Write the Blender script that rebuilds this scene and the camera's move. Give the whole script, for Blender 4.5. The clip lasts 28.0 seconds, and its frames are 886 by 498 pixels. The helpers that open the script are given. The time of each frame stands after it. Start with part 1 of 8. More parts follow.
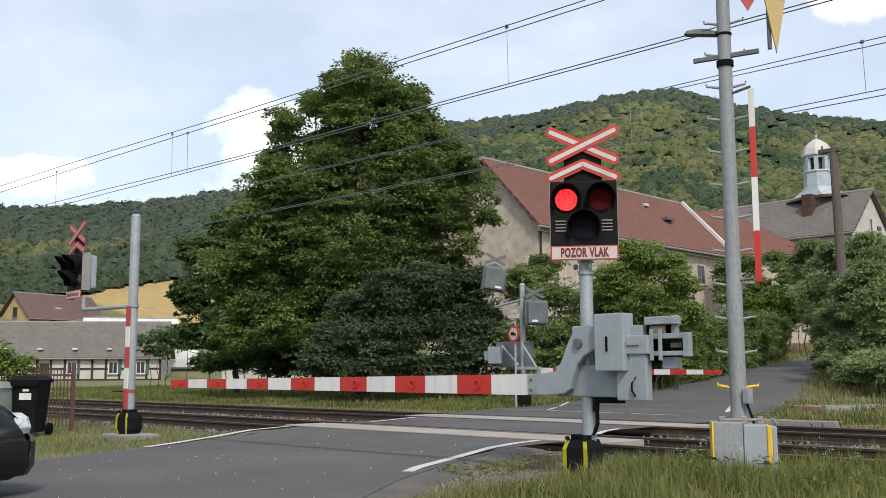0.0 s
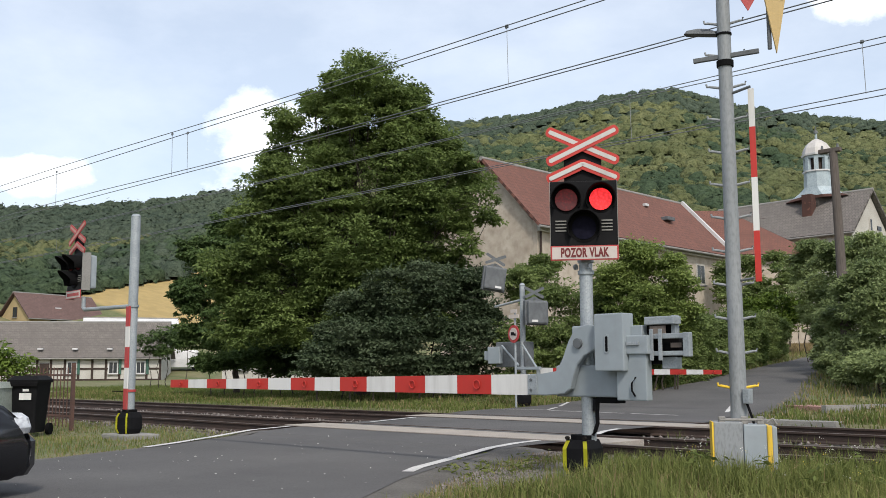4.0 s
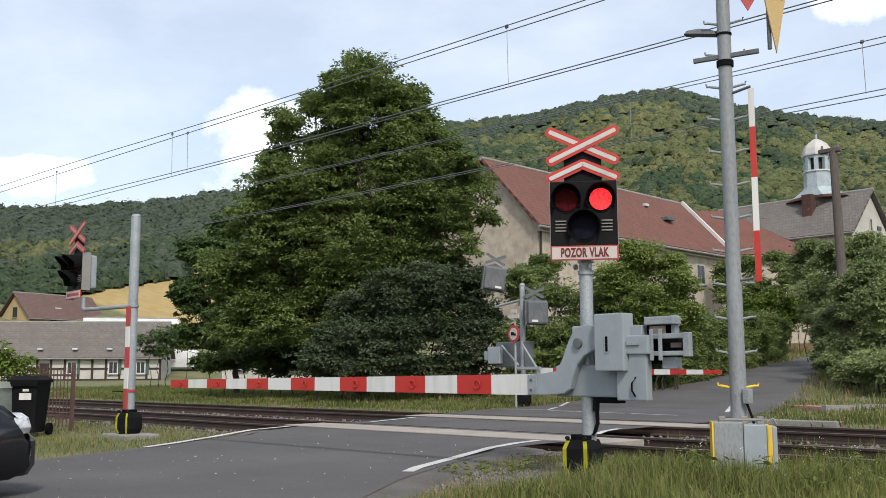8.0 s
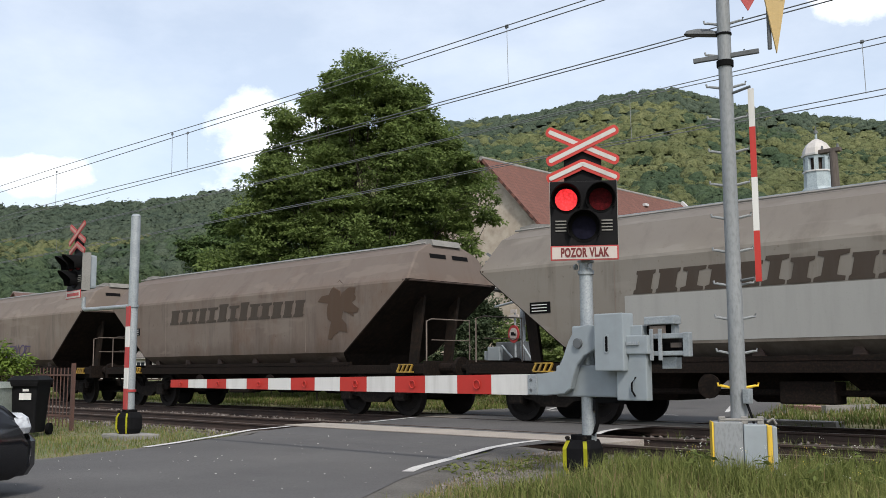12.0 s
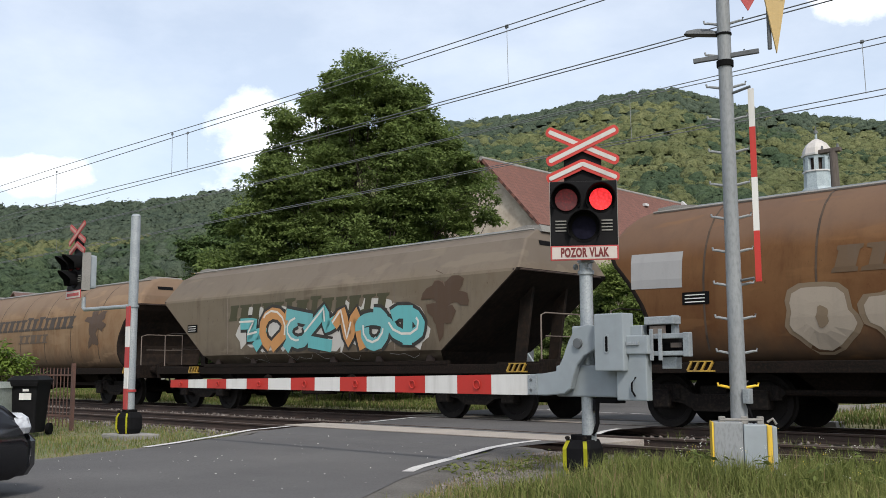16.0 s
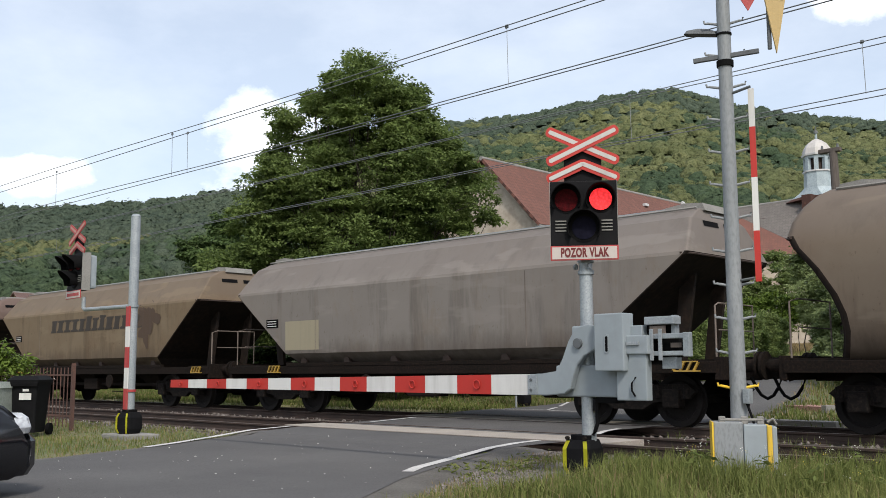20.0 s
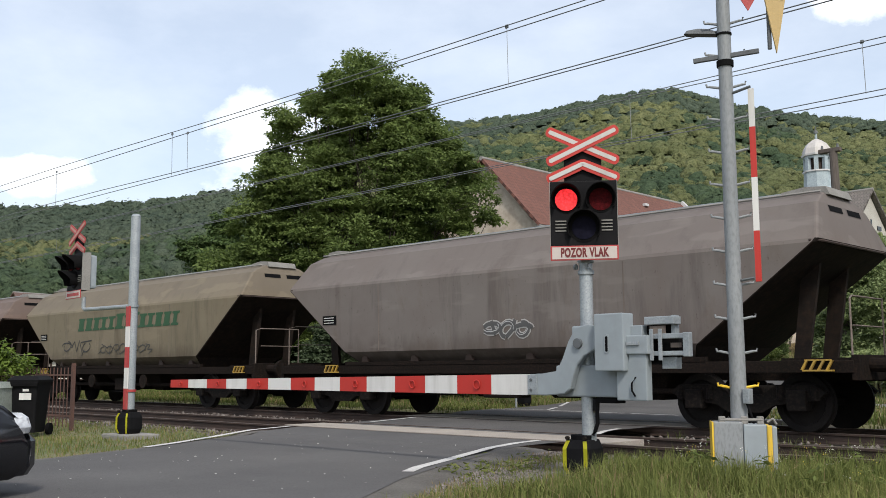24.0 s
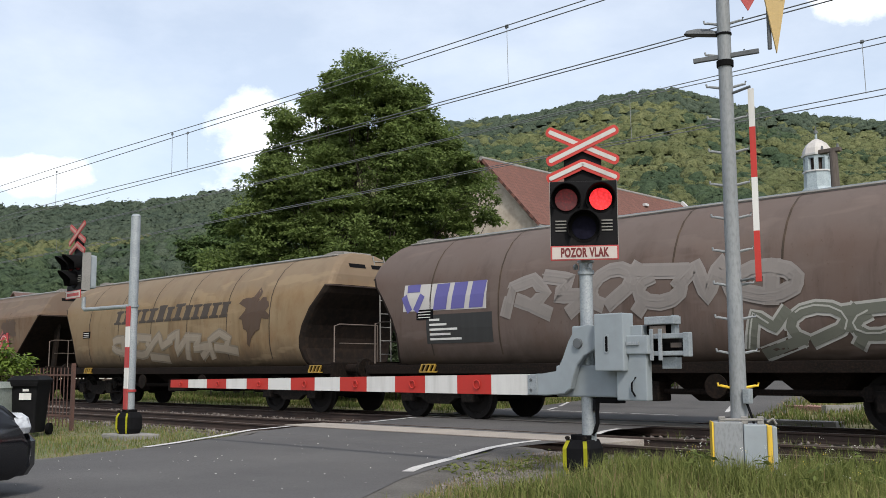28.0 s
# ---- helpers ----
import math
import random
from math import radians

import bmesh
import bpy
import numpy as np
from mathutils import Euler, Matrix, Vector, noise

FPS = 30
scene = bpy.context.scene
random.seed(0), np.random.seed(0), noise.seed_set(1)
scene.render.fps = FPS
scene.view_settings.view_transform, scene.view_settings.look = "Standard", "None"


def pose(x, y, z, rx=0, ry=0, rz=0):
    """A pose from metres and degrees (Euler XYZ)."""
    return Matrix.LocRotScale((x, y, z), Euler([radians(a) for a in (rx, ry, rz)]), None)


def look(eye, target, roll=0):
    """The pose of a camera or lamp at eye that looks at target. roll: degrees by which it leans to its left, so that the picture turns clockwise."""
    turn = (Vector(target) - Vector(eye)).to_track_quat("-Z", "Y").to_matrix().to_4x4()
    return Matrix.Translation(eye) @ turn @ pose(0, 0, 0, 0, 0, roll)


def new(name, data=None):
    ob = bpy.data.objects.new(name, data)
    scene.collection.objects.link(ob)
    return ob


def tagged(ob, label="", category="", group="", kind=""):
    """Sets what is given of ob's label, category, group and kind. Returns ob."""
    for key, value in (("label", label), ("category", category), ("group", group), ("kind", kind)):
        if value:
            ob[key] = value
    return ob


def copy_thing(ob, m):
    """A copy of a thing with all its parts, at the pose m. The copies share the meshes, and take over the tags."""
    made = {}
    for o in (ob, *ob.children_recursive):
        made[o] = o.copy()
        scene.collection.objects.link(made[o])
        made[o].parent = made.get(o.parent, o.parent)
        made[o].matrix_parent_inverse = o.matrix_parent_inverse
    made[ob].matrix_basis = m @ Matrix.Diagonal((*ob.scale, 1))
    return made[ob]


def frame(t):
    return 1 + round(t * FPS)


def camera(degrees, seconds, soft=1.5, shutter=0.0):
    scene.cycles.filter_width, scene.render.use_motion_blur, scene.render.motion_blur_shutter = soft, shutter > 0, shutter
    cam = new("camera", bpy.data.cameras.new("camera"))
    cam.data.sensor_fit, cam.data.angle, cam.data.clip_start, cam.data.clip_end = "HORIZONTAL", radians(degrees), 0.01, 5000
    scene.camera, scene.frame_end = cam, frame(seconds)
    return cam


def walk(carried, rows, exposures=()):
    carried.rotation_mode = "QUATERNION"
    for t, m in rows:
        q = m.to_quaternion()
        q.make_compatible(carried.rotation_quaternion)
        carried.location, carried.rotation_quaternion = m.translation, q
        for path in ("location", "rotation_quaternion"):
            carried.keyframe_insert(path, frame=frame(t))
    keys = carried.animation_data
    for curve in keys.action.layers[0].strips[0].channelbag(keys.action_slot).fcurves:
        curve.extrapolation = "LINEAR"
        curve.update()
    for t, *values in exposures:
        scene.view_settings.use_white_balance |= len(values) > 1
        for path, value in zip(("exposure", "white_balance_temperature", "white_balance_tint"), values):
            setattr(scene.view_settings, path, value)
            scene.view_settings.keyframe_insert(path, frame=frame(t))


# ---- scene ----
# ---- camera: it stands still on the verge ----
cam = camera(48.3, 28.0, soft=0.5)
EYE = (0.0, 0.0, 0.987)
YAW, PITCH = radians(-44.39), radians(7.033)
AIM = (EYE[0] + math.sin(YAW) * math.cos(PITCH), EYE[1] + math.cos(YAW) * math.cos(PITCH), EYE[2] + math.sin(PITCH))
STAND = look(EYE, AIM, -0.253)
walk(cam, [(0.0, STAND), (28.0, STAND)], exposures=[(0.0, 0.27), (28.0, 0.27)])

# ---- plan ----
RAIL_YS = (11.19, 12.69, 15.34, 16.84)      # four rails, two tracks
TRACK_A, TRACK_B = 11.94, 16.09             # the train runs on track B
SPEED = 22.26                               # metres a second, towards -x
LOCO_S, WAGON_S, PITCH_S = 197.33, 214.75, 15.33


def smooth(a, b, v):
    v = min(1.0, max(0.0, (v - a) / (b - a)))
    return v * v * (3 - 2 * v)


def lerp_table(table, v):
    for (a, fa), (b, fb) in zip(table, table[1:]):
        if v <= b:
            return fa + (fb - fa) * max(0.0, (v - a)) / (b - a)
    return table[-1][1]


# skyline elevation (radians) and its distance, by azimuth in degrees from +y towards +x
SKYLINE = [(-110, .15), (-71, .178), (-68, .170), (-64, .176), (-59, .186), (-54, .198), (-47, .232), (-44, .257), (-40, .264),
           (-36.5, .275), (-34, .282), (-31, .284), (-28, .266), (-24, .249), (-19, .233), (-10, .20), (10, .15), (40, .1)]
SKYDIST = [(-110, 330), (-60, 340), (-50, 420), (-42, 560), (-30, 620), (-10, 640), (40, 600)]


def ground_z(x, y):
    """Height of the ground: flat at the rails, a slope behind them, and the wooded hills."""
    r = math.hypot(x, y)
    az = math.degrees(math.atan2(x, y))
    z = (0.006 + 0.052 * smooth(-54, -36, az)) * max(0.0, y - 19.5) * smooth(19.0, 24.0, y)
    z = min(z, 5.0) - 0.05
    if y < 9.6:
        z -= 0.03
    if y > 0 and r > 100 and -110 < az < 40:
        rp = lerp_table(SKYDIST, az)
        top = rp * math.tan(lerp_table(SKYLINE, az)) - 7.2
        k = max(0.0, (r - 105) / (rp - 105))
        edge = smooth(-110, -92, az) * (1 - smooth(15, 40, az))
        rise = (min(k, 1.0) ** 1.15) if k < 1 else 1.0 - 0.25 * smooth(1.0, 2.2, k)
        z += (top - z) * rise * edge
        if k > 0.05:
            z += 5.0 * noise.noise((x / 60, y / 60, 0.3)) * min(1, k * 2) * (0.3 if k > .9 else 1)
    return z


# ---- light ----
world = bpy.data.worlds.new("sky")
scene.world = world
world.use_nodes = True
wn, wl = world.node_tree.nodes, world.node_tree.links
wn.clear()
w_out, w_bg = wn.new("ShaderNodeOutputWorld"), wn.new("ShaderNodeBackground")
sky = wn.new("ShaderNodeTexSky")
sky.sky_type, sky.sun_disc = "NISHITA", False
SUN_DIR = Vector((0.62, -0.42, 0.80)).normalized()
sky.sun_elevation = math.asin(SUN_DIR.z)
sky.sun_rotation = math.atan2(SUN_DIR.x, SUN_DIR.y)
sky.air_density, sky.dust_density, sky.ozone_density = 1.0, 2.5, 1.0
w_bg.inputs["Strength"].default_value = 0.136
w_tc = wn.new("ShaderNodeTexCoord")


def w_math(op, a, b=None, c=None):
    n = wn.new("ShaderNodeMath")
    n.operation = op
    for i, v in enumerate((a, b, c)):
        if v is None:
            continue
        if hasattr(v, "is_linked"):
            wl.new(v, n.inputs[i])
        else:
            n.inputs[i].default_value = v
    return n.outputs[0]


def w_noise(scale, detail, stretch):
    mp, nz = wn.new("ShaderNodeMapping"), wn.new("ShaderNodeTexNoise")
    mp.inputs["Scale"].default_value = stretch
    nz.inputs["Scale"].default_value, nz.inputs["Detail"].default_value, nz.inputs["Roughness"].default_value = scale, detail, 0.6
    wl.new(w_tc.outputs["Generated"], mp.inputs["Vector"])
    wl.new(mp.outputs["Vector"], nz.inputs["Vector"])
    return nz.outputs["Fac"]


def w_puff(az, el, wide, high):
    """A cumulus round one direction of the sky, with a ragged edge."""
    a, e = radians(az), radians(el)
    d = Vector((math.sin(a) * math.cos(e), math.cos(a) * math.cos(e), math.sin(e)))
    side = Vector((math.cos(a), -math.sin(a), 0))
    up = side.cross(d)
    out = []
    for axis, size in ((side, wide), (up, high)):
        dot = wn.new("ShaderNodeVectorMath")
        dot.operation = "DOT_PRODUCT"
        wl.new(w_tc.outputs["Generated"], dot.inputs[0])
        dot.inputs[1].default_value = axis
        off = d.dot(axis)
        t = w_math("DIVIDE", w_math("SUBTRACT", dot.outputs["Value"], off), size)
        out.append(w_math("MULTIPLY", t, t))
    d2 = w_math("ADD", out[0], out[1])
    d2 = w_math("ADD", d2, w_math("MULTIPLY", w_math("SUBTRACT", w_noise(13, 9, (1, 1, 1.4)), 0.5), 4.2))
    mr = wn.new("ShaderNodeMapRange")
    mr.inputs["From Min"].default_value, mr.inputs["From Max"].default_value = 1.55, 0.15
    wl.new(d2, mr.inputs["Value"])
    return mr.outputs["Result"]


veil = wn.new("ShaderNodeMapRange")
veil.inputs["From Min"].default_value, veil.inputs["From Max"].default_value = 0.42, 0.72
veil.inputs["To Min"].default_value, veil.inputs["To Max"].default_value = 0.31, 0.48
wl.new(w_noise(3.2, 7, (1, 1, 2.2)), veil.inputs["Value"])
cloud = veil.outputs["Result"]
for puff in ((-54.4, 12.4, .065, .062), (-66.8, 10.6, .045, .02), (-20.8, 19.9, .055, .030)):
    cloud = w_math("MAXIMUM", cloud, w_puff(*puff))
w_mix = wn.new("ShaderNodeMixRGB")
w_mix.inputs["Color2"].default_value = (8.6, 8.9, 9.3, 1)
wl.new(cloud, w_mix.inputs["Fac"])
wl.new(sky.outputs["Color"], w_mix.inputs["Color1"])
wl.new(w_mix.outputs["Color"], w_bg.inputs["Color"])
wl.new(w_bg.outputs["Background"], w_out.inputs["Surface"])

sun = new("sun", bpy.data.lights.new("sun", "SUN"))
sun.data.energy, sun.data.angle, sun.data.color = 2.3, radians(7), (1.0, 0.95, 0.87)
sun.matrix_world = look(SUN_DIR * 60, (0, 0, 0))
# ---- materials ----
def node_math(nt, op, *vals):
    n = nt.nodes.new("ShaderNodeMath")
    n.operation = op
    for i, v in enumerate(vals):
        if hasattr(v, "is_linked"):
            nt.links.new(v, n.inputs[i])
        else:
            n.inputs[i].default_value = v
    return n.outputs[0]


def tex(nt, coord, scale, detail=4, stretch=(1, 1, 1), rough=0.55):
    tc, mp, nz = nt.nodes.new("ShaderNodeTexCoord"), nt.nodes.new("ShaderNodeMapping"), nt.nodes.new("ShaderNodeTexNoise")
    mp.inputs["Scale"].default_value = stretch
    nz.inputs["Scale"].default_value, nz.inputs["Detail"].default_value, nz.inputs["Roughness"].default_value = scale, detail, rough
    nt.links.new(tc.outputs[coord], mp.inputs["Vector"])
    nt.links.new(mp.outputs["Vector"], nz.inputs["Vector"])
    return nz.outputs["Fac"]


def ramp(nt, fac, lo, hi, a=0.0, b=1.0):
    m = nt.nodes.new("ShaderNodeMapRange")
    for k, v in (("From Min", lo), ("From Max", hi), ("To Min", a), ("To Max", b)):
        m.inputs[k].default_value = v
    nt.links.new(fac, m.inputs["Value"])
    return m.outputs["Result"]


def blend(nt, fac, a, b):
    m = nt.nodes.new("ShaderNodeMixRGB")
    for s, v in zip(("Fac", "Color1", "Color2"), (fac, a, b)):
        if hasattr(v, "is_linked"):
            nt.links.new(v, m.inputs[s])
        else:
            m.inputs[s].default_value = (*v, 1) if isinstance(v, tuple) else v
    return m.outputs["Color"]


def base_mat(name):
    m = bpy.data.materials.new(name)
    m.use_nodes = True
    nt = m.node_tree
    return m, nt, nt.nodes["Principled BSDF"]


def bump(nt, bsdf, fac, strength, dist=0.02):
    b = nt.nodes.new("ShaderNodeBump")
    b.inputs["Strength"].default_value, b.inputs["Distance"].default_value = strength, dist
    nt.links.new(fac, b.inputs["Height"])
    nt.links.new(b.outputs["Normal"], bsdf.inputs["Normal"])


def mat(name, a, b=None, scale=4.0, rough=0.7, metal=0.0, fine=60.0, c=None, bumpy=0.3, coord="Object", stretch=(1, 1, 1), random=0.0, dist=0.02, spec=0.5):
    """Two tones mixed by a coarse noise, a third in fine specks, and a fine relief."""
    m, nt, p = base_mat(name)
    b = b or tuple(v * 0.75 for v in a)
    col = blend(nt, ramp(nt, tex(nt, coord, scale, 5, stretch), 0.35, 0.65), a, b)
    f = tex(nt, coord, fine, 3, stretch)
    col = blend(nt, ramp(nt, f, 0.45, 0.75, 0, 0.6), col, c or tuple(v * 0.6 for v in b))
    if random:
        oi = nt.nodes.new("ShaderNodeObjectInfo")
        hs = nt.nodes.new("ShaderNodeHueSaturation")
        nt.links.new(ramp(nt, oi.outputs["Random"], 0, 1, 1 - random, 1 + random), hs.inputs["Value"])
        nt.links.new(col, hs.inputs["Color"])
        col = hs.outputs["Color"]
    nt.links.new(col, p.inputs["Base Color"])
    p.inputs["Roughness"].default_value, p.inputs["Metallic"].default_value = rough, metal
    p.inputs["Specular IOR Level"].default_value = spec
    bump(nt, p, f, bumpy, dist)
    return m


def leaf_mat(name, a, b, rough=0.5, trans=0.25):
    """Leaves: each leaf with its own shade, some light shining through."""
    m, nt, p = base_mat(name)
    geo = nt.nodes.new("ShaderNodeNewGeometry")
    rnd = geo.outputs["Random Per Island"]
    big = ramp(nt, tex(nt, "Object", 0.55, 3), 0.35, 0.65)
    col = blend(nt, node_math(nt, "ADD", node_math(nt, "MULTIPLY", rnd, 0.45), node_math(nt, "MULTIPLY", big, 0.55)), a, b)
    nt.links.new(col, p.inputs["Base Color"])
    p.inputs["Roughness"].default_value = rough
    p.inputs["Specular IOR Level"].default_value = 0.18
    tr, mx = nt.nodes.new("ShaderNodeBsdfTranslucent"), nt.nodes.new("ShaderNodeMixShader")
    nt.links.new(col, tr.inputs["Color"])
    mx.inputs["Fac"].default_value = trans
    out = nt.nodes["Material Output"]
    nt.links.new(p.outputs[0], mx.inputs[1])
    nt.links.new(tr.outputs[0], mx.inputs[2])
    nt.links.new(mx.outputs[0], out.inputs["Surface"])
    return m


def wood_mat(name, a, b):
    """Tree crowns far off: greens that differ from wood to wood, crown to crown and bough to bough, with dark flecks
    for shaded gaps.
    """
    m, nt, p = base_mat(name)
    geo = nt.nodes.new("ShaderNodeNewGeometry")
    big = ramp(nt, tex(nt, "Object", 0.018, 4), 0.35, 0.65)
    crown = ramp(nt, tex(nt, "Object", 0.13, 2), 0.36, 0.64)
    fac = node_math(nt, "ADD", node_math(nt, "MULTIPLY", geo.outputs["Random Per Island"], 0.14), node_math(nt, "MULTIPLY", big, 0.35))
    fac = node_math(nt, "ADD", fac, node_math(nt, "MULTIPLY", crown, 0.45))
    col = blend(nt, fac, a, b)
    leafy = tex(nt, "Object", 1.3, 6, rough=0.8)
    # dark flecks: shade between the leaves, put into the colour
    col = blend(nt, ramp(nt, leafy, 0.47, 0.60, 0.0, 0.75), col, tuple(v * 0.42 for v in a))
    nt.links.new(col, p.inputs["Base Color"])
    p.inputs["Roughness"].default_value = 0.95
    p.inputs["Specular IOR Level"].default_value = 0.1
    bump(nt, p, leafy, 1.0, 0.7)
    return m


def paint(name, col, dirt=(0.10, 0.08, 0.06), amount=0.35, rough=0.55):
    """Weathered paint: streaks that run down, specks and chips."""
    m, nt, p = base_mat(name)
    streak = ramp(nt, tex(nt, "Object", 3.0, 5, (2.2, 2.2, 0.25)), 0.48, 0.75, 0, amount)
    c = blend(nt, streak, col, dirt)
    c = blend(nt, ramp(nt, tex(nt, "Object", 35, 3), 0.6, 0.75, 0, amount * 0.7), c, tuple(v * 0.6 for v in col))
    nt.links.new(c, p.inputs["Base Color"])
    p.inputs["Roughness"].default_value = rough
    bump(nt, p, tex(nt, "Object", 25, 3), 0.12, 0.01)
    return m


def hull_mat(name, col, dirt, rust, amount, pale=None):
    """Painted hopper steel: dust, rain streaks, rust clouds, dirt along the foot as it collects there on the road."""
    m, nt, p = base_mat(name)
    big = tex(nt, "Object", 0.45, 6, (1, 1, 1.3), 0.6)
    c = blend(nt, ramp(nt, big, 0.38, 0.66), col, dirt)
    streak = tex(nt, "Object", 2.2, 6, (1.0, 1.0, 0.13), 0.65)
    c = blend(nt, ramp(nt, streak, 0.50, 0.68, 0, 0.66), c, tuple(v * 0.55 for v in dirt))
    wash = tex(nt, "Object", 1.1, 5, (0.9, 1.0, 0.10), 0.6)
    c = blend(nt, ramp(nt, wash, 0.52, 0.70, 0, 0.30 + 0.5 * amount), c, tuple(0.55 * a + 0.45 * b for a, b in zip(rust, dirt)))
    cloud2 = tex(nt, "Object", 0.8, 8, (1, 1, 0.6), 0.7)
    c = blend(nt, ramp(nt, cloud2, 0.62 - amount * 0.3, 0.74 - amount * 0.12, 0, 0.35 + 0.5 * amount), c, rust)
    sp = tex(nt, "Object", 14, 5, (1, 1, 0.7), 0.7)
    c = blend(nt, ramp(nt, sp, 0.62, 0.72, 0, 0.5), c, tuple(v * 0.5 for v in rust))
    # rust and wash-out spreading from the end frames and along the welded seams
    sepx, tcx = nt.nodes.new("ShaderNodeSeparateXYZ"), nt.nodes.new("ShaderNodeTexCoord")
    nt.links.new(tcx.outputs["Object"], sepx.inputs[0])
    out = node_math(nt, "ADD", node_math(nt, "ABSOLUTE", sepx.outputs["X"]), node_math(nt, "MULTIPLY", tex(nt, "Object", 0.9, 6, (1, 1, .5), .7), 3.2))
    c = blend(nt, ramp(nt, out, 6.6, 8.6, 0, .25 + .4 * amount), c, tuple(.75 * a + .25 * b for a, b in zip(rust, col)))
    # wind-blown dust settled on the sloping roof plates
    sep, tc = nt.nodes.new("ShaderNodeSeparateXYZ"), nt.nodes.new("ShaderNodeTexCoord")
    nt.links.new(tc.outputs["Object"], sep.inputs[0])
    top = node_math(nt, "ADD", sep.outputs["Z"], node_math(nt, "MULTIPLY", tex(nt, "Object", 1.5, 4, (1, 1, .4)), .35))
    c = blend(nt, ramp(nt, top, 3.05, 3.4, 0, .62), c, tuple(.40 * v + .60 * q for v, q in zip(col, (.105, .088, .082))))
    # brown grime thrown up over the foot of the hull
    low = node_math(nt, "ADD", sep.outputs["Z"], node_math(nt, "MULTIPLY", tex(nt, "Object", 2.4, 5, (1, 1, .35), .65), .9))
    c = blend(nt, ramp(nt, low, 1.65, 2.25, .75, 0), c, (.050, .036, .026))
    if pale:
        c = blend(nt, ramp(nt, tex(nt, "Object", 1.1, 3, (0.5, 1, 2.2)), 0.58, 0.63, 0, 0.35), c, pale)
    nt.links.new(c, p.inputs["Base Color"])
    p.inputs["Roughness"].default_value = 0.78
    p.inputs["Specular IOR Level"].default_value = 0.25
    bump(nt, p, big, 0.3, 0.04)
    return m


def glow_mat(name, col, strength, base=None):
    m, nt, p = base_mat(name)
    v = nt.nodes.new("ShaderNodeTexVoronoi")
    v.inputs["Scale"].default_value = 38
    tc = nt.nodes.new("ShaderNodeTexCoord")
    nt.links.new(tc.outputs["Object"], v.inputs["Vector"])
    p.inputs["Base Color"].default_value = (*(base or col), 1)
    p.inputs["Emission Color"].default_value = (*col, 1)
    nt.links.new(ramp(nt, v.outputs["Distance"], 0.1, 0.6, strength * 1.6, strength * 0.5), p.inputs["Emission Strength"])
    return m


M = {}
M["asphalt"] = mat("asphalt", (0.068, 0.065, 0.064), (0.098, 0.094, 0.091), 0.45, 0.9, fine=55, c=(0.034, 0.033, 0.034), bumpy=0.5, coord="Object", dist=0.01)
M["line"] = mat("road_paint", (0.60, 0.59, 0.57), (0.48, 0.47, 0.45), 2, 0.7, fine=35, c=(0.16, 0.16, 0.16))
M["concrete"] = mat("concrete", (0.36, 0.32, 0.275), (0.29, 0.26, 0.225), 1.5, 0.9, fine=50)
M["greycon"] = mat("grey_concrete", (0.27, 0.26, 0.245), (0.20, 0.195, 0.18), 1.5, 0.9, fine=50)
M["rail_side"] = mat("rusty_steel", (0.050, 0.030, 0.022), (0.032, 0.021, 0.017), 3, 0.85, fine=60)
M["rail_top"] = mat("worn_steel", (0.20, 0.16, 0.14), (0.13, 0.095, 0.075), 3, 0.5, 0.6, fine=60)
M["sleeper"] = mat("sleeper", (0.075, 0.058, 0.048), (0.055, 0.045, 0.04), 2, 0.9, fine=30)
M["ballast"] = mat("ballast", (0.125, 0.108, 0.095), (0.078, 0.066, 0.058), 1.2, 0.95, fine=18, bumpy=1.0, c=(0.10, 0.085, 0.075), dist=0.06)
M["stone"] = mat("ballast_stone", (0.26, 0.235, 0.215), (0.12, 0.10, 0.09), 8, 0.9, fine=40)
M["galv"] = mat("galvanised_steel", (0.36, 0.39, 0.41), (0.28, 0.31, 0.33), 4, 0.5, 0.35, fine=50, bumpy=0.08)
M["greypaint"] = mat("grey_paint", (0.27, 0.305, 0.33), (0.235, 0.27, 0.29), 2.5, 0.5, fine=7, c=(0.22, 0.245, 0.26), bumpy=0.06)
M["darkgrey"] = mat("dark_grey_paint", (0.115, 0.125, 0.13), (0.085, 0.092, 0.1), 3, 0.6, fine=9, bumpy=0.06)
M["mastgrey"] = mat("mast_paint", (0.25, 0.265, 0.275), (0.20, 0.215, 0.225), 2.0, 0.55, fine=45, bumpy=0.1, stretch=(1, 1, 0.4))
M["white"] = paint("white_paint", (0.60, 0.595, 0.575), amount=0.25)
M["red"] = paint("red_paint", (0.42, 0.022, 0.014), (0.25, 0.03, 0.02), amount=0.3)
M["dullwhite"] = paint("dulled_white_paint", (0.47, 0.45, 0.43), (.25, .21, .18), amount=0.4)
M["fadedred"] = paint("faded_red_paint", (0.36, 0.035, 0.035), (0.35, 0.12, 0.10), amount=0.5)
M["signred"] = paint("dark_red_letters", (0.12, 0.008, 0.008), (0.12, 0.03, 0.03), amount=0.3)
M["orange"] = paint("faded_orange_paint", (0.45, 0.14, 0.08), (0.5, 0.3, 0.2), amount=0.4)
M["yellow"] = paint("yellow_paint", (0.72, 0.47, 0.03), amount=0.35)
M["lime"] = paint("lime_reflector", (0.62, 0.60, 0.02), (0.3, 0.28, 0.05), amount=0.3)
M["black"] = mat("black_plastic", (0.007, 0.007, 0.008), (0.012, 0.012, 0.013), 3, 0.6, fine=40, bumpy=0.05, spec=0.08)
M["matteblack"] = mat("matte_black", (0.005, 0.005, 0.006), (0.008, 0.008, 0.008), 3, 0.85, fine=40, bumpy=0.05, spec=0.06)
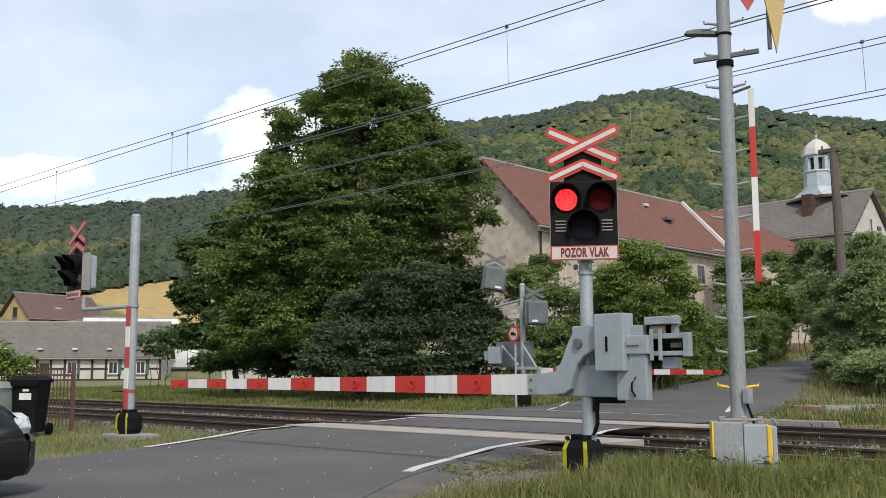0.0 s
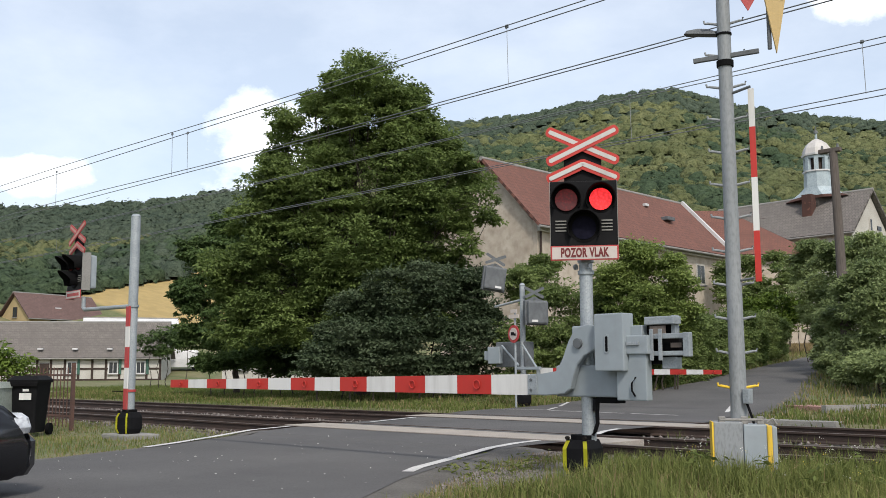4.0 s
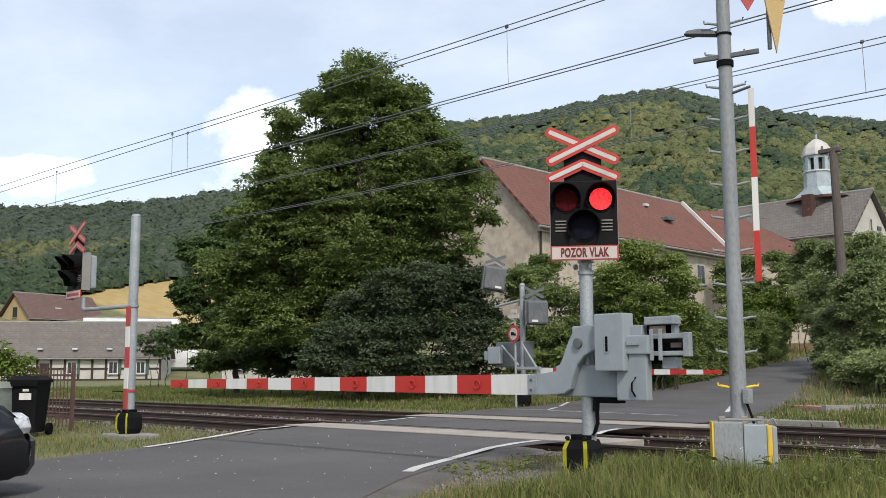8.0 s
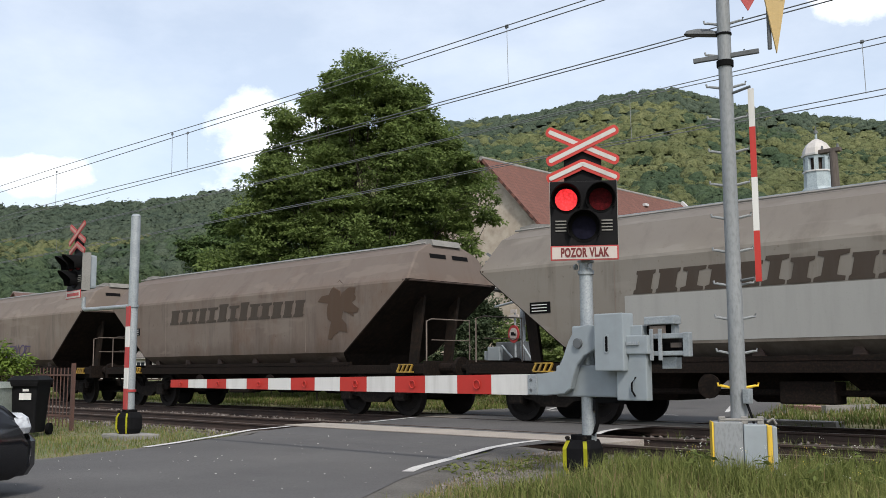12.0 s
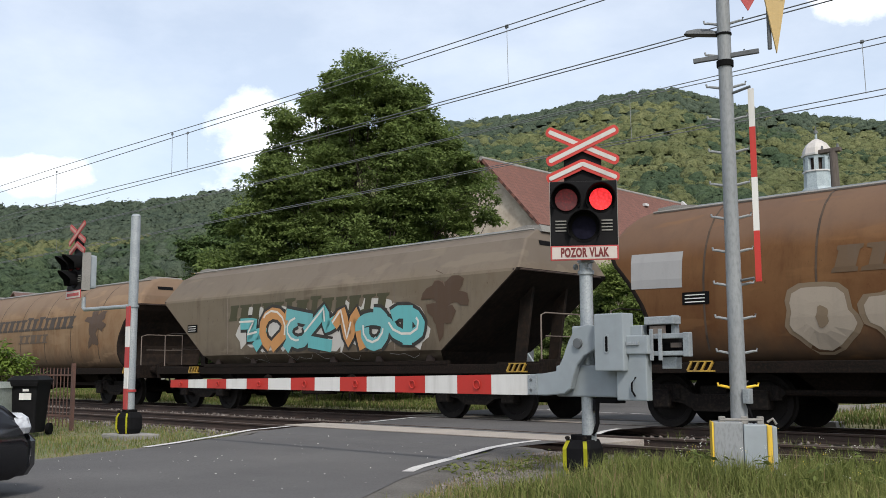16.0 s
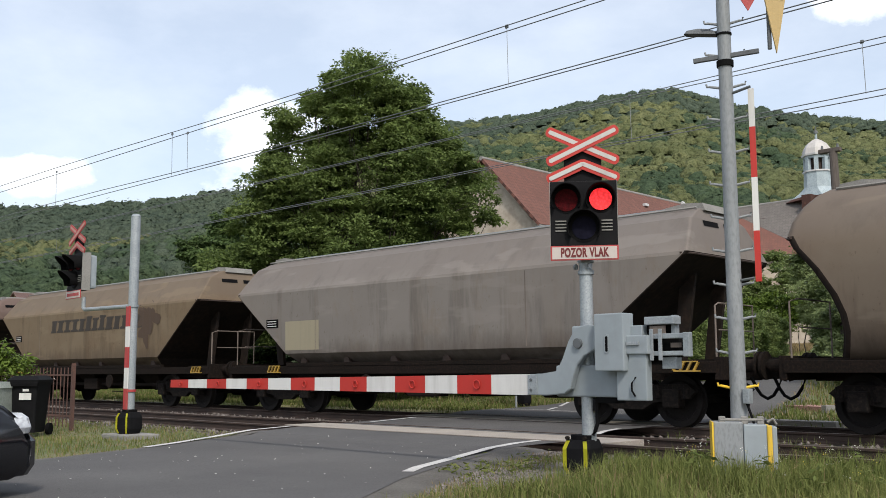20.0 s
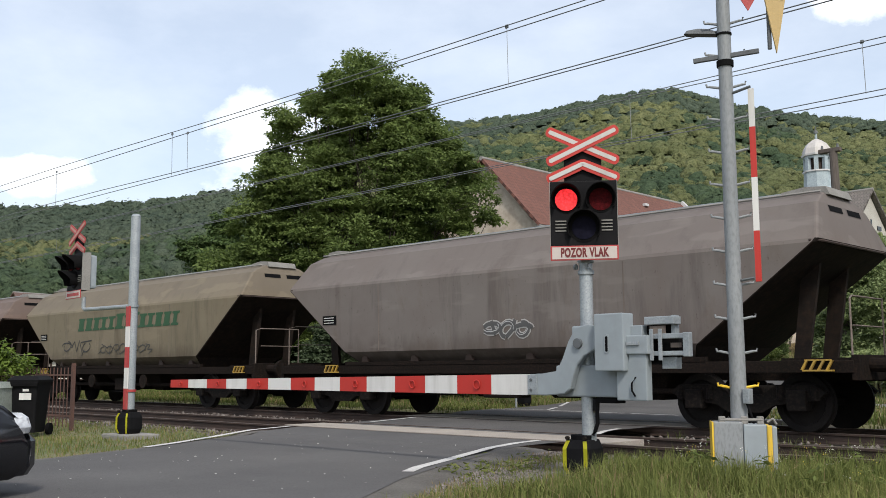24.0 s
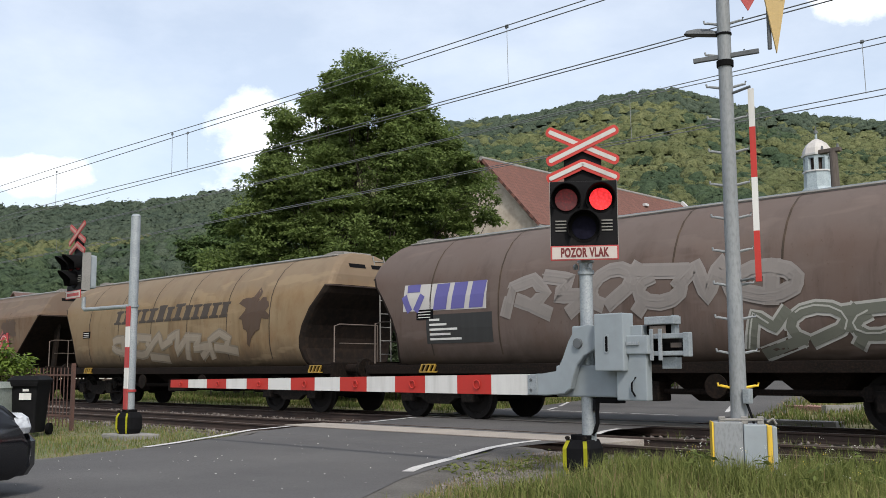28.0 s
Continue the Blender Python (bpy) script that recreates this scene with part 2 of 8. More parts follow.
M["lens"] = mat("dark_red_lens", (0.075, 0.004, 0.006), (0.035, 0.003, 0.004), 30, 0.6, fine=80, bumpy=0.2, spec=0.05)
M["whitelens"] = mat("dark_clear_lens", (0.006, 0.006, 0.012), (0.010, 0.010, 0.02), 20, 0.6, fine=80, bumpy=0.1, spec=0.03)
M["glow"] = glow_mat("lit_red_lamp", (1.0, 0.022, 0.028), 1.15, (0.2, 0.006, 0.006))
M["glow_low"] = glow_mat("fading_red_lamp", (1.0, 0.012, 0.02), 0.055, (0.04, 0.002, 0.003))
M["frame"] = mat("underframe", (0.012, 0.009, 0.008), (0.008, 0.007, 0.006), 2, 0.95, fine=25, c=(0.032, 0.020, 0.014), spec=0.1)
# near-black steel: grime, and the shade of the end recesses put into colour
M["shaded_steel"] = mat("grimy_shaded_steel", (0.011, 0.009, 0.008), (0.022, 0.016, 0.013), 1.2, 0.9, fine=9, c=(0.035, 0.022, 0.015), spec=0.15)
M["bogie"] = mat("bogie", (0.011, 0.010, 0.009), (0.007, 0.006, 0.006), 3, 0.95, fine=25, c=(0.032, 0.024, 0.019), spec=0.12)
M["tread"] = mat("wheel_steel", (0.016, 0.014, 0.013), (0.010, 0.009, 0.009), 4, 0.8, 0.1, fine=40, spec=0.15)
M["bark"] = mat("bark", (0.060, 0.048, 0.036), (0.036, 0.029, 0.022), 3, 0.95, fine=20, stretch=(1, 1, 0.3), bumpy=1, dist=0.04)
M["wood"] = mat("grey_weathered_wood", (0.20, 0.165, 0.14), (0.13, 0.105, 0.09), 3, 0.9, fine=30, stretch=(1, 1, 0.15))
M["walnut"] = leaf_mat("walnut_leaves", (0.062, 0.096, 0.026), (0.200, 0.265, 0.080), 0.55, 0.42)
M["shrub"] = leaf_mat("shrub_leaves", (0.036, 0.066, 0.020), (0.110, 0.165, 0.055), 0.5, 0.32)
M["midleaf"] = leaf_mat("hedge_leaves", (0.072, 0.114, 0.036), (0.250, 0.312, 0.108), 0.5, 0.42)
M["greyshrub"] = leaf_mat("greyish_shrub_leaves", (0.034, 0.056, 0.026), (0.105, 0.135, 0.075), 0.5, 0.3)
M["bright"] = leaf_mat("bright_leaves", (0.045, 0.085, 0.012), (0.16, 0.22, 0.04))
M["sunny"] = leaf_mat("sunlit_shrub_leaves", (0.085, 0.130, 0.030), (0.290, 0.362, 0.110), 0.55, 0.42)
M["roadleaf"] = leaf_mat("roadside_leaves", (0.105, 0.148, 0.056), (0.335, 0.395, 0.175), 0.5, 0.42)
M["polewood"] = mat("old_pole_wood", (0.125, 0.105, 0.092), (0.078, 0.064, 0.055), 3, 0.9, fine=30, stretch=(1, 1, 0.15))
M["dullyellow"] = paint("dulled_yellow_paint", (0.40, 0.25, 0.035), amount=0.6)
# haze and the sun on the hills are put into these three greens
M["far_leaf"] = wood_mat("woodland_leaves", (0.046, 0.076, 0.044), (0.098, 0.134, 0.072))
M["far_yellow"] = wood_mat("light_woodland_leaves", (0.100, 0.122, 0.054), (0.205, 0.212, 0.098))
M["far_hazed"] = wood_mat("hazed_woodland_leaves", (0.060, 0.086, 0.062), (0.110, 0.136, 0.092))
M["grass"] = leaf_mat("grass_blades", (0.055, 0.085, 0.018), (0.175, 0.20, 0.06), 0.7, 0.3)
M["lush"] = leaf_mat("lush_grass", (0.078, 0.108, 0.026), (0.225, 0.240, 0.076), 0.7, 0.35)
M["dry"] = leaf_mat("dry_grass", (0.19, 0.145, 0.07), (0.33, 0.26, 0.14), 0.8, 0.3)
M["daisy"] = mat("white_petals", (0.75, 0.75, 0.70), (0.7, 0.7, 0.6), 5, 0.7)
M["wire"] = mat("contact_wire", (0.20, 0.21, 0.215), (0.15, 0.16, 0.165), 3, 0.5, 0.5)
M["glass"] = mat("dark_glass", (0.02, 0.025, 0.03), (0.03, 0.035, 0.04), 1, 0.06, fine=3, bumpy=0.02)
# ---- mesh helpers ----
def part(name, bm, material, parent=None, label="", at=None, smooth_it=False):
    """Links a bmesh as one mesh object, under a thing or on its own."""
    me = bpy.data.meshes.new(name)
    bm.to_mesh(me)
    bm.free()
    if smooth_it:
        for poly in me.polygons:
            poly.use_smooth = True
    me.materials.append(material if not isinstance(material, str) else M[material])
    ob = new(name, me)
    if parent:
        ob.parent = parent
    if at is not None:
        ob.matrix_basis = at
    if label:
        ob["label"] = label
    return ob


def share(name, me, parent, at, label=""):
    ob = new(name, me)
    ob.parent, ob.matrix_basis = parent, at
    if label:
        ob["label"] = label
    return ob


def thing(name, at, label, category, group="", kind=""):
    return tagged_at(new(name), at, label, category, group, kind)


def tagged_at(ob, at, label, category, group="", kind=""):
    ob.matrix_basis = at
    return tagged(ob, label, category, group, kind)


def box(bm, x0, x1, y0, y1, z0, z1, bevel=0.0):
    vs = [bm.verts.new((x, y, z)) for x in (x0, x1) for y in (y0, y1) for z in (z0, z1)]
    fs = [(0, 1, 3, 2), (4, 6, 7, 5), (0, 4, 5, 1), (2, 3, 7, 6), (0, 2, 6, 4), (1, 5, 7, 3)]
    made = [bm.faces.new([vs[i] for i in f]) for f in fs]
    if bevel:
        bmesh.ops.bevel(bm, geom=list({e for f in made for e in f.edges}), offset=bevel, segments=2, affect="EDGES", profile=0.6)
    return bm


def bx(*a, bevel=0.0):
    return box(bmesh.new(), *a, bevel=bevel)


def tube(bm, pts, r, seg=10, r2=None, caps=True):
    """A round bar along points."""
    pts = [Vector(p) for p in pts]
    rings = []
    for i, p in enumerate(pts):
        d = (pts[min(i + 1, len(pts) - 1)] - pts[max(i - 1, 0)]).normalized()
        u = d.cross(Vector((0, 0, 1)) if abs(d.z) < 0.9 else Vector((1, 0, 0))).normalized()
        v = d.cross(u)
        rr = r if r2 is None else r + (r2 - r) * i / (len(pts) - 1)
        rings.append([bm.verts.new(p + rr * (math.cos(k * 2 * math.pi / seg) * u + math.sin(k * 2 * math.pi / seg) * v)) for k in range(seg)])
    for a, b in zip(rings, rings[1:]):
        for k in range(seg):
            bm.faces.new((a[k], a[(k + 1) % seg], b[(k + 1) % seg], b[k]))
    if caps:
        bm.faces.new(rings[0])
        bm.faces.new(list(reversed(rings[-1])))
    bmesh.ops.recalc_face_normals(bm, faces=bm.faces)
    return bm


def tb(pts, r, seg=10, r2=None):
    return tube(bmesh.new(), pts, r, seg, r2)


def prism(bm, poly, y0, y1, bevel=0.0):
    """A flat outline in x and z, given thickness along y."""
    a = [bm.verts.new((x, y0, z)) for x, z in poly]
    b = [bm.verts.new((x, y1, z)) for x, z in poly]
    n = len(poly)
    fs = [bm.faces.new(a), bm.faces.new(list(reversed(b)))]
    for i in range(n):
        fs.append(bm.faces.new((a[i], b[i], b[(i + 1) % n], a[(i + 1) % n])))
    bmesh.ops.recalc_face_normals(bm, faces=fs)
    if bevel:
        bmesh.ops.bevel(bm, geom=list({e for f in fs[:2] for e in f.edges}), offset=bevel, segments=2, affect="EDGES")
    return bm


def disc(bm, r, y0, y1, cx=0.0, cz=0.0, seg=24):
    """A round plate whose axis lies along y."""
    return prism(bm, [(cx + r * math.cos(i * 2 * math.pi / seg), cz + r * math.sin(i * 2 * math.pi / seg)) for i in range(seg)], y0, y1)


def soup(name, verts, faces, material, label="", category="", kind="stuff", parent=None, smooth_it=False):
    """One mesh from numpy arrays: triangles or quads."""
    me = bpy.data.meshes.new(name)
    nv, nf, k = len(verts), len(faces), faces.shape[1]
    me.vertices.add(nv)
    me.vertices.foreach_set("co", np.asarray(verts, np.float32).ravel())
    me.loops.add(nf * k)
    me.loops.foreach_set("vertex_index", np.asarray(faces, np.int32).ravel())
    me.polygons.add(nf)
    me.polygons.foreach_set("loop_start", np.arange(0, nf * k, k, dtype=np.int32))
    me.update(calc_edges=True)
    me.validate()
    if smooth_it:
        me.polygons.foreach_set("use_smooth", np.ones(nf, bool))
    me.materials.append(M[material] if isinstance(material, str) else material)
    ob = new(name, me)
    if parent:
        ob.parent = parent
    return tagged(ob, label, category, "", kind)


def leaf_soup(centres, size, rng, flat=0.35, aspect=0.55):
    """Kite-shaped leaves, each folded along its middle, at the centres."""
    n = len(centres)
    d = rng.normal(size=(n, 3))
    d[:, 2] = d[:, 2] * flat - 0.25
    d /= np.linalg.norm(d, axis=1)[:, None]
    up = rng.normal(size=(n, 3)) * 0.6 + np.array([0, 0, 1.0])
    s = np.cross(d, up)
    s /= np.linalg.norm(s, axis=1)[:, None] + 1e-9
    nrm = np.cross(s, d)
    L = (size * rng.uniform(0.6, 1.35, n))[:, None]
    a = centres
    b = centres + d * L * 0.5 + s * L * aspect * 0.5 + nrm * L * 0.08
    c = centres + d * L
    e = centres + d * L * 0.5 - s * L * aspect * 0.5 + nrm * L * 0.08
    v = np.stack([a, b, c, e], 1).reshape(-1, 3)
    i = np.arange(n)[:, None] * 4
    f = np.concatenate([i + np.array([[0, 1, 2]]), i + np.array([[0, 2, 3]])], 1).reshape(-1, 3)
    return v, f


# ---- ground ----
def in_road(x, y, grow=0.0):
    left = lerp_table(ROAD_L, y) - grow
    right = lerp_table(ROAD_R, y) + grow
    return left < x < right


ROAD_L = [(-12, -5.0), (0, -9.6), (4.0, -11.25), (4.96, -11.59), (5.68, -11.83), (7.06, -12.45), (9.2, -13.6), (11.43, -14.7), (14.74, -15.6),
          (17.3, -16.6), (19.1, -17.2), (21.0, -17.1), (24.6, -16.2), (27.65, -16.72), (33.8, -18.1), (38.2, -19.15), (42.6, -20.0), (49.1, -21.55), (60, -24.5), (95, -36)]
ROAD_R = [(-12, 1.0), (0, -4.3), (3.0, -5.2), (5.39, -6.2), (6.57, -7.0), (7.7, -7.6), (9.1, -8.2), (10.2, -8.55), (11.21, -8.6), (14.17, -9.75),
          (17.5, -9.7), (20.15, -10.3), (22.3, -10.9), (24.94, -11.75), (30.9, -14.05), (38.0, -16.6), (48.0, -19.3), (60, -21.5), (95, -32)]


def road_z(x, y):
    if 10.2 < y < 18.1:
        return 0.0
    return ground_z(x, y) + 0.05


def bed_z(x, y):
    """The ground sheet lies lower under the ballast and under the road."""
    z = ground_z(x, y)
    z -= 0.40 * smooth(9.7, 10.3, y) * (1 - smooth(18.0, 18.8, y))
    if -12 < y < 90 and in_road(x, y, -0.3):
        z -= 0.12
    return z


def ground_mat():
    m, nt, p = base_mat("grass_and_earth")
    a = blend(nt, ramp(nt, tex(nt, "Object", 0.35, 6), 0.4, 0.62), (0.085, 0.11, 0.034), (0.17, 0.155, 0.075))
    a = blend(nt, ramp(nt, tex(nt, "Object", 3.5, 5), 0.52, 0.7, 0, 0.7), a, (0.15, 0.125, 0.085))
    sep = nt.nodes.new("ShaderNodeSeparateXYZ")
    tc = nt.nodes.new("ShaderNodeTexCoord")
    nt.links.new(tc.outputs["Object"], sep.inputs[0])
    # trodden gravel and earth at the foot of the near barrier
    gx, gy = node_math(nt, "ADD", sep.outputs["X"], 6.6), node_math(nt, "SUBTRACT", sep.outputs["Y"], 8.1)
    far = node_math(nt, "SQRT", node_math(nt, "ADD", node_math(nt, "MULTIPLY", gx, gx), node_math(nt, "MULTIPLY", gy, gy)))
    far = node_math(nt, "ADD", far, node_math(nt, "MULTIPLY", tex(nt, "Object", 1.6, 4), 1.6))
    grit = blend(nt, ramp(nt, tex(nt, "Object", 38, 4), 0.45, 0.62), (0.085, 0.075, 0.066), (0.22, 0.20, 0.18))
    a = blend(nt, ramp(nt, far, 1.9, 3.0, 1, 0), a, grit)
    # woodland floor on the hills
    hill = ramp(nt, sep.outputs["Z"], 14, 22)
    a = blend(nt, hill, a, (0.10, 0.125, 0.055))
    # the ripe field on the lower slope
    fx = node_math(nt, "MULTIPLY", ramp(nt, sep.outputs["X"], -187, -185), ramp(nt, sep.outputs["X"], -123, -125))
    fy = node_math(nt, "MULTIPLY", ramp(nt, sep.outputs["Y"], 73, 75), ramp(nt, sep.outputs["Y"], 122, 120))
    field = blend(nt, ramp(nt, tex(nt, "Object", 0.25, 4, (1, 3, 1)), 0.4, 0.6), (0.36, 0.26, 0.10), (0.30, 0.22, 0.085))
    a = blend(nt, node_math(nt, "MULTIPLY", fx, fy), a, field)
    nt.links.new(a, p.inputs["Base Color"])
    p.inputs["Roughness"].default_value = 0.95
    bump(nt, p, tex(nt, "Object", 9, 6), 0.7, 0.06)
    return m


def build_ground():
    azs = list(np.arange(-180, -76, 4.0)) + list(np.arange(-76, -10, 0.8)) + list(np.arange(-10, 180, 4.0))
    rs = [0.5 * 1.0 * (1.062 ** i) for i in range(150)]
    rs = [r for r in rs if r < 3800]
    verts, faces = [(0, 0, ground_z(0, 0))], []
    for r in rs:
        for a in azs:
            x, y = r * math.sin(radians(a)), r * math.cos(radians(a))
            verts.append((x, y, bed_z(x, y)))
    n = len(azs)
    tri = [(0, 1 + (k + 1) % n, 1 + k) for k in range(n)]
    for j in range(len(rs) - 1):
        for k in range(n):
            p, q = 1 + j * n + k, 1 + j * n + (k + 1) % n
            tri += [(p, q, q + n), (p, q + n, p + n)]
    M["ground"] = ground_mat()
    soup("ground", np.array(verts), np.array(tri), "ground", "grassy verge, meadow and wooded hillsides", "ground", "structure", smooth_it=True)


def strip_mesh(rows, zf, lift=0.0, across=6):
    bm = bmesh.new()
    grid = []
    for l, r in rows:
        line = []
        for k in range(across + 1):
            x, y = l[0] + (r[0] - l[0]) * k / across, l[1] + (r[1] - l[1]) * k / across
            line.append(bm.verts.new((x, y, zf(x, y) + lift)))
        grid.append(line)
    for a, b in zip(grid, grid[1:]):
        for k in range(across):
            bm.faces.new((a[k], a[k + 1], b[k + 1], b[k]))
    return bm


def build_road():
    ys = sorted({-12, -6, -2, 1, 3, 10.0, 10.2, 11.115} | set(np.linspace(4, 10, 25)) | {q for q, _ in ROAD_L + ROAD_R if -12 < q < 10.2})
    near = [((lerp_table(ROAD_L, y), y), (lerp_table(ROAD_R, y), y)) for y in ys]
    bm = strip_mesh(near, road_z)
    part("road", bm, "asphalt")
    tagged(bpy.data.objects["road"], "grey worn asphalt road up to the crossing", "road", kind="structure")
    gaps = [(11.265, 12.615), (12.765, 15.265), (15.415, 16.765)]
    for a, b in gaps:
        rows = [((lerp_table(ROAD_L, y), y), (lerp_table(ROAD_R, y), y)) for y in (a, (a + b) / 2, b)]
        bm = strip_mesh(rows, lambda x, y: -0.006)
        tagged(part("road", bm, "asphalt"), "asphalt infill between the rails of the crossing", "road", kind="structure")
    ys = [16.915, 17.5, 18.1, 18.3, 19, 20, 21.5, 23, 25, 28, 31, 36, 43, 52, 60, 75, 95]
    rows = [((lerp_table(ROAD_L, y), y), (lerp_table(ROAD_R, y), y)) for y in ys]
    tagged(part("road", strip_mesh(rows, road_z), "asphalt"), "grey asphalt lane climbing away behind the tracks", "road", kind="structure")
    # gravel shoulders close the road's edges to the ground
    M["gravel"] = mat("gravel_shoulder", (0.125, 0.116, 0.105), (0.085, 0.078, 0.069), 2.0, 0.95, fine=26, c=(0.07, 0.065, 0.055), bumpy=1.0, dist=0.03)
    for name, table, s in (("shoulder", ROAD_R, 1), ("shoulder", ROAD_L, -1)):
        for y0, y1 in ((-12, 10.15), (18.1, 60)):
            ys = sorted(set(np.linspace(y0, y1, 46)) | {q for q, _ in ROAD_L + ROAD_R if y0 < q < y1})
            bm = bmesh.new()
            rows = []
            for y in ys:
                x = lerp_table(table, y)
                line = []
                for d, k in ((-.05, 0), (.05, .06), (.35, .5), (.8, 1.0)):
                    px, zr, zg = x + s * d, road_z(x, y) - .004, ground_z(x + s * d, y) + .012
                    wob = .05 * noise.noise((x * 3, y * 3, d * 9)) if k else 0
                    line.append(bm.verts.new((px + s * wob, y, zr + (zg - zr) * k - (.10 if k == 1.0 else 0))))
                rows.append(line)
            for a, b in zip(rows, rows[1:]):
                for k in range(3):
                    bm.faces.new((a[k], a[k + 1], b[k + 1], b[k]))
            bmesh.ops.recalc_face_normals(bm, faces=bm.faces)
            for f in bm.faces:
                if f.normal.z < 0:
                    f.normal_flip()
            tagged(part(name, bm, "gravel"), "narrow gravel shoulder beside the asphalt", "shoulder", kind="structure")
    # concrete edge slabs along the inner side of the near rail of each track
    for y0, y1, x0, x1 in ((11.27, 12.2, -15.2, -7.95), (15.42, 16.3, -16.3, -9.1)):
        n = 6
        for k in range(n):
            a, b = x0 + (x1 - x0) * k / n, x0 + (x1 - x0) * (k + 1) / n
            ob = part("crossing_slab", bx(a + .006, b - .006, y0, y1, -0.12, 0.006, bevel=0.006), "concrete")
            tagged(ob, "pale concrete slab set against the rail", "slab", "slabs in the crossing")
    # painted edge lines
    def line(pts, w, name="road_marking"):
        rows = []
        for i, (x, y) in enumerate(pts):
            d = Vector((pts[min(i + 1, len(pts) - 1)][0] - pts[max(i - 1, 0)][0], pts[min(i + 1, len(pts) - 1)][1] - pts[max(i - 1, 0)][1]))
            d.normalize()
            rows.append(((x - d.y * w / 2, y + d.x * w / 2), (x + d.y * w / 2, y - d.x * w / 2)))
        tagged(part(name, strip_mesh(rows, road_z, 0.006, 1), "line"), "worn white painted edge line", "marking", "edge lines", "structure")
    line([(-12.5, 6.95), (-12.95, 7.7), (-13.7, 8.8), (-14.3, 9.9), (-14.75, 11.1)], 0.12)
    line([(-7.42, 7.05), (-7.67, 7.44), (-8.15, 8.46), (-8.63, 9.69), (-8.9, 10.5), (-9.0, 11.1)], 0.13)
    line([(-14.72, 13.0), (-15.05, 13.9), (-15.45, 14.9)], 0.11)
    line([(-9.2, 12.8), (-9.55, 13.5), (-9.75, 14.2)], 0.11)
    line([(-17.3, 19.4), (-16.4, 19.65), (-15.75, 19.85), (-16.3, 21.0), (-16.9, 22.2)], 0.10)
    line([(-15.4, 19.5), (-14.2, 19.4), (-13.1, 19.3)], 0.10)
    line([(-12.9, 19.28), (-11.6, 19.15)], 0.10)
    line([(-11.2, 20.5), (-11.7, 21.6), (-12.2, 22.8)], 0.10)


def build_tracks():
    bed = thing("ballast_bed", pose(0, 0, 0), "grey-brown crushed stone bed of the double track", "ballast", kind="structure")
    bm = bmesh.new()
    prof = [(9.9, -0.46), (10.5, -0.19), (13.5, -0.19), (13.9, -0.24), (14.3, -0.19), (17.5, -0.19), (18.2, -0.46)]
    cols = []
    for k in range(140):
        x = -130 + k * 1.2
        cols.append([bm.verts.new((x, y + 0.05 * noise.noise((x, y, 0)), z + 0.03 * noise.noise((x * 1.7, y * 2, 5)))) for y, z in prof])
    for a, b in zip(cols, cols[1:]):
        for k in range(len(prof) - 1):
            bm.faces.new((a[k], b[k], b[k + 1], a[k + 1]))
    part("bed", bm, "ballast", bed)
    rng = np.random.default_rng(5)
    n = 9000
    x = rng.uniform(-48, 2, n)
    y = rng.uniform(10.0, 18.0, n)
    keep = np.array([not in_road(a, b, 0.05) for a, b in zip(x, y)])
    x, y = x[keep], y[keep]
    n = len(x)
    octa = np.array([[1, 0, 0], [-1, 0, 0], [0, 1, 0], [0, -1, 0], [0, 0, 1], [0, 0, -1]], float)
    of = np.array([[0, 2, 4], [2, 1, 4], [1, 3, 4], [3, 0, 4], [2, 0, 5], [1, 2, 5], [3, 1, 5], [0, 3, 5]])
    sz = rng.uniform(0.022, 0.05, n)[:, None, None]
    v = octa[None] * sz * rng.uniform(0.6, 1.4, (n, 6, 1)) + np.stack([x, y, np.full(n, -0.17)], 1)[:, None]
    f = of[None] + np.arange(n)[:, None, None] * 6
    soup("stones", v.reshape(-1, 3), f.reshape(-1, 3), "stone", "", "", "stuff", parent=bed)
    sl = bx(-0.13, 0.13, -1.25, 1.25, -0.26, -0.165, bevel=0.02)
    me = bpy.data.meshes.new("sleeper")
    sl.to_mesh(me)
    sl.free()
    me.materials.append(M["sleeper"])
    for yc in (TRACK_A, TRACK_B):
        for k in range(90):
            x = -52 + 0.62 * k
            if not in_road(x, yc, 0.2):
                share("sleeper", me, bed, pose(x, yc, 0.0))
    prof = [(-.075, -.165), (.075, -.165), (.075, -.15), (.012, -.125), (.012, -.045), (.036, -.03), (.036, -.004), (-.036, -.004), (-.036, -.03), (-.012, -.045), (-.012, -.125), (-.075, -.15)]
    for y in RAIL_YS:
        bm = bmesh.new()
        a = [bm.verts.new((-140, y + u, w)) for u, w in prof]
        b = [bm.verts.new((40, y + u, w)) for u, w in prof]
        for i in range(len(prof)):
            bm.faces.new((a[i], b[i], b[(i + 1) % len(prof)], a[(i + 1) % len(prof)]))
        bmesh.ops.recalc_face_normals(bm, faces=bm.faces)
        rail = tagged(part("rail", bm, "rail_side"), "long rusty brown steel running rail", "rail", "running rails", "structure")
        part("rail_head", bx(-140, 40, y - .034, y + .034, -.003, .0), "rail_top", rail, "worn bright running surface")
    # low concrete kerb of the platform end behind the far track, with a red strip
    kerb = part("platform_edge", bx(-10.35, -7.9, 18.6, 19.0, -0.3, 0.0, bevel=0.01), "greycon")
    tagged(kerb, "low pale concrete platform edge beside the track", "kerb", kind="structure")


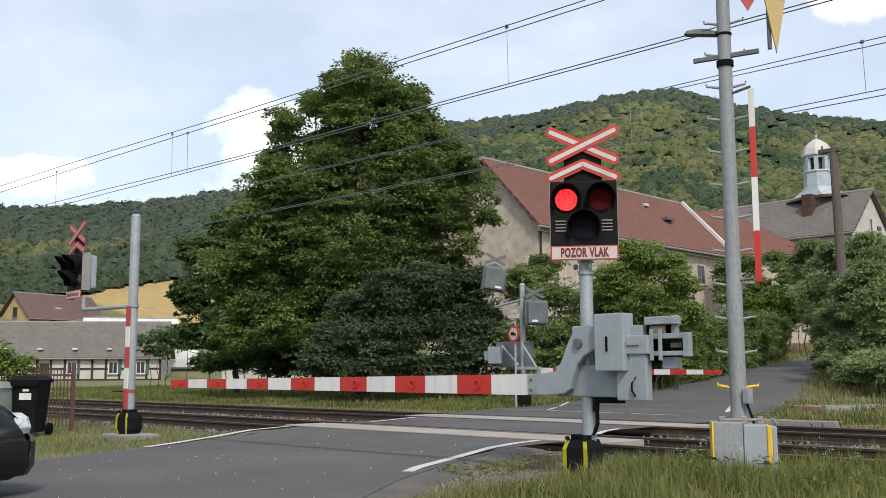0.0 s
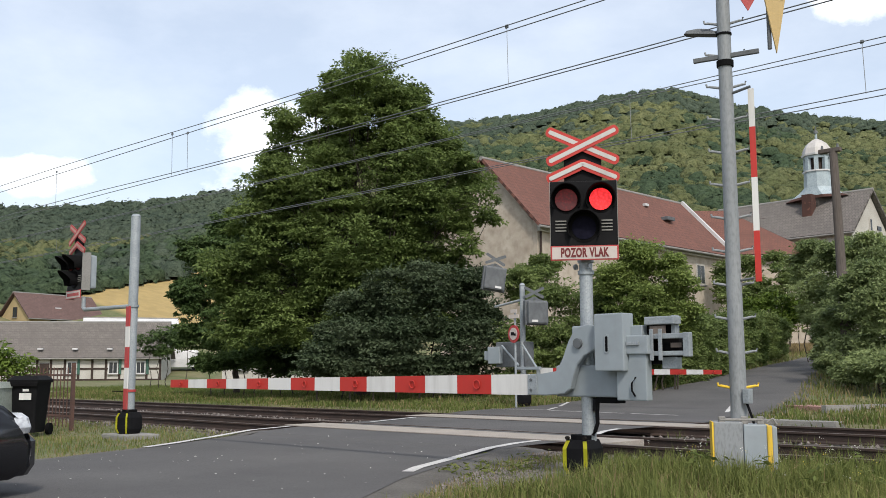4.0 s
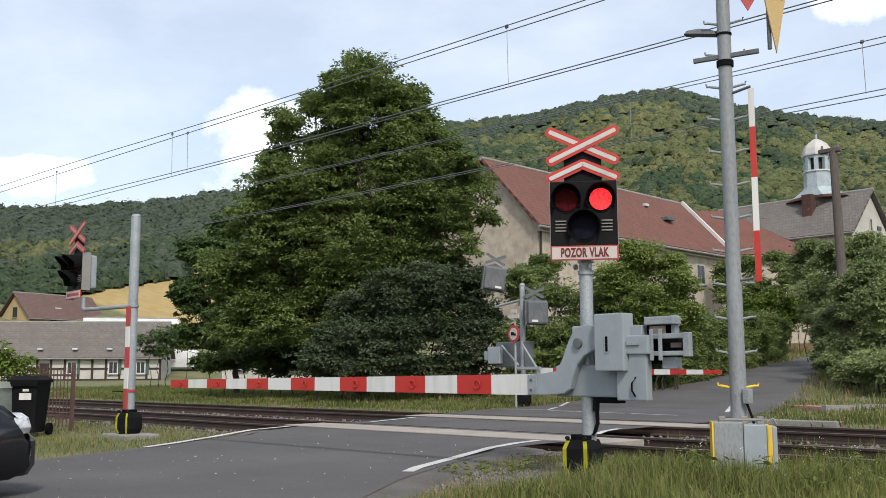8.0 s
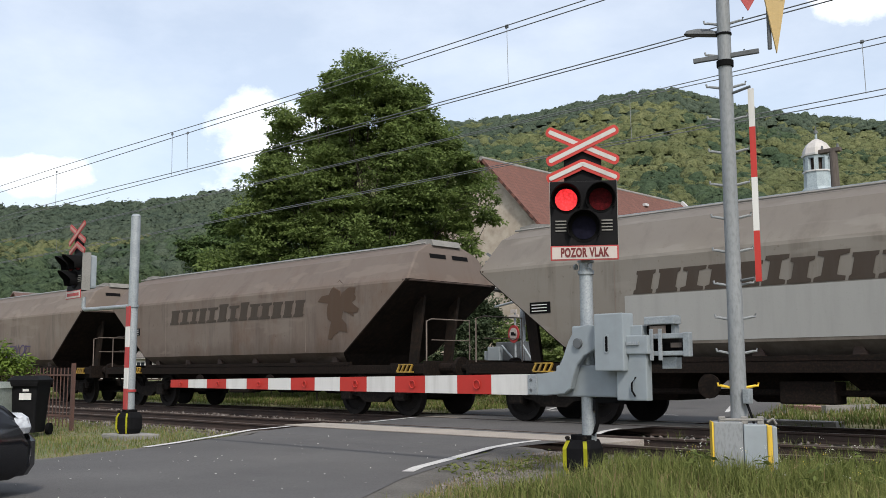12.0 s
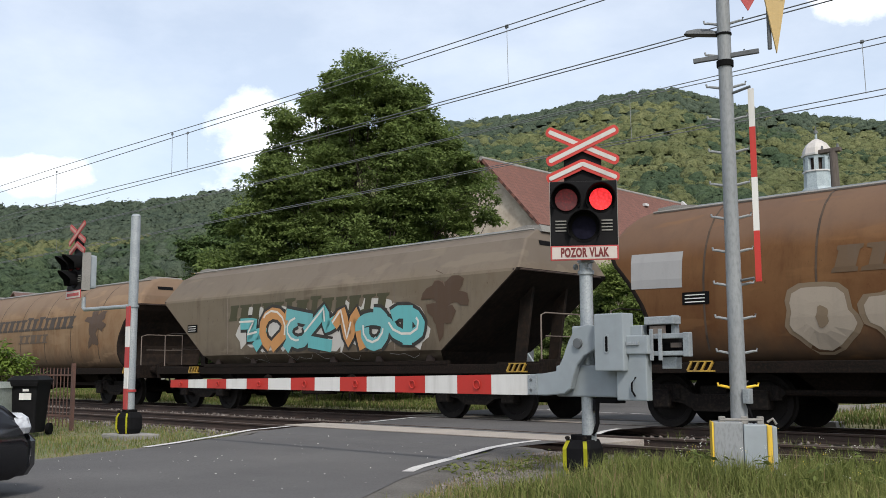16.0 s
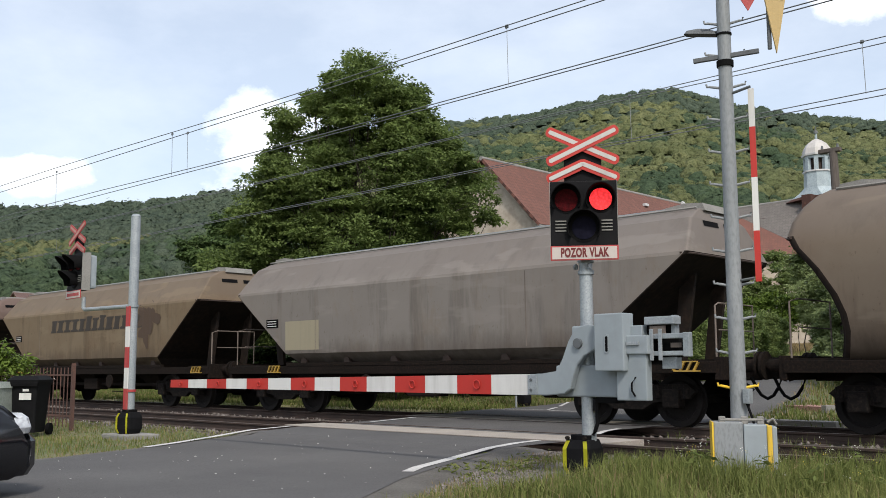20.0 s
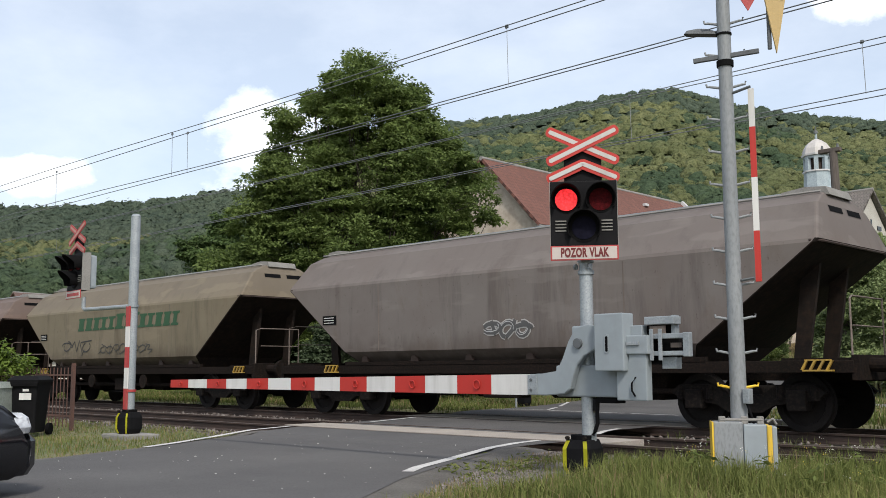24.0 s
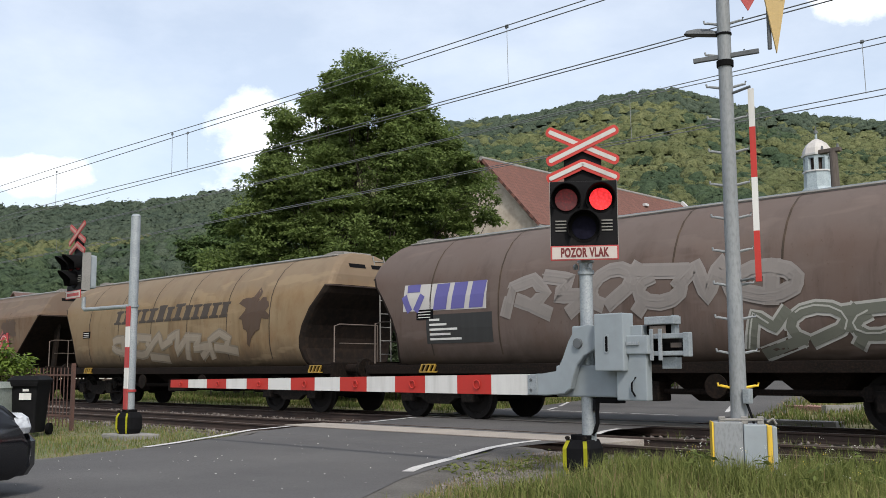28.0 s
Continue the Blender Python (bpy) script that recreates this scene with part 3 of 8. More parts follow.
def build_wires():
    def run(name, y, z, label, fan=0.0, low=0.0):
        """fan: how far it comes away below its neighbour near the mast; low: how much lower it hangs far along."""
        pts = [(x, y, z + 0.10 * ((x + 20) / 40) ** 2 - fan * smooth(-13, -5, x) + (0.11 - low) * smooth(-16, -27, x) * (y < 14)) for x in range(-150, 31, 3)]
        ob = part(name, tb(pts, 0.0095, 5), "wire")
        return tagged(ob, label, "wire", "overhead wires")
    for y, runs in ((11.94, ((6.60, 0, 0), (6.535, 0, .10), (5.60, 0, 0), (5.585, 0, .08))), (16.09, ((6.32, 0, 0), (6.305, .07, 0), (5.45, 0, 0), (5.435, .06, 0)))):
        for (z, fan, low), dy in zip(runs, (-0.02, 0.05, -0.05, 0.05)):
            run("overhead_wire", y + dy, z, "thin dark overhead line wire", fan, low)
    drop = [(-26.9, 11.94, 6.6, 5.6), (-20.65, 11.92, 6.6, 5.6), (-20.05, 11.97, 6.53, 5.6), (-10.2, 11.94, 6.6, 5.6),
            (-6.07, 16.09, 6.34, 5.46), (-5.3, 16.1, 6.27, 5.4), (-10.6, 16.09, 6.34, 5.46), (-36, 16.09, 6.34, 5.46)]
    for x, y, a, b in drop:
        ob = part("dropper", tb([(x, y, a), (x + .02, y, b)], 0.006, 4), "wire")
        tagged(ob, "thin vertical dropper between the overhead wires", "wire", "droppers")
        b2 = bx(x - .03, x + .03, y - .015, y + .015, a - .03, a + .03, bevel=.008)
        part("clamp", b2, "wire", ob)


build_ground()
build_road()
build_tracks()
build_wires()
# ---- the train ----
ROUND = [(1.10, 6.20, 1.22), (1.30, 6.12, 1.36), (1.55, 6.07, 1.44), (1.80, 6.10, 1.475), (2.10, 6.22, 1.49), (2.50, 6.48, 1.48), (2.85, 6.80, 1.42),
         (3.05, 6.92, 1.35), (3.30, 6.88, 1.22), (3.55, 6.78, 1.02), (3.75, 6.66, 0.76), (3.86, 6.58, 0.50), (3.90, 6.5, 0.30)]
ANGLED = [(1.00, 4.20, 0.95), (1.38, 4.50, 1.40), (1.42, 4.56, 1.45), (2.92, 6.58, 1.48), (2.98, 6.62, 1.46), (3.62, 6.44, 0.98), (3.80, 6.36, 0.62), (3.88, 6.3, 0.35)]
LOCO = [(0.92, 8.98, 1.40), (0.98, 9.02, 1.46), (1.40, 9.02, 1.48), (1.44, 8.80, 1.49), (1.9, 8.82, 1.49), (2.45, 8.72, 1.49), (2.9, 8.50, 1.47),
        (3.25, 8.22, 1.42), (3.36, 8.06, 1.38), (3.52, 7.66, 1.22), (3.62, 7.3, 0.98), (3.66, 7.1, 0.8)]


def half_width(levels, z):
    return lerp_table([(l[0], l[2]) for l in levels], z)


def loft(levels, corner=0.12, sub=1, seg=3):
    """Rounded rectangles stacked upwards, joined into one skin with lids."""
    bm = bmesh.new()
    rings = []
    for z, hl, hw in levels:
        c = min(corner, hw * 0.8)
        ring = []
        for sx, sy, a0 in ((1, 1, 0), (-1, 1, 90), (-1, -1, 180), (1, -1, 270)):
            for k in range(seg + 1):
                a = radians(a0 + 90 * k / seg)
                ring.append(bm.verts.new((sx * (hl - c) + c * math.cos(a), sy * (hw - c) + c * math.sin(a), z)))
        rings.append(ring)
    n = len(rings[0])
    for a, b in zip(rings, rings[1:]):
        for k in range(n):
            f = bm.faces.new((a[k], a[(k + 1) % n], b[(k + 1) % n], b[k]))
    bm.faces.new(list(reversed(rings[0])))
    bm.faces.new(rings[-1])
    return bm


def decal(bm, levels, quads, lift):
    """Flat paint on the near flank: quads in x and z, cut in steps so that they hug the curve."""
    for (x0, z0), (x1, z1), (x2, z2), (x3, z3) in quads:
        rows = []
        for k in range(5):
            t = k / 4
            ax, az = x0 + (x3 - x0) * t, z0 + (z3 - z0) * t
            bx_, bz = x1 + (x2 - x1) * t, z1 + (z2 - z1) * t
            rows.append((bm.verts.new((ax, -half_width(levels, az) - lift, az)), bm.verts.new((bx_, -half_width(levels, bz) - lift, bz))))
        for (a, b), (c, d) in zip(rows, rows[1:]):
            bm.faces.new((a, b, d, c))
    return bm


def blob(bm, levels, cx, cz, rx, rz, rng, lift, lobes=5, jag=0.22):
    """An irregular rounded paint shape on the flank."""
    n = 22
    ph, ph2 = rng.uniform(0, 6.28, 2)
    rings = []
    mid = bm.verts.new((cx, -half_width(levels, cz) - lift, cz))
    for q in (0.5, 1.0):
        ring = []
        for k in range(n):
            a = 2 * math.pi * k / n
            r = q * (1 + jag * math.sin(lobes * a + ph) + 0.5 * jag * math.sin((lobes + 3) * a + ph2))
            x, z = cx + rx * r * math.cos(a), min(3.5, max(1.2, cz + rz * r * math.sin(a)))
            ring.append(bm.verts.new((x, -half_width(levels, z) - lift, z)))
        rings.append(ring)
    for k in range(n):
        bm.faces.new((mid, rings[0][k], rings[0][(k + 1) % n]))
        bm.faces.new((rings[0][k], rings[1][k], rings[1][(k + 1) % n], rings[0][(k + 1) % n]))
    return bm


def stroke(bm, levels, pts, w, lift):
    """A painted line along points in x and z: one unbroken strip."""
    pts = [p for k, p in enumerate(pts) if k == 0 or math.dist(p, pts[k - 1]) > 1e-4]
    closed = math.dist(pts[0], pts[-1]) < 1e-3
    if closed:
        pts = pts[:-1]
    n = len(pts)
    rows = []
    for k in range(n):
        a = pts[k - 1] if k or closed else pts[k]
        b = pts[(k + 1) % n] if k < n - 1 or closed else pts[k]
        d = Vector((b[0] - a[0], b[1] - a[1])).normalized()
        nx, nz = -d.y * w / 2, d.x * w / 2
        rows.append([bm.verts.new((x, -half_width(levels, z) - lift, z)) for x, z in ((pts[k][0] - nx, pts[k][1] - nz), (pts[k][0] + nx, pts[k][1] + nz))])
    for (a, b), (c, d) in zip(rows, rows[1:] + (rows[:1] if closed else [])):
        bm.faces.new((a, c, d, b))
    return bm


PAINTS = {}


def flat_paint(col, rough=0.6):
    key = tuple(round(c, 3) for c in col)
    if key not in PAINTS:
        PAINTS[key] = paint("spray_paint", tuple(v * 0.72 for v in col), tuple(v * 0.45 + 0.03 for v in col), 0.35, rough)
    return PAINTS[key]


def wheel_mesh(r):
    bm = bmesh.new()
    prof = [(0.0, -.05), (r * .28, -.06), (r * .32, -.02), (r * .72, -.01), (r * .78, -.06), (r, -.065), (r, .03), (r + .03, .045), (r + .03, .065), (r * .8, .07), (0.0, .07)]
    seg = 24
    rings = [[bm.verts.new((q * math.cos(k * 2 * math.pi / seg), y, q * math.sin(k * 2 * math.pi / seg))) for k in range(seg)] for q, y in prof[1:-1]]
    for a, b in zip(rings, rings[1:]):
        for k in range(seg):
            bm.faces.new((a[k], a[(k + 1) % seg], b[(k + 1) % seg], b[k]))
    bm.faces.new(rings[0])
    bm.faces.new(list(reversed(rings[-1])))
    bmesh.ops.recalc_face_normals(bm, faces=bm.faces)
    me = bpy.data.meshes.new("wheel")
    bm.to_mesh(me)
    bm.free()
    me.materials.append(M["tread"])
    return me


def add_bogie(parent, x, wheelbase, r, wheel_me):
    bog = part("bogie", bx(-.25, .25, -.95, .95, .42, .72, bevel=.03), "bogie", parent, at=pose(x, 0, 0))
    h = wheelbase / 2
    for s in (-1, 1):
        side = [(-h - .45, .62), (-h - .3, .74), (-.55, .74), (-.3, .58), (.3, .58), (.55, .74), (h + .3, .74), (h + .45, .62), (h + .3, .5), (.5, .42), (.3, .3), (-.3, .3), (-.5, .42), (-h - .3, .5)]
        bm = bmesh.new()
        prism(bm, side, s * 1.0 - .06, s * 1.0 + .06)
        for q in (-h, h):
            box(bm, q - .16, q + .16, s * 1.02 - .12, s * 1.02 + .12, .34, .66, bevel=.03)
            for u in (-.28, .28):
                tube(bm, [(q + u, s * 1.03, .5), (q + u, s * 1.03, .72)], .075, 10)
        part("side_frame", bm, "bogie", bog)
        for q in (-h, h):
            share("wheel", wheel_me, bog, pose(q, s * 0.79, r, 0, 0, 0 if s < 0 else 180))
    for q in (-h, h):
        part("axle", tb([(q, -.75, r), (q, .75, r)], .08, 10), "bogie", bog)
    return bog


def buffers_and_hooks(parent, x_end, sgn):
    for y in (-.875, .875):
        b = part("buffer", tb([(x_end - sgn * .62, y, 1.05), (x_end - sgn * .2, y, 1.05)], .11, 14), "frame", parent)
        part("buffer_head", tb([(x_end - sgn * .22, y, 1.05), (x_end - sgn * .05, y, 1.05)], .07, 12), "frame", b)
        bm = bmesh.new()
        tube(bm, [(x_end - sgn * .05, y, 1.05), (x_end, y, 1.05)], .23, 20)
        part("buffer_plate", bm, "frame", b)
    bm = bmesh.new()
    tube(bm, [(x_end - sgn * .6, 0, 1.02), (x_end - sgn * .25, 0, 1.0), (x_end - sgn * .05, 0, .92), (x_end, 0, .8)], .05, 8)
    part("coupling", bm, "frame", parent)
    pts = [(x_end - sgn * (.55 - .55 * t), -.35, .86 - 1.1 * t * (1 - t) * 1.3) for t in (0, .15, .3, .5, .7, .85, 1)]
    part("air_hose", tb(pts, .028, 7), "matteblack", parent)


STEPS = (0, .14, .2, .42, .5, .58, .8, .86, 1.0)


def glyph(levels, x0, x1, z0, z1, lean, right, lift, left=None):
    """One connected heavy bar with an uneven flank, laid on the curve of the hull."""
    bm = bmesh.new()
    left = left or (0,) * 9
    rows = []
    for t, r, l in zip(STEPS, right, left):
        z = z0 + (z1 - z0) * t
        y = -half_width(levels, z) - lift
        sl = lean * (z1 - z0) * t
        rows.append((bm.verts.new((x0 + (x1 - x0) * l + sl, y, z)), bm.verts.new((x0 + (x1 - x0) * r + sl, y, z))))
    for (p, q), (r, u) in zip(rows, rows[1:]):
        bm.faces.new((p, q, u, r))
    return bm


def letters(parent, levels, x0, x1, z0, z1, material, n=13, seed=1, lean=.24):
    """A row of plain slanted bars with heavy feet, the size and colour of the painted name."""
    rng = random.Random(seed)
    widths = [rng.uniform(.85, 1.12) for _ in range(n)]
    x = x0
    for i, w in enumerate(widths):
        w = w / sum(widths) * (x1 - x0)
        top = z1 + (.16 * (z1 - z0) if i in (5, 7) and n > 9 else 0)
        foot, waist = rng.choice(((1.0, .80), (.96, .86), (1.0, .72)))
        shape = (foot, foot, waist, waist, waist, waist, waist, foot, foot)
        notch = tuple((1 - v) * .8 for v in shape)
        part("painted_bar", glyph(levels, x + w * .04, x + w * .97, z0, top, lean, shape, .008, notch), material, parent)
        x += w


def arc(a0, a1, rx=.42, rz=.46, n=9):
    return [(rx * math.cos(radians(a0 + (a1 - a0) * k / n)), rz * math.sin(radians(a0 + (a1 - a0) * k / n))) for k in range(n + 1)]


# loose sprayed forms in a unit box, none of them a letter: curls, hooks, wedges and crossing strokes
FORMS = (
    (arc(-20, 250), ((-.1, -.46), (.30, -.10), (.50, .50))),
    (((-.5, -.30), (-.1, .46), (.12, .05), (.5, .40)), ((-.34, -.46), (.5, -.36))),
    (arc(100, 400, .36, .30), ((-.46, .46), (.5, .30)), ((-.2, -.1), (-.46, -.48))),
    (((-.5, .10), (-.2, .46), (.0, -.30), (.24, .46), (.5, -.46)),),
    (arc(180, 470, .30, .40), arc(0, 200, .48, .26)),
    (((-.5, .46), (.1, .30), (-.2, -.05), (.46, -.10), (.0, -.48)),),
    (arc(200, 520, .44, .30), ((.0, .46), (.16, -.48))),
    (((-.5, -.46), (-.30, .30), (.16, .46), (.42, .1), (.1, -.2), (-.24, -.02)), ((.1, -.2), (.5, -.46))),
)


def placed(form, cx, cz, w, h, lean, turn):
    """A form set into its box on the flank, its strokes cut fine enough to follow the curve of the plates."""
    c, q = math.cos(turn), math.sin(turn)
    out = []
    for pts in form:
        fine = []
        for (ax, az), (bx_, bz) in zip(pts, pts[1:]):
            m = 5 if len(pts) < 6 else 2
            fine += [(ax + (bx_ - ax) * k / m, az + (bz - az) * k / m) for k in range(m)]
        fine.append(pts[-1])
        out.append([(cx + w * (x * c - z * q) + lean * h * z, cz + h * (x * q + z * c)) for x, z in fine])
    return out


def graffiti(parent, levels, x0, x1, z0, z1, fills, edge, seed, n=6, halo=None, weight=.21):
    """A sprayed piece: a cloud, then forms of thick strokes with dark rims, fills and light flecks, as layers of paint."""
    rng = np.random.default_rng(seed)
    w, h = (x1 - x0) / n, z1 - z0
    cz = (z0 + z1) / 2
    if halo:
        for k in range(n):
            part("graffiti_cloud", blob(bmesh.new(), levels, x0 + (k + .5) * w, cz + rng.uniform(-.1, .1) * h, w * .78, h * rng.uniform(.52, .66), rng, .0035 + .0003 * k, 6, .10), flat_paint(halo), parent)
    order = rng.permutation(len(FORMS))
    for k in range(n):
        form = FORMS[order[k % len(FORMS)]]
        cx = x0 + (k + .5) * w + rng.uniform(-.05, .05) * w
        hh = h * rng.uniform(.74, .9)
        strokes = placed(form, cx, cz + rng.uniform(-.06, .06) * h, w * rng.uniform(1.05, 1.3), hh, rng.uniform(-.15, .35), rng.uniform(-.35, .35))
        t = min(weight * h, w * .34)
        base = .0075 + .0016 * k
        fill = fills[k % (len(fills) - 1)] if len(fills) > 1 else fills[0]
        for name, width, col, lift in (("graffiti_edge", t * 1.55, edge, base), ("graffiti_fill", t, fill, base + .006)):
            bm = bmesh.new()
            for j, pts in enumerate(strokes):
                stroke(bm, levels, pts, width, lift + .0003 * j)
            part(name, bm, flat_paint(col), parent)
        bm = bmesh.new()
        pts = strokes[0]
        stroke(bm, levels, [(x - t * .2, z + t * .2) for x, z in pts[:max(3, len(pts) * 2 // 3)]], t * .18, base + .009)
        part("graffiti_fleck", bm, flat_paint(fills[-1]), parent)


def scribble(parent, levels, x0, x1, z0, z1, col, seed, n=6, w=0.045):
    """A handwritten tag that cannot be read: hooks and loops of one thin line."""
    rng = np.random.default_rng(seed)
    cw, h = (x1 - x0) / n, z1 - z0
    for k in range(n):
        form = FORMS[int(rng.integers(len(FORMS)))]
        bm = bmesh.new()
        for j, pts in enumerate(placed(form, x0 + (k + .5) * cw, (z0 + z1) / 2 + rng.uniform(-.08, .08) * h, cw * 1.15, h * rng.uniform(.7, 1.0), .3, rng.uniform(-.3, .3))):
            stroke(bm, levels, pts, w * .8, .012 + .0004 * j)
        part("graffiti_tag", bm, flat_paint(col), parent)


def outline_letters(parent, levels, x0, x1, z0, z1, fill, edge, seed, n=3):
    """Rounded outlined shapes in a row, each with its rim and a dark eye."""
    rng = np.random.default_rng(seed)
    w = (x1 - x0) / n
    for k in range(n):
        c, cz = x0 + (k + .5) * w, (z0 + z1) / 2 + rng.uniform(-.06, .06)
        s1, lobes = int(rng.integers(1e6)), int(rng.integers(2, 5))
        for name, q, col, lift in (("graffiti_edge", 1.0, edge, .010), ("graffiti_fill", .86, fill, .015)):
            part(name, blob(bmesh.new(), levels, c, cz, w * .52 * q, (z1 - z0) * .52 * q, np.random.default_rng(s1), lift + .0008 * k, lobes, .16), flat_paint(col), parent)
        part("graffiti_hole", blob(bmesh.new(), levels, c + w * rng.uniform(-.1, .1), cz, w * .09, (z1 - z0) * .15, rng, .021 + .0008 * k, 2, .2), flat_paint(edge), parent)


WHEEL = wheel_mesh(0.46)
M["seam"] = mat("dirty_weld_seam", (.035, .025, .018), (.075, .048, .030), 3, .9, fine=12)


def end_x(levels, z):
    return lerp_table([(l[0], l[1]) for l in levels], z)


def add_ladder(w, s):
    lad = part("ladder", tb([(s * 6.96, .25, 1.2), (s * 6.93, .25, 3.0), (s * 6.66, .25, 3.85)], .016, 6), "greycon", w)
    part("ladder_stile", tb([(s * 6.96, .6, 1.2), (s * 6.93, .6, 3.0), (s * 6.66, .6, 3.85)], .016, 6), "greycon", lad)
    for k in range(8):
        z = 1.4 + .33 * k
        x = 6.95 if z < 3.0 else 6.93 - (z - 3.0) * .32
        part("rung", tb([(s * x, .25, z), (s * x, .6, z)], .011, 5), "greycon", lad)


def wagon_base(kind):
    """One hopper wagon with all that every wagon of its kind has."""
    levels = ROUND if kind == "round" else ANGLED
    w = new("grain_hopper_wagon")
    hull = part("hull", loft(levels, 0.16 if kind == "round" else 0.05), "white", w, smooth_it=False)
    hull.data.materials.append(M["shaded_steel"])
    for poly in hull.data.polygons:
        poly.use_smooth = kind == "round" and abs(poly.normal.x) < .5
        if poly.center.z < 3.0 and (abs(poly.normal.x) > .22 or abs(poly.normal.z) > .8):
            poly.material_index = 1      # grimy slope sheets, blackened in colour for the shade under the overhang
    # seams of the plates
    xs = [-4.9, -3.0, -1.05, .9, 2.85, 4.75] if kind == "round" else [-3.35, 3.1]
    for x in xs:
        bm = bmesh.new()
        zs = [l[0] for l in levels if l[0] > 1.15] if kind == "round" else [1.45, 2.9]
        for za, zb in zip(zs, zs[1:]):
            n = .019 if kind == "round" else .011
            decal(bm, levels, [((x - n, za), (x + n, za), (x + n, zb), (x - n, zb))], .006)
        part("plate_seam", bm, "seam" if kind == "round" else "wood", w)
    # vent slots high in both end walls, and the rim of the hood
    for s in (-1, 1):
        for y0, y1 in ((-.62, -.10), (.10, .62)):
            slot = bmesh.new()
            xa, xb = (end_x(levels, z) for z in (3.50, 3.60))
            vs = [slot.verts.new((s * (x + .008), y, z)) for x, y, z in ((xa, y0, 3.50), (xa, y1, 3.50), (xb, y1, 3.60), (xb, y0, 3.60))]
            slot.faces.new(vs)
            part("vent_slot", slot, "matteblack", w)
        zr = 2.95 if kind == "angled" else 3.02
        xr = end_x(levels, zr) + .012
        hw = half_width(levels, zr) + .01
        part("hood_rim", tb([(s * (xr - .12), -hw, zr), (s * (xr - .02), -hw + .1, zr), (s * xr, -hw + .25, zr), (s * xr, hw - .25, zr), (s * (xr - .12), hw, zr)], .02, 6), "rail_side", w)
    # roof walkway, hatches and rails
    part("roof_walkway", bx(-6.3, 6.3, -.34, -.10, 3.90, 3.93), "galv", w)
    for k in range(4):
        x = -4.5 + 3 * k
        part("roof_hatch", bx(x - .75, x + .75, -.06, .42, 3.86, 3.98, bevel=.04), "greycon", w)
    part("roof_edge", tb([(-6.35, -.62, 3.84), (6.35, -.62, 3.84)], .022, 6), "greycon", w)
    for s in (-1, 1):
        part("ridge_cap", prism(bmesh.new(), [(s * 6.42, 3.80), (s * 6.36, 3.94), (s * 6.0, 3.97), (s * 5.6, 3.92), (s * 5.6, 3.84)], -.45, .45), "greycon", w)
    # underframe
    part("sill", bx(-7.02, 7.02, -1.36, -1.16, .93, 1.12, bevel=.012), "frame", w)
    part("sill", bx(-7.02, 7.02, 1.16, 1.36, .93, 1.12, bevel=.012), "frame", w)
    part("centre_sill", bx(-7.0, 7.0, -.25, .25, .8, 1.1), "frame", w)
    for s in (-1, 1):
        part("headstock", bx(s * 7.04 - .06, s * 7.04 + .06, -1.34, 1.34, .82, 1.2, bevel=.012), "frame", w)
        part("end_platform", bx(s * 6.4 - .55, s * 6.4 + .55, -1.25, 1.25, 1.12, 1.16), "frame", w)
        # end stanchions and ribs under the overhang
        bm = bmesh.new()
        for y in (-.55, .55):
            part("end_post", prism(bmesh.new(), [(s * 6.3, 2.95), (s * 6.0, 2.95), (s * 5.75, 1.15), (s * 6.0, 1.15)], y - .04, y + .04), "shaded_steel", w)
        bm.free()
        buffers_and_hooks(w, s * PITCH_S / 2, s)
        add_bogie(w, s * 5.1, 1.8, .46, WHEEL)
        rail = [(s * 6.95, -1.2, 1.15), (s * 6.95, -1.2, 2.05), (s * 6.9, -1.0, 2.1), (s * 6.9, .2, 2.1), (s * 6.9, .2, 1.15)]
        part("handrail", tb(rail, .016, 7), "wood", w)
        part("handrail", tb([(s * 6.9, -1.0, 1.65), (s * 6.9, .2, 1.65)], .012, 6), "wood", w)
        xs_ = 6.5 if s > 0 else -5.05
        yel = part("yellow_step", bx(xs_ - .2, xs_ + .2, -1.42, -1.37, 1.115, 1.135), "dullyellow", w, "yellow painted step with slanting bars")
        for k in range(4):
            x = xs_ - .2 + .13 * k
            part("step_bar", prism(bmesh.new(), [(x - .07, .98), (x - .03, .98), (x + .05, 1.115), (x + .01, 1.115)], -1.42, -1.38), "dullyellow", yel)
        part("step_tread", bx(xs_ - .24, xs_ + .24, -1.43, -1.37, .955, .98), "dullyellow", yel)
        part("brake_wheel", disc(bmesh.new(), .2, -1.42, -1.38, s * 1.6, .72, 16), "frame", w)
    # hopper chutes and brake gear under the body
    for x in (-3.0, -1.0, 1.0, 3.0):
        bm = bmesh.new()
        lv = [(0.45, .25, .5), (1.15, .85, 1.15)]
        t = loft(lv, .03)
        bmesh.ops.translate(t, verts=t.verts, vec=(x, 0, 0))
        bm.free()
        part("chute", t, "frame", w)
    part("brake_pipe", tb([(-4.2, -1.0, .62), (4.2, -1.0, .62)], .05, 8), "frame", w)
    part("brake_box", bx(-.5, .4, -1.2, -.8, .45, .8, bevel=.03), "frame", w)
    if kind == "angled":
        for k in range(6):
            x = -4.0 + 1.6 * k
            part("bracket", prism(bmesh.new(), [(x - .12, 1.0), (x + .28, 1.0), (x + .05, 1.4), (x - .02, 1.4)], -1.33, -1.27), "rail_side", w)
        part("foot_rail", bx(-4.6, 4.6, -1.37, -1.28, 1.12, 1.2), "frame", w)
    plate = bmesh.new()
    decal(plate, levels, [((-5.30, 2.06), (-4.80, 2.06), (-4.80, 2.27), (-5.30, 2.27))], .010)
    part("data_plate", plate, "matteblack", w)
    plate = bmesh.new()
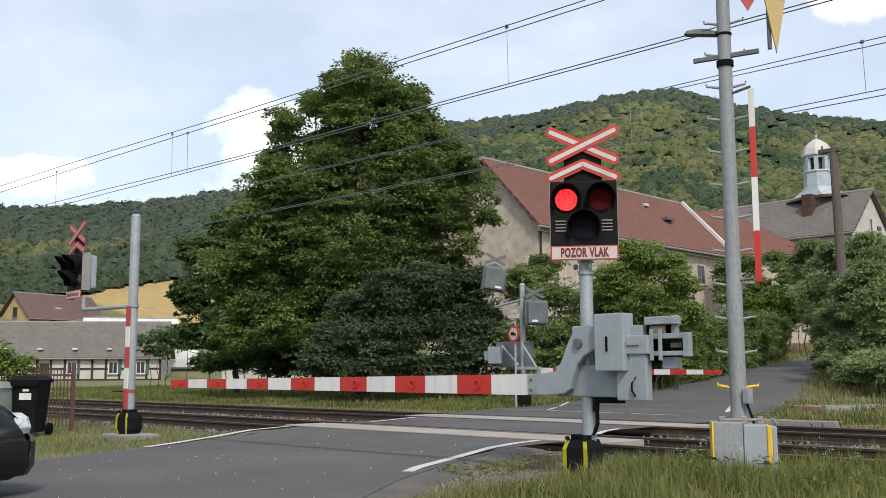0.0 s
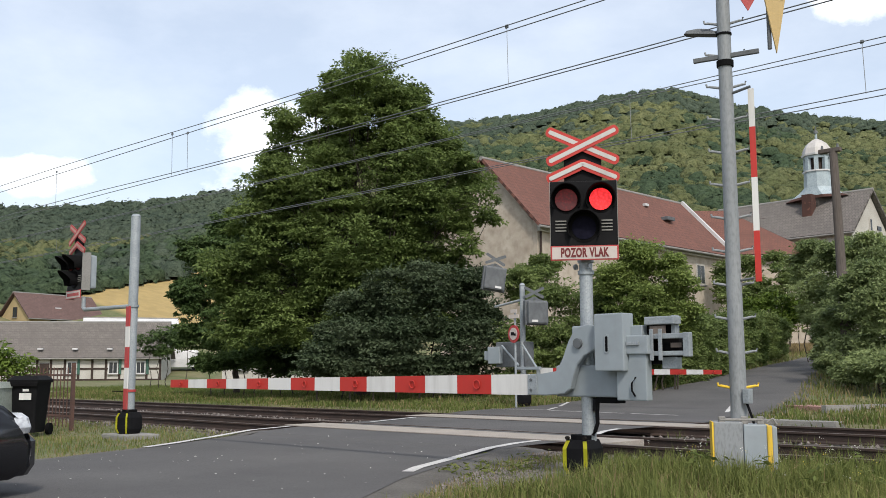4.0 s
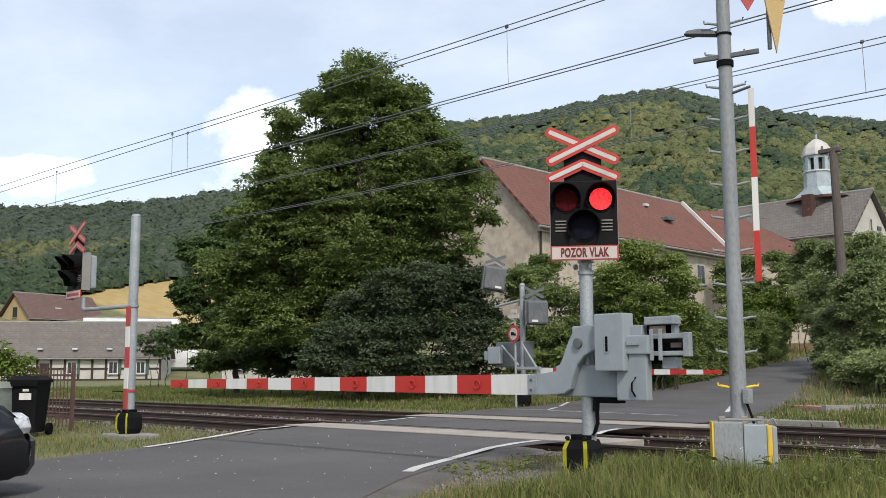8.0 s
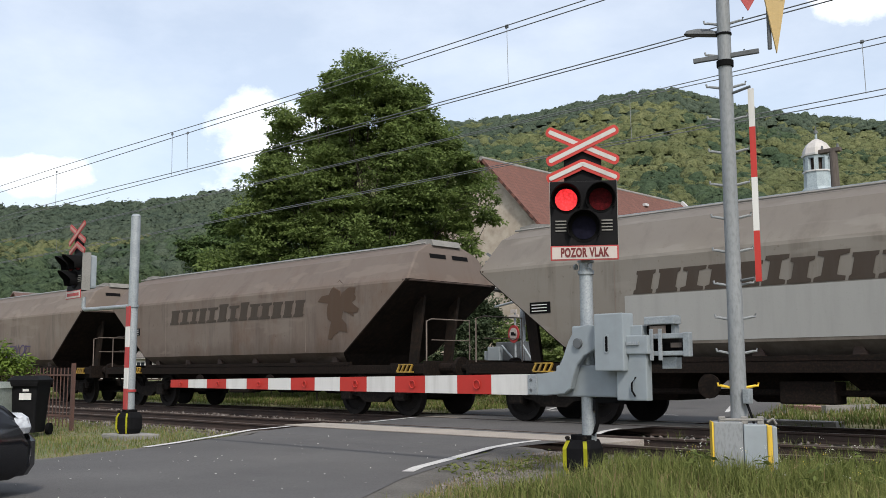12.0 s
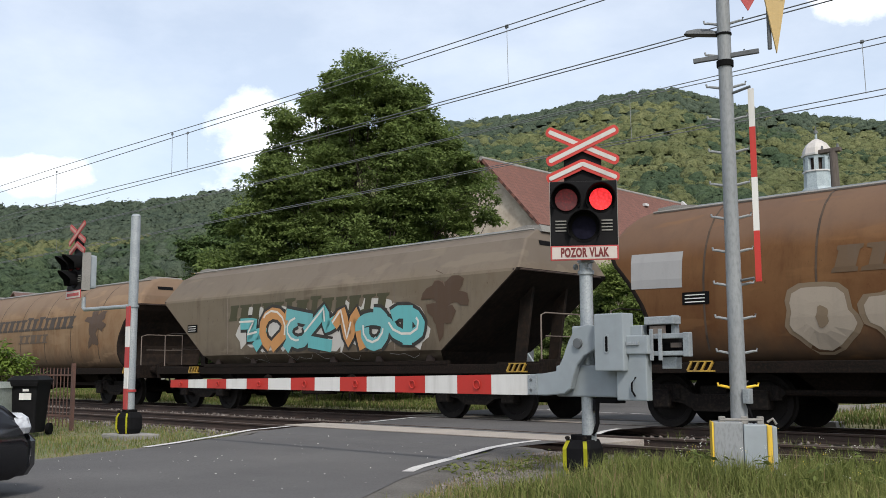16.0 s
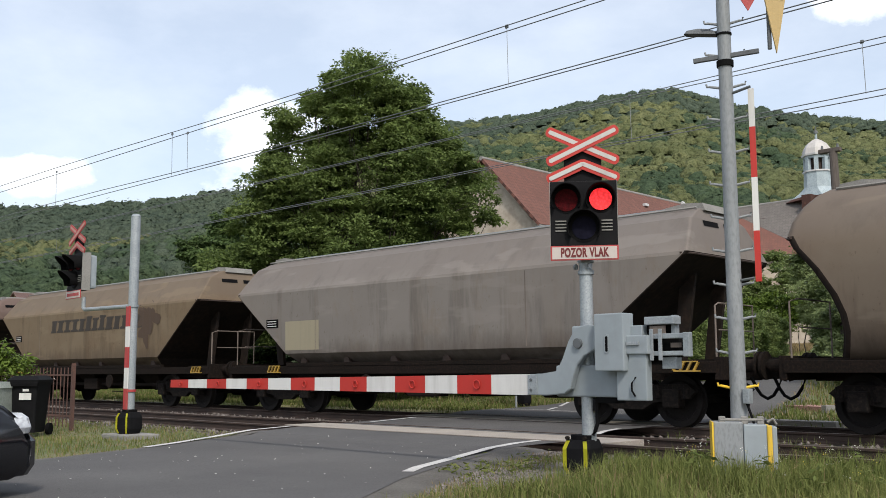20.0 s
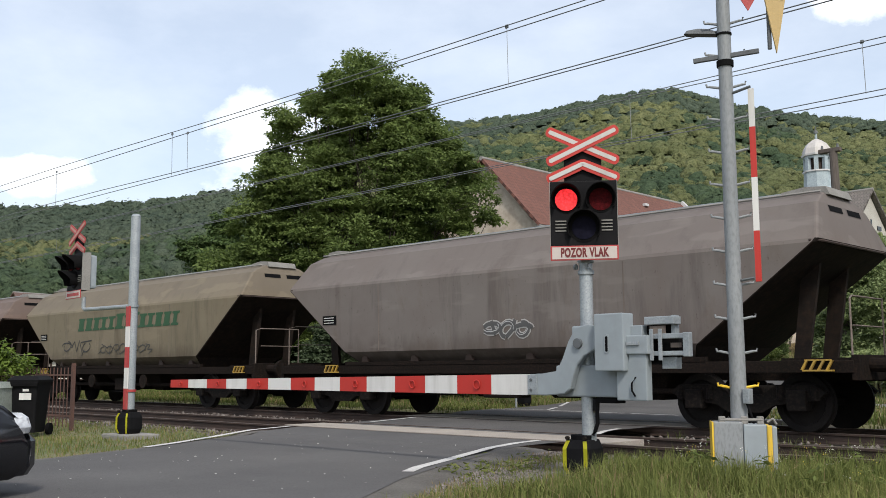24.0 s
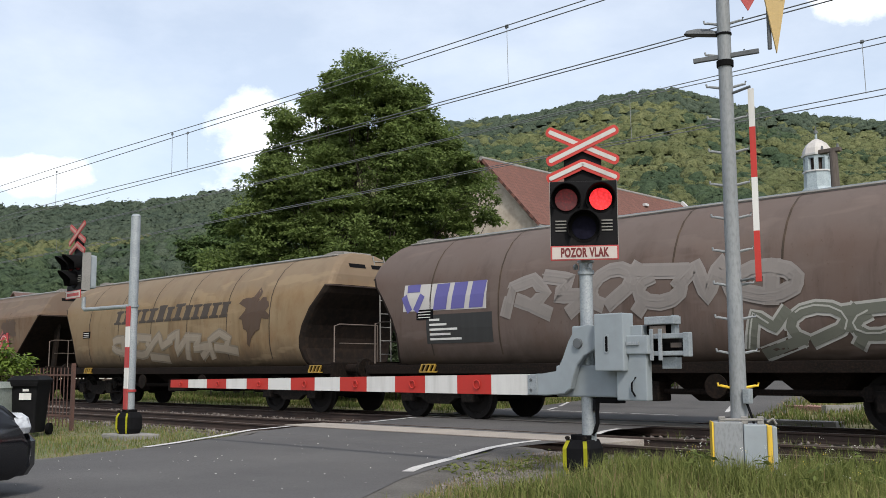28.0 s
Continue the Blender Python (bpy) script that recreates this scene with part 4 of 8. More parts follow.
    for k in range(3):
        decal(plate, levels, [((-5.25, 2.095 + .058 * k), (-4.88, 2.095 + .058 * k), (-4.88, 2.112 + .058 * k), (-5.25, 2.112 + .058 * k))], .014)
    part("data_bar", plate, "white", w)
    return w


# kind, label, body, dirt, rust, rust amount, and what is painted on it
BROWN, OLIVE, GREEN = (.115, .075, .045), (.13, .12, .04), (.05, .22, .08)
CREAM, GREY, TAN = (.50, .43, .32), (.47, .45, .43), (.45, .37, .28)
WAGONS = [
    ("round", "cream rounded hopper wagon with green and purple graffiti", (.68, .58, .44), (.60, .48, .35), (.42, .26, .15), .2, "name:BROWN big:0"),
    ("angled", "dusty pale angular hopper wagon with a purple tag", (.46, .42, .38), (.38, .33, .29), (.28, .19, .13), .2, "tag"),
    ("angled", "mauve-brown angular hopper wagon with a brown name", (.40, .36, .33), (.33, .28, .25), (.24, .14, .09), .3, "name:BROWN patch"),
    ("angled", "light grey angular hopper wagon with a brown name", (.50, .49, .46), (.44, .42, .38), (.34, .27, .21), .1, "name:BROWN panel"),
    ("angled", "rusty orange angular hopper wagon with a grey panel", (.40, .27, .19), (.36, .20, .12), (.24, .10, .05), .5, "panel2 name:BROWN"),
    ("round", "pale grey rounded hopper wagon with outlined graffiti", (.48, .46, .43), (.40, .38, .35), (.3, .22, .16), .15, "name:GREEN white"),
    ("angled", "light grey angular hopper wagon with green and blue graffiti", (.50, .49, .47), (.42, .40, .38), (.34, .28, .22), .15, "logo:W green_blue"),
    ("round", "tan orange rounded hopper wagon with a black square panel", (.54, .41, .29), (.46, .32, .21), (.30, .15, .08), .35, "name:BROWN patch square second"),
    ("angled", "beige angular hopper wagon with turquoise and orange graffiti", (.38, .34, .28), (.32, .28, .22), (.22, .15, .10), .2, "name:OLIVE cyan patch"),
    ("round", "rusty orange rounded hopper wagon with white bubble graffiti", (.38, .23, .13), (.28, .15, .08), (.17, .075, .035), .6, "ghostname bubbles"),
    ("round", "olive beige rounded hopper wagon with a dark brown name", (.42, .37, .26), (.34, .30, .20), (.2, .14, .09), .25, "name:BROWNHI darkpiece"),
    ("round", "pinkish tan rounded hopper wagon streaked with dirt", (.44, .34, .26), (.38, .26, .19), (.25, .14, .09), .4, "name:BROWN second ghost"),
    ("round", "mauve rounded hopper wagon with green graffiti", (.40, .31, .28), (.33, .25, .22), (.24, .14, .10), .35, "greenpiece"),
    ("angled", "tan angular hopper wagon with a dark brown name", (.43, .36, .27), (.36, .29, .21), (.25, .16, .10), .25, "name:BROWNHI patch"),
    ("angled", "plain light grey angular hopper wagon", (.50, .48, .46), (.43, .41, .39), (.38, .30, .22), .2, "square2"),
    ("round", "grey-tan rounded hopper wagon with a brown name", (.43, .38, .32), (.36, .31, .26), (.28, .18, .12), .2, "name:BROWNHI"),
    ("angled", "grey-beige angular hopper wagon with white graffiti", (.46, .43, .37), (.38, .35, .30), (.28, .2, .14), .15, "name:OLIVE whitepiece"),
    ("round", "orange-cream rounded hopper wagon with dark graffiti", (.47, .35, .23), (.40, .27, .16), (.28, .14, .07), .4, "name:BROWN darkpiece"),
    ("angled", "pinkish angular hopper wagon with a dark name", (.40, .33, .30), (.33, .26, .23), (.24, .15, .10), .3, "name:BROWN"),
    ("angled", "beige angular hopper wagon with a green name", (.47, .43, .34), (.39, .36, .28), (.27, .2, .14), .15, "name:GREEN blacktags"),
    ("angled", "dull grey-mauve angular hopper wagon with a small tag", (.42, .40, .39), (.36, .33, .32), (.26, .20, .15), .2, "smalltag"),
    ("round", "beige-grey rounded hopper wagon with an olive name", (.45, .41, .34), (.38, .34, .28), (.28, .19, .12), .15, "name:OLIVE"),
    ("round", "pale grey rounded hopper wagon with a blue emblem", (.48, .45, .42), (.41, .37, .33), (.34, .24, .16), .2, "logo:B tanpiece yellowpanel"),
    ("round", "grey rounded hopper wagon with green and pink graffiti", (.42, .40, .38), (.36, .33, .31), (.28, .2, .15), .2, "bigpiece"),
    ("angled", "rusty beige angular hopper wagon with yellow and red graffiti", (.38, .31, .24), (.32, .23, .17), (.22, .11, .06), .4, "name:BROWN depot patch"),
    ("round", "cream and orange rounded hopper wagon with a brown name", (.58, .48, .34), (.50, .38, .25), (.36, .20, .11), .3, "name:BROWN patch ghost"),
    ("round", "mauve-brown rounded hopper wagon with a blue emblem", (.33, .28, .26), (.28, .22, .20), (.22, .14, .10), .3, "logo:P pale_tags datapanel"),
]


def logo(parent, levels, x, z, s, col):
    """A plain emblem of three rounded bars and three heavy bars beside it."""
    bm = bmesh.new()
    for k in range(3):
        a = radians(90 + 120 * k)
        p = [(x + s * .28 * math.cos(a + d) * q, z + s * .28 * math.sin(a + d) * q) for d, q in ((-.75, 1.25), (-.35, 1.0), (.35, 1.0), (.75, 1.25))]
        stroke(bm, levels, p, s * .2, .012)
    q = []
    for k in range(3):
        x0 = x + s * (.75 + .62 * k)
        q.append(((x0, z - s * .33), (x0 + s * .46, z - s * .33), (x0 + s * .56, z + s * .33), (x0 + s * .10, z + s * .33)))
    decal(bm, levels, q, .012)
    part("emblem", bm, flat_paint(col), parent)


# where the painted name begins on each wagon
NAME_AT = {0: -2.85, 2: -3.15, 3: -3.0, 7: -3.4, 8: -3.6, 10: -2.7, 11: -2.9, 13: -2.1, 15: -2.7, 16: -3.1, 19: -2.6, 21: -2.75, 24: -3.1, 25: -3.05}


def dress(w, i, kind, what):
    """Paint, panels and graffiti of one wagon."""
    lv = ROUND if kind == "round" else ANGLED
    zn = (2.42, 2.83) if kind == "round" else (2.3, 2.7)
    for word in what.split():
        key, _, arg = word.partition(":")
        if key == "name":
            col = {"BROWN": BROWN, "OLIVE": OLIVE, "GREEN": GREEN, "BROWNHI": (.085, .055, .035)}[arg]
            n0 = NAME_AT.get(i, -2.9)
            letters(w, lv, n0, n0 + 6.2, *zn, flat_paint(tuple(v * .45 for v in col)), seed=i)
        elif key == "big":
            graffiti(w, lv, -2.6, 2.5, 1.24, 2.2, [(.05, .36, .17), (.5, .75, .5)], (.010, .02, .015), i, 5, halo=(.10, .18, .40), weight=.3)
            graffiti(w, lv, 3.0, 5.8, 1.3, 2.4, [(.17, .12, .36), (.5, .35, .5)], (.42, .19, .04), i + 50, 4, halo=(.10, .16, .32))
        elif key == "tag":
            scribble(w, lv, .3, 2.9, 1.46, 2.05, (.07, .045, .12), i, 6, .06)
            bm = bmesh.new()
            decal(bm, lv, [((-4.6, 1.95), (-3.9, 1.95), (-3.9, 2.45), (-4.6, 2.45))], .009)
            part("data_panel", bm, flat_paint((.30, .31, .30)), w)
        elif key == "patch":
            rng = np.random.default_rng(i + 7)
            bm = bmesh.new()
            cx = 4.3 if kind == "round" else 4.35
            blob(bm, lv, cx, 2.62, .55, .36, rng, .010, 5, .34)
            blob(bm, lv, cx - .1, 2.2, .32, .42, rng, .0106, 4, .34)
            blob(bm, lv, cx + .25, 2.55, .42, .22, rng, .0112, 3, .4)
            part("painted_emblem", bm, flat_paint((.085, .045, .022)), w)
        elif key in ("panel", "panel2", "square2", "yellowpanel"):
            bm = bmesh.new()
            if key == "panel":
                decal(bm, lv, [((-3.15, 1.47), (4.4, 1.47), (5.4, 2.28), (-3.15, 2.28))], .005)
                c = (.40, .40, .38)
            elif key == "panel2":
                decal(bm, lv, [((-4.4, 1.5), (-1.6, 1.5), (-1.6, 2.3), (-4.4, 2.3))], .006)
                c = (.33, .34, .34)
            elif key == "square2":
                decal(bm, lv, [((-4.3, 1.5), (-3.0, 1.5), (-3.0, 2.2), (-4.3, 2.2))], .006)
                c = (.40, .35, .24)
            else:
                decal(bm, lv, [((3.55, 1.87), (4.95, 1.87), (4.95, 2.38), (3.55, 2.38))], .006)
                c = (.33, .24, .09)
            part("panel", bm, flat_paint(c), w)
        elif key == "white":
            scribble(w, lv, -4.9, -1.2, 1.5, 2.1, (.09, .09, .09), i, 6, .05)
            outline_letters(w, lv, -.6, 3.0, 1.4, 2.5, (.62, .60, .57), (.03, .03, .03), i, 4)
        elif key == "logo":
            c = {"W": (.66, .62, .52), "B": (.10, .11, .32), "P": (.13, .12, .38)}[arg]
            if arg == "P":
                bm = bmesh.new()
                decal(bm, lv, [((-5.45, 2.25), (-3.05, 2.22), (-3.05, 2.78), (-5.45, 2.82))], .006)
                part("panel", bm, flat_paint((.60, .58, .56)), w)
            if kind == "round":
                logo(w, lv, -5.15 if arg == "P" else -5.75, 2.52 if arg == "P" else 2.72, .82, c)
            else:
                logo(w, lv, -4.4, 2.72, .8, c)
        elif key == "green_blue":
            graffiti(w, lv, -1.75, 3.2, 1.46, 2.5, [(.16, .38, .08), (.05, .10, .12), (.55, .55, .12)], (.015, .04, .06), i, 7, halo=(.10, .30, .46), weight=.24)
        elif key == "second":
            letters(w, lv, -1.45, .9, 1.98, 2.28, flat_paint(BROWN), n=5, seed=i + 9)
        elif key == "square":
            bm = bmesh.new()
            decal(bm, lv, [((-5.7, 1.65), (-4.1, 1.65), (-4.1, 2.45), (-5.7, 2.45))], .007)
            part("panel", bm, flat_paint((.025, .025, .028)), w)
            bm = bmesh.new()
            for k in range(5):
                decal(bm, lv, [((-4.9, 1.68 + .12 * k), (-4.9 + (.5, .9, .4, .7, .6)[k], 1.68 + .12 * k), (-4.9 + (.5, .9, .4, .7, .6)[k], 1.73 + .12 * k), (-4.9, 1.73 + .12 * k))], .012)
            part("data_bar", bm, "white", w)
        elif key == "cyan":
            graffiti(w, lv, -2.9, 3.6, 1.44, 2.5, [(.14, .50, .52), (.62, .30, .10), (.16, .48, .50), (.80, .78, .72)], (.03, .025, .02), i, 7, halo=(.60, .58, .54), weight=.27)
        elif key == "ghostname":
            letters(w, lv, -2.9, 3.0, *zn, flat_paint((.12, .07, .03)), seed=i)
        elif key == "bubbles":
            outline_letters(w, lv, -3.7, 5.2, 1.26, 2.2, (.40, .34, .27), (.22, .16, .10), i, 7)
            bm = bmesh.new()
            decal(bm, lv, [((-6.4, 2.38), (-5.4, 2.36), (-5.42, 2.98), (-6.45, 3.0))], .008)
            part("panel", bm, flat_paint((.36, .36, .36)), w)
        elif key == "darkpiece":
            graffiti(w, lv, -3.4, 2.3, 1.3, 2.15, [(.20, .18, .14), (.32, .28, .2)], (.075, .068, .055), i, 6)
            scribble(w, lv, 3.2, 5.0, 1.6, 2.1, (.05, .045, .04), i, 5, .05)
        elif key == "ghost":
            graffiti(w, lv, *((-.3, 5.4) if i == 11 else (-3.0, 3.4)), 1.3, 2.15, [(.34, .28, .21), (.36, .31, .24)], (.24, .195, .14), i, 6)
        elif key == "greenpiece":
            graffiti(w, lv, -1.7, -.9, 1.35, 1.95, [(.36, .07, .07), (.5, .3, .3)], (.16, .03, .03), i + 3, 1)
            graffiti(w, lv, -1.3, 4.0, 1.2, 2.2, [(.025, .22, .07), (.2, .45, .2)], (.01, .035, .015), i, 4, weight=.33)
            graffiti(w, lv, 3.9, 4.8, 1.25, 1.8, [(.36, .07, .07), (.5, .3, .3)], (.16, .03, .03), i + 4, 2)
            scribble(w, lv, 4.5, 5.5, 1.6, 2.1, (.08, .06, .05), i, 3, .04)
        elif key == "whitepiece":
            graffiti(w, lv, -3.8, 2.1, 1.46, 2.42, [(.62, .61, .58), (.3, .5, .2)], (.03, .03, .03), i, 5, weight=.33)
            scribble(w, lv, 2.2, 3.1, 1.6, 2.3, (.05, .05, .05), i, 3, .04)
        elif key == "blacktags":
            scribble(w, lv, -3.6, -1.6, 1.55, 2.05, (.04, .04, .04), i, 3, .045)
            scribble(w, lv, -1.0, 2.2, 1.5, 1.85, (.05, .05, .045), i + 2, 8, .035)
        elif key == "smalltag":
            graffiti(w, lv, -.2, 1.0, 1.6, 2.0, [(.10, .10, .10), (.6, .6, .6)], (.55, .54, .52), i, 3)
        elif key == "tanpiece":
            graffiti(w, lv, -3.2, 1.1, 1.22, 2.25, [(.50, .41, .31), (.55, .47, .36)], (.20, .12, .06), i, 4, weight=.32)
        elif key == "bigpiece":
            for cx, cz, r in ((-1.2, 2.3, .36), (.6, 2.38, .2), (2.7, 2.3, .45), (4.6, 1.7, .5), (-3.6, 1.5, .4)):
                part("graffiti_bubble", blob(bmesh.new(), lv, cx, cz, r, r, np.random.default_rng(3), .003, 3, .03), flat_paint((.46, .22, .24)), w)
            graffiti(w, lv, -3.3, 4.3, 1.22, 2.25, [(.05, .34, .20), (.45, .66, .52)], (.012, .015, .015), i, 5, halo=(.10, .03, .045), weight=.33)
            scribble(w, lv, 5.0, 6.0, 1.6, 2.3, (.05, .05, .05), i, 4, .05)
        elif key == "depot":
            graffiti(w, lv, -2.9, 1.7, 1.46, 2.28, [(.72, .33, .04), (.75, .45, .05), (.9, .75, .3)], (.06, .03, .02), i, 5, halo=(.52, .50, .06), weight=.3)
            graffiti(w, lv, 1.9, 4.4, 1.46, 2.42, [(.60, .05, .06), (.85, .5, .5)], (.03, .015, .015), i + 5, 4, halo=(.42, .10, .10), weight=.26)
        elif key == "pale_tags":
            graffiti(w, lv, -2.5, 3.3, 1.95, 2.85, [(.27, .24, .22), (.29, .26, .24)], (.30, .27, .25), i, 6, weight=.2)
            graffiti(w, lv, 2.4, 5.8, 1.24, 2.0, [(.16, .165, .13), (.5, .5, .45)], (.50, .49, .45), i + 1, 4)
        elif key == "datapanel":
            bm = bmesh.new()
            decal(bm, lv, [((-4.75, 1.55), (-2.9, 1.55), (-2.9, 2.15), (-4.75, 2.15))], .007)
            part("panel", bm, flat_paint((.03, .03, .03)), w)
            bm = bmesh.new()
            for k in range(5):
                decal(bm, lv, [((-4.65, 1.62 + .1 * k), (-4.65 + (.9, .6, .8, .5, .3)[k], 1.62 + .1 * k), (-4.65 + (.9, .6, .8, .5, .3)[k], 1.665 + .1 * k), (-4.65, 1.665 + .1 * k))], .012)
            part("data_bar", bm, "white", w)


TRAIN = []
# couplings are drawn out unevenly: metres by which single wagons stand off the even spacing
SLACK = [(0, .1), (1, .15), (2, 0), (3, 0), (6, -.15), (8, -.28), (9, -.1), (10, .08), (11, .25), (12, .42), (13, .42), (14, .22), (15, .08), (19, 0), (21, -.02), (22, .2), (23, .3), (24, .25), (26, .27)]
WORN = 0.368        # years of dust and soot on the paint


def vivid(c, k=1.3):
    """A stronger hue at the same lightness."""
    g = sum(c) / 3
    return tuple(max(.004, g + (v - g) * k) * q for v, q in zip(c, (1.05, 1.0, .96)))


def build_wagons():
    bases = {k: wagon_base(k) for k in ("round", "angled")}
    for i, (kind, label, col, dirt, rust, amount, what) in enumerate(WAGONS):
        start, off = WAGON_S + PITCH_S * i + lerp_table(SLACK, i), lerp_table(SLACK, i)
        w = copy_thing(bases[kind], pose(start, TRACK_B, 0))
        tagged(w, label, "freight wagon", "grain wagons of the train")
        tone = [vivid(tuple(v * WORN for v in k)) for k in (col, dirt, rust)]
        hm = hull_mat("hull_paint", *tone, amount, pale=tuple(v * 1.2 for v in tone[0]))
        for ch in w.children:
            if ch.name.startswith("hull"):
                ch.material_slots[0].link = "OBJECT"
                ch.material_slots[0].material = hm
        bare = set(w.children)
        dress(w, i, kind, what)
        for ch in set(w.children) - bare:
            ch.location.x = -off      # stencils keep to their own datum
        if i in (21, 22, 25):
            add_ladder(w, 1)
        TRAIN.append((w, start))
    for b in bases.values():
        for o in list(b.children_recursive):
            bpy.data.objects.remove(o)
        bpy.data.objects.remove(b)


def loco_mat():
    """The livery: red cab, white flank, dark mural with torn edges, grey roof and skirt."""
    m, nt, p = base_mat("locomotive_livery")
    tc, sep = nt.nodes.new("ShaderNodeTexCoord"), nt.nodes.new("ShaderNodeSeparateXYZ")
    nt.links.new(tc.outputs["Object"], sep.inputs[0])
    X, Z = sep.outputs["X"], sep.outputs["Z"]
    tear = node_math(nt, "MULTIPLY", node_math(nt, "SUBTRACT", tex(nt, "Object", 1.3, 6, (1, 0, 0.4)), .5), .55)
    white = blend(nt, ramp(nt, tex(nt, "Object", 1.2, 5), .45, .7, 0, .4), (.40, .395, .39), (.33, .325, .32))
    # mural
    lo, hi = node_math(nt, "ADD", tear, 1.72), node_math(nt, "ADD", tear, ramp(nt, X, -1.5, 6.5, 2.72, 3.2))
    inz = node_math(nt, "MULTIPLY", node_math(nt, "GREATER_THAN", Z, lo), node_math(nt, "LESS_THAN", Z, hi))
    inx = node_math(nt, "GREATER_THAN", X, node_math(nt, "ADD", node_math(nt, "MULTIPLY", tear, .4), -1.95))
    mur = blend(nt, ramp(nt, tex(nt, "Object", 3.5, 6, (1, 0, 1.5)), .45, .65), (.008, .008, .011), (.030, .032, .04))
    mur = blend(nt, ramp(nt, tex(nt, "Object", 6, 2, (.6, 0, 2.5)), .60, .66, 0, .6), mur, (.03, .045, .12))
    mur = blend(nt, ramp(nt, tex(nt, "Object", 9, 3, (.7, 0, 3)), .64, .68, 0, .4), mur, (.16, .165, .18))
    col = blend(nt, node_math(nt, "MULTIPLY", inz, inx), white, mur)
    # red cab behind a slanting edge
    edge = node_math(nt, "SUBTRACT", node_math(nt, "ADD", node_math(nt, "MULTIPLY", node_math(nt, "SUBTRACT", Z, 1.45), .68), -7.5), X)
    red = blend(nt, ramp(nt, tex(nt, "Object", 1.5, 4), .4, .65), (.36, .012, .020), (.29, .010, .018))
    col = blend(nt, node_math(nt, "GREATER_THAN", edge, 0), col, red)
    # rear cab, black below its white top
    rear = node_math(nt, "MULTIPLY", node_math(nt, "GREATER_THAN", X, 7.2), node_math(nt, "LESS_THAN", Z, 3.0))
    col = blend(nt, rear, col, (.025, .026, .03))
    roof = node_math(nt, "MULTIPLY", node_math(nt, "GREATER_THAN", Z, 3.15), node_math(nt, "MULTIPLY", node_math(nt, "LESS_THAN", edge, 0), node_math(nt, "LESS_THAN", X, 5.6)))
    col = blend(nt, roof, col, (.115, .12, .13))
    skirt = node_math(nt, "LESS_THAN", Z, 1.46)
    col = blend(nt, skirt, col, blend(nt, ramp(nt, tex(nt, "Object", 2, 5), .4, .7), (.045, .045, .047), (.030, .029, .027)))
    nt.links.new(col, p.inputs["Base Color"])
    p.inputs["Roughness"].default_value = .35
    return m


LOCO_WHEELS = []


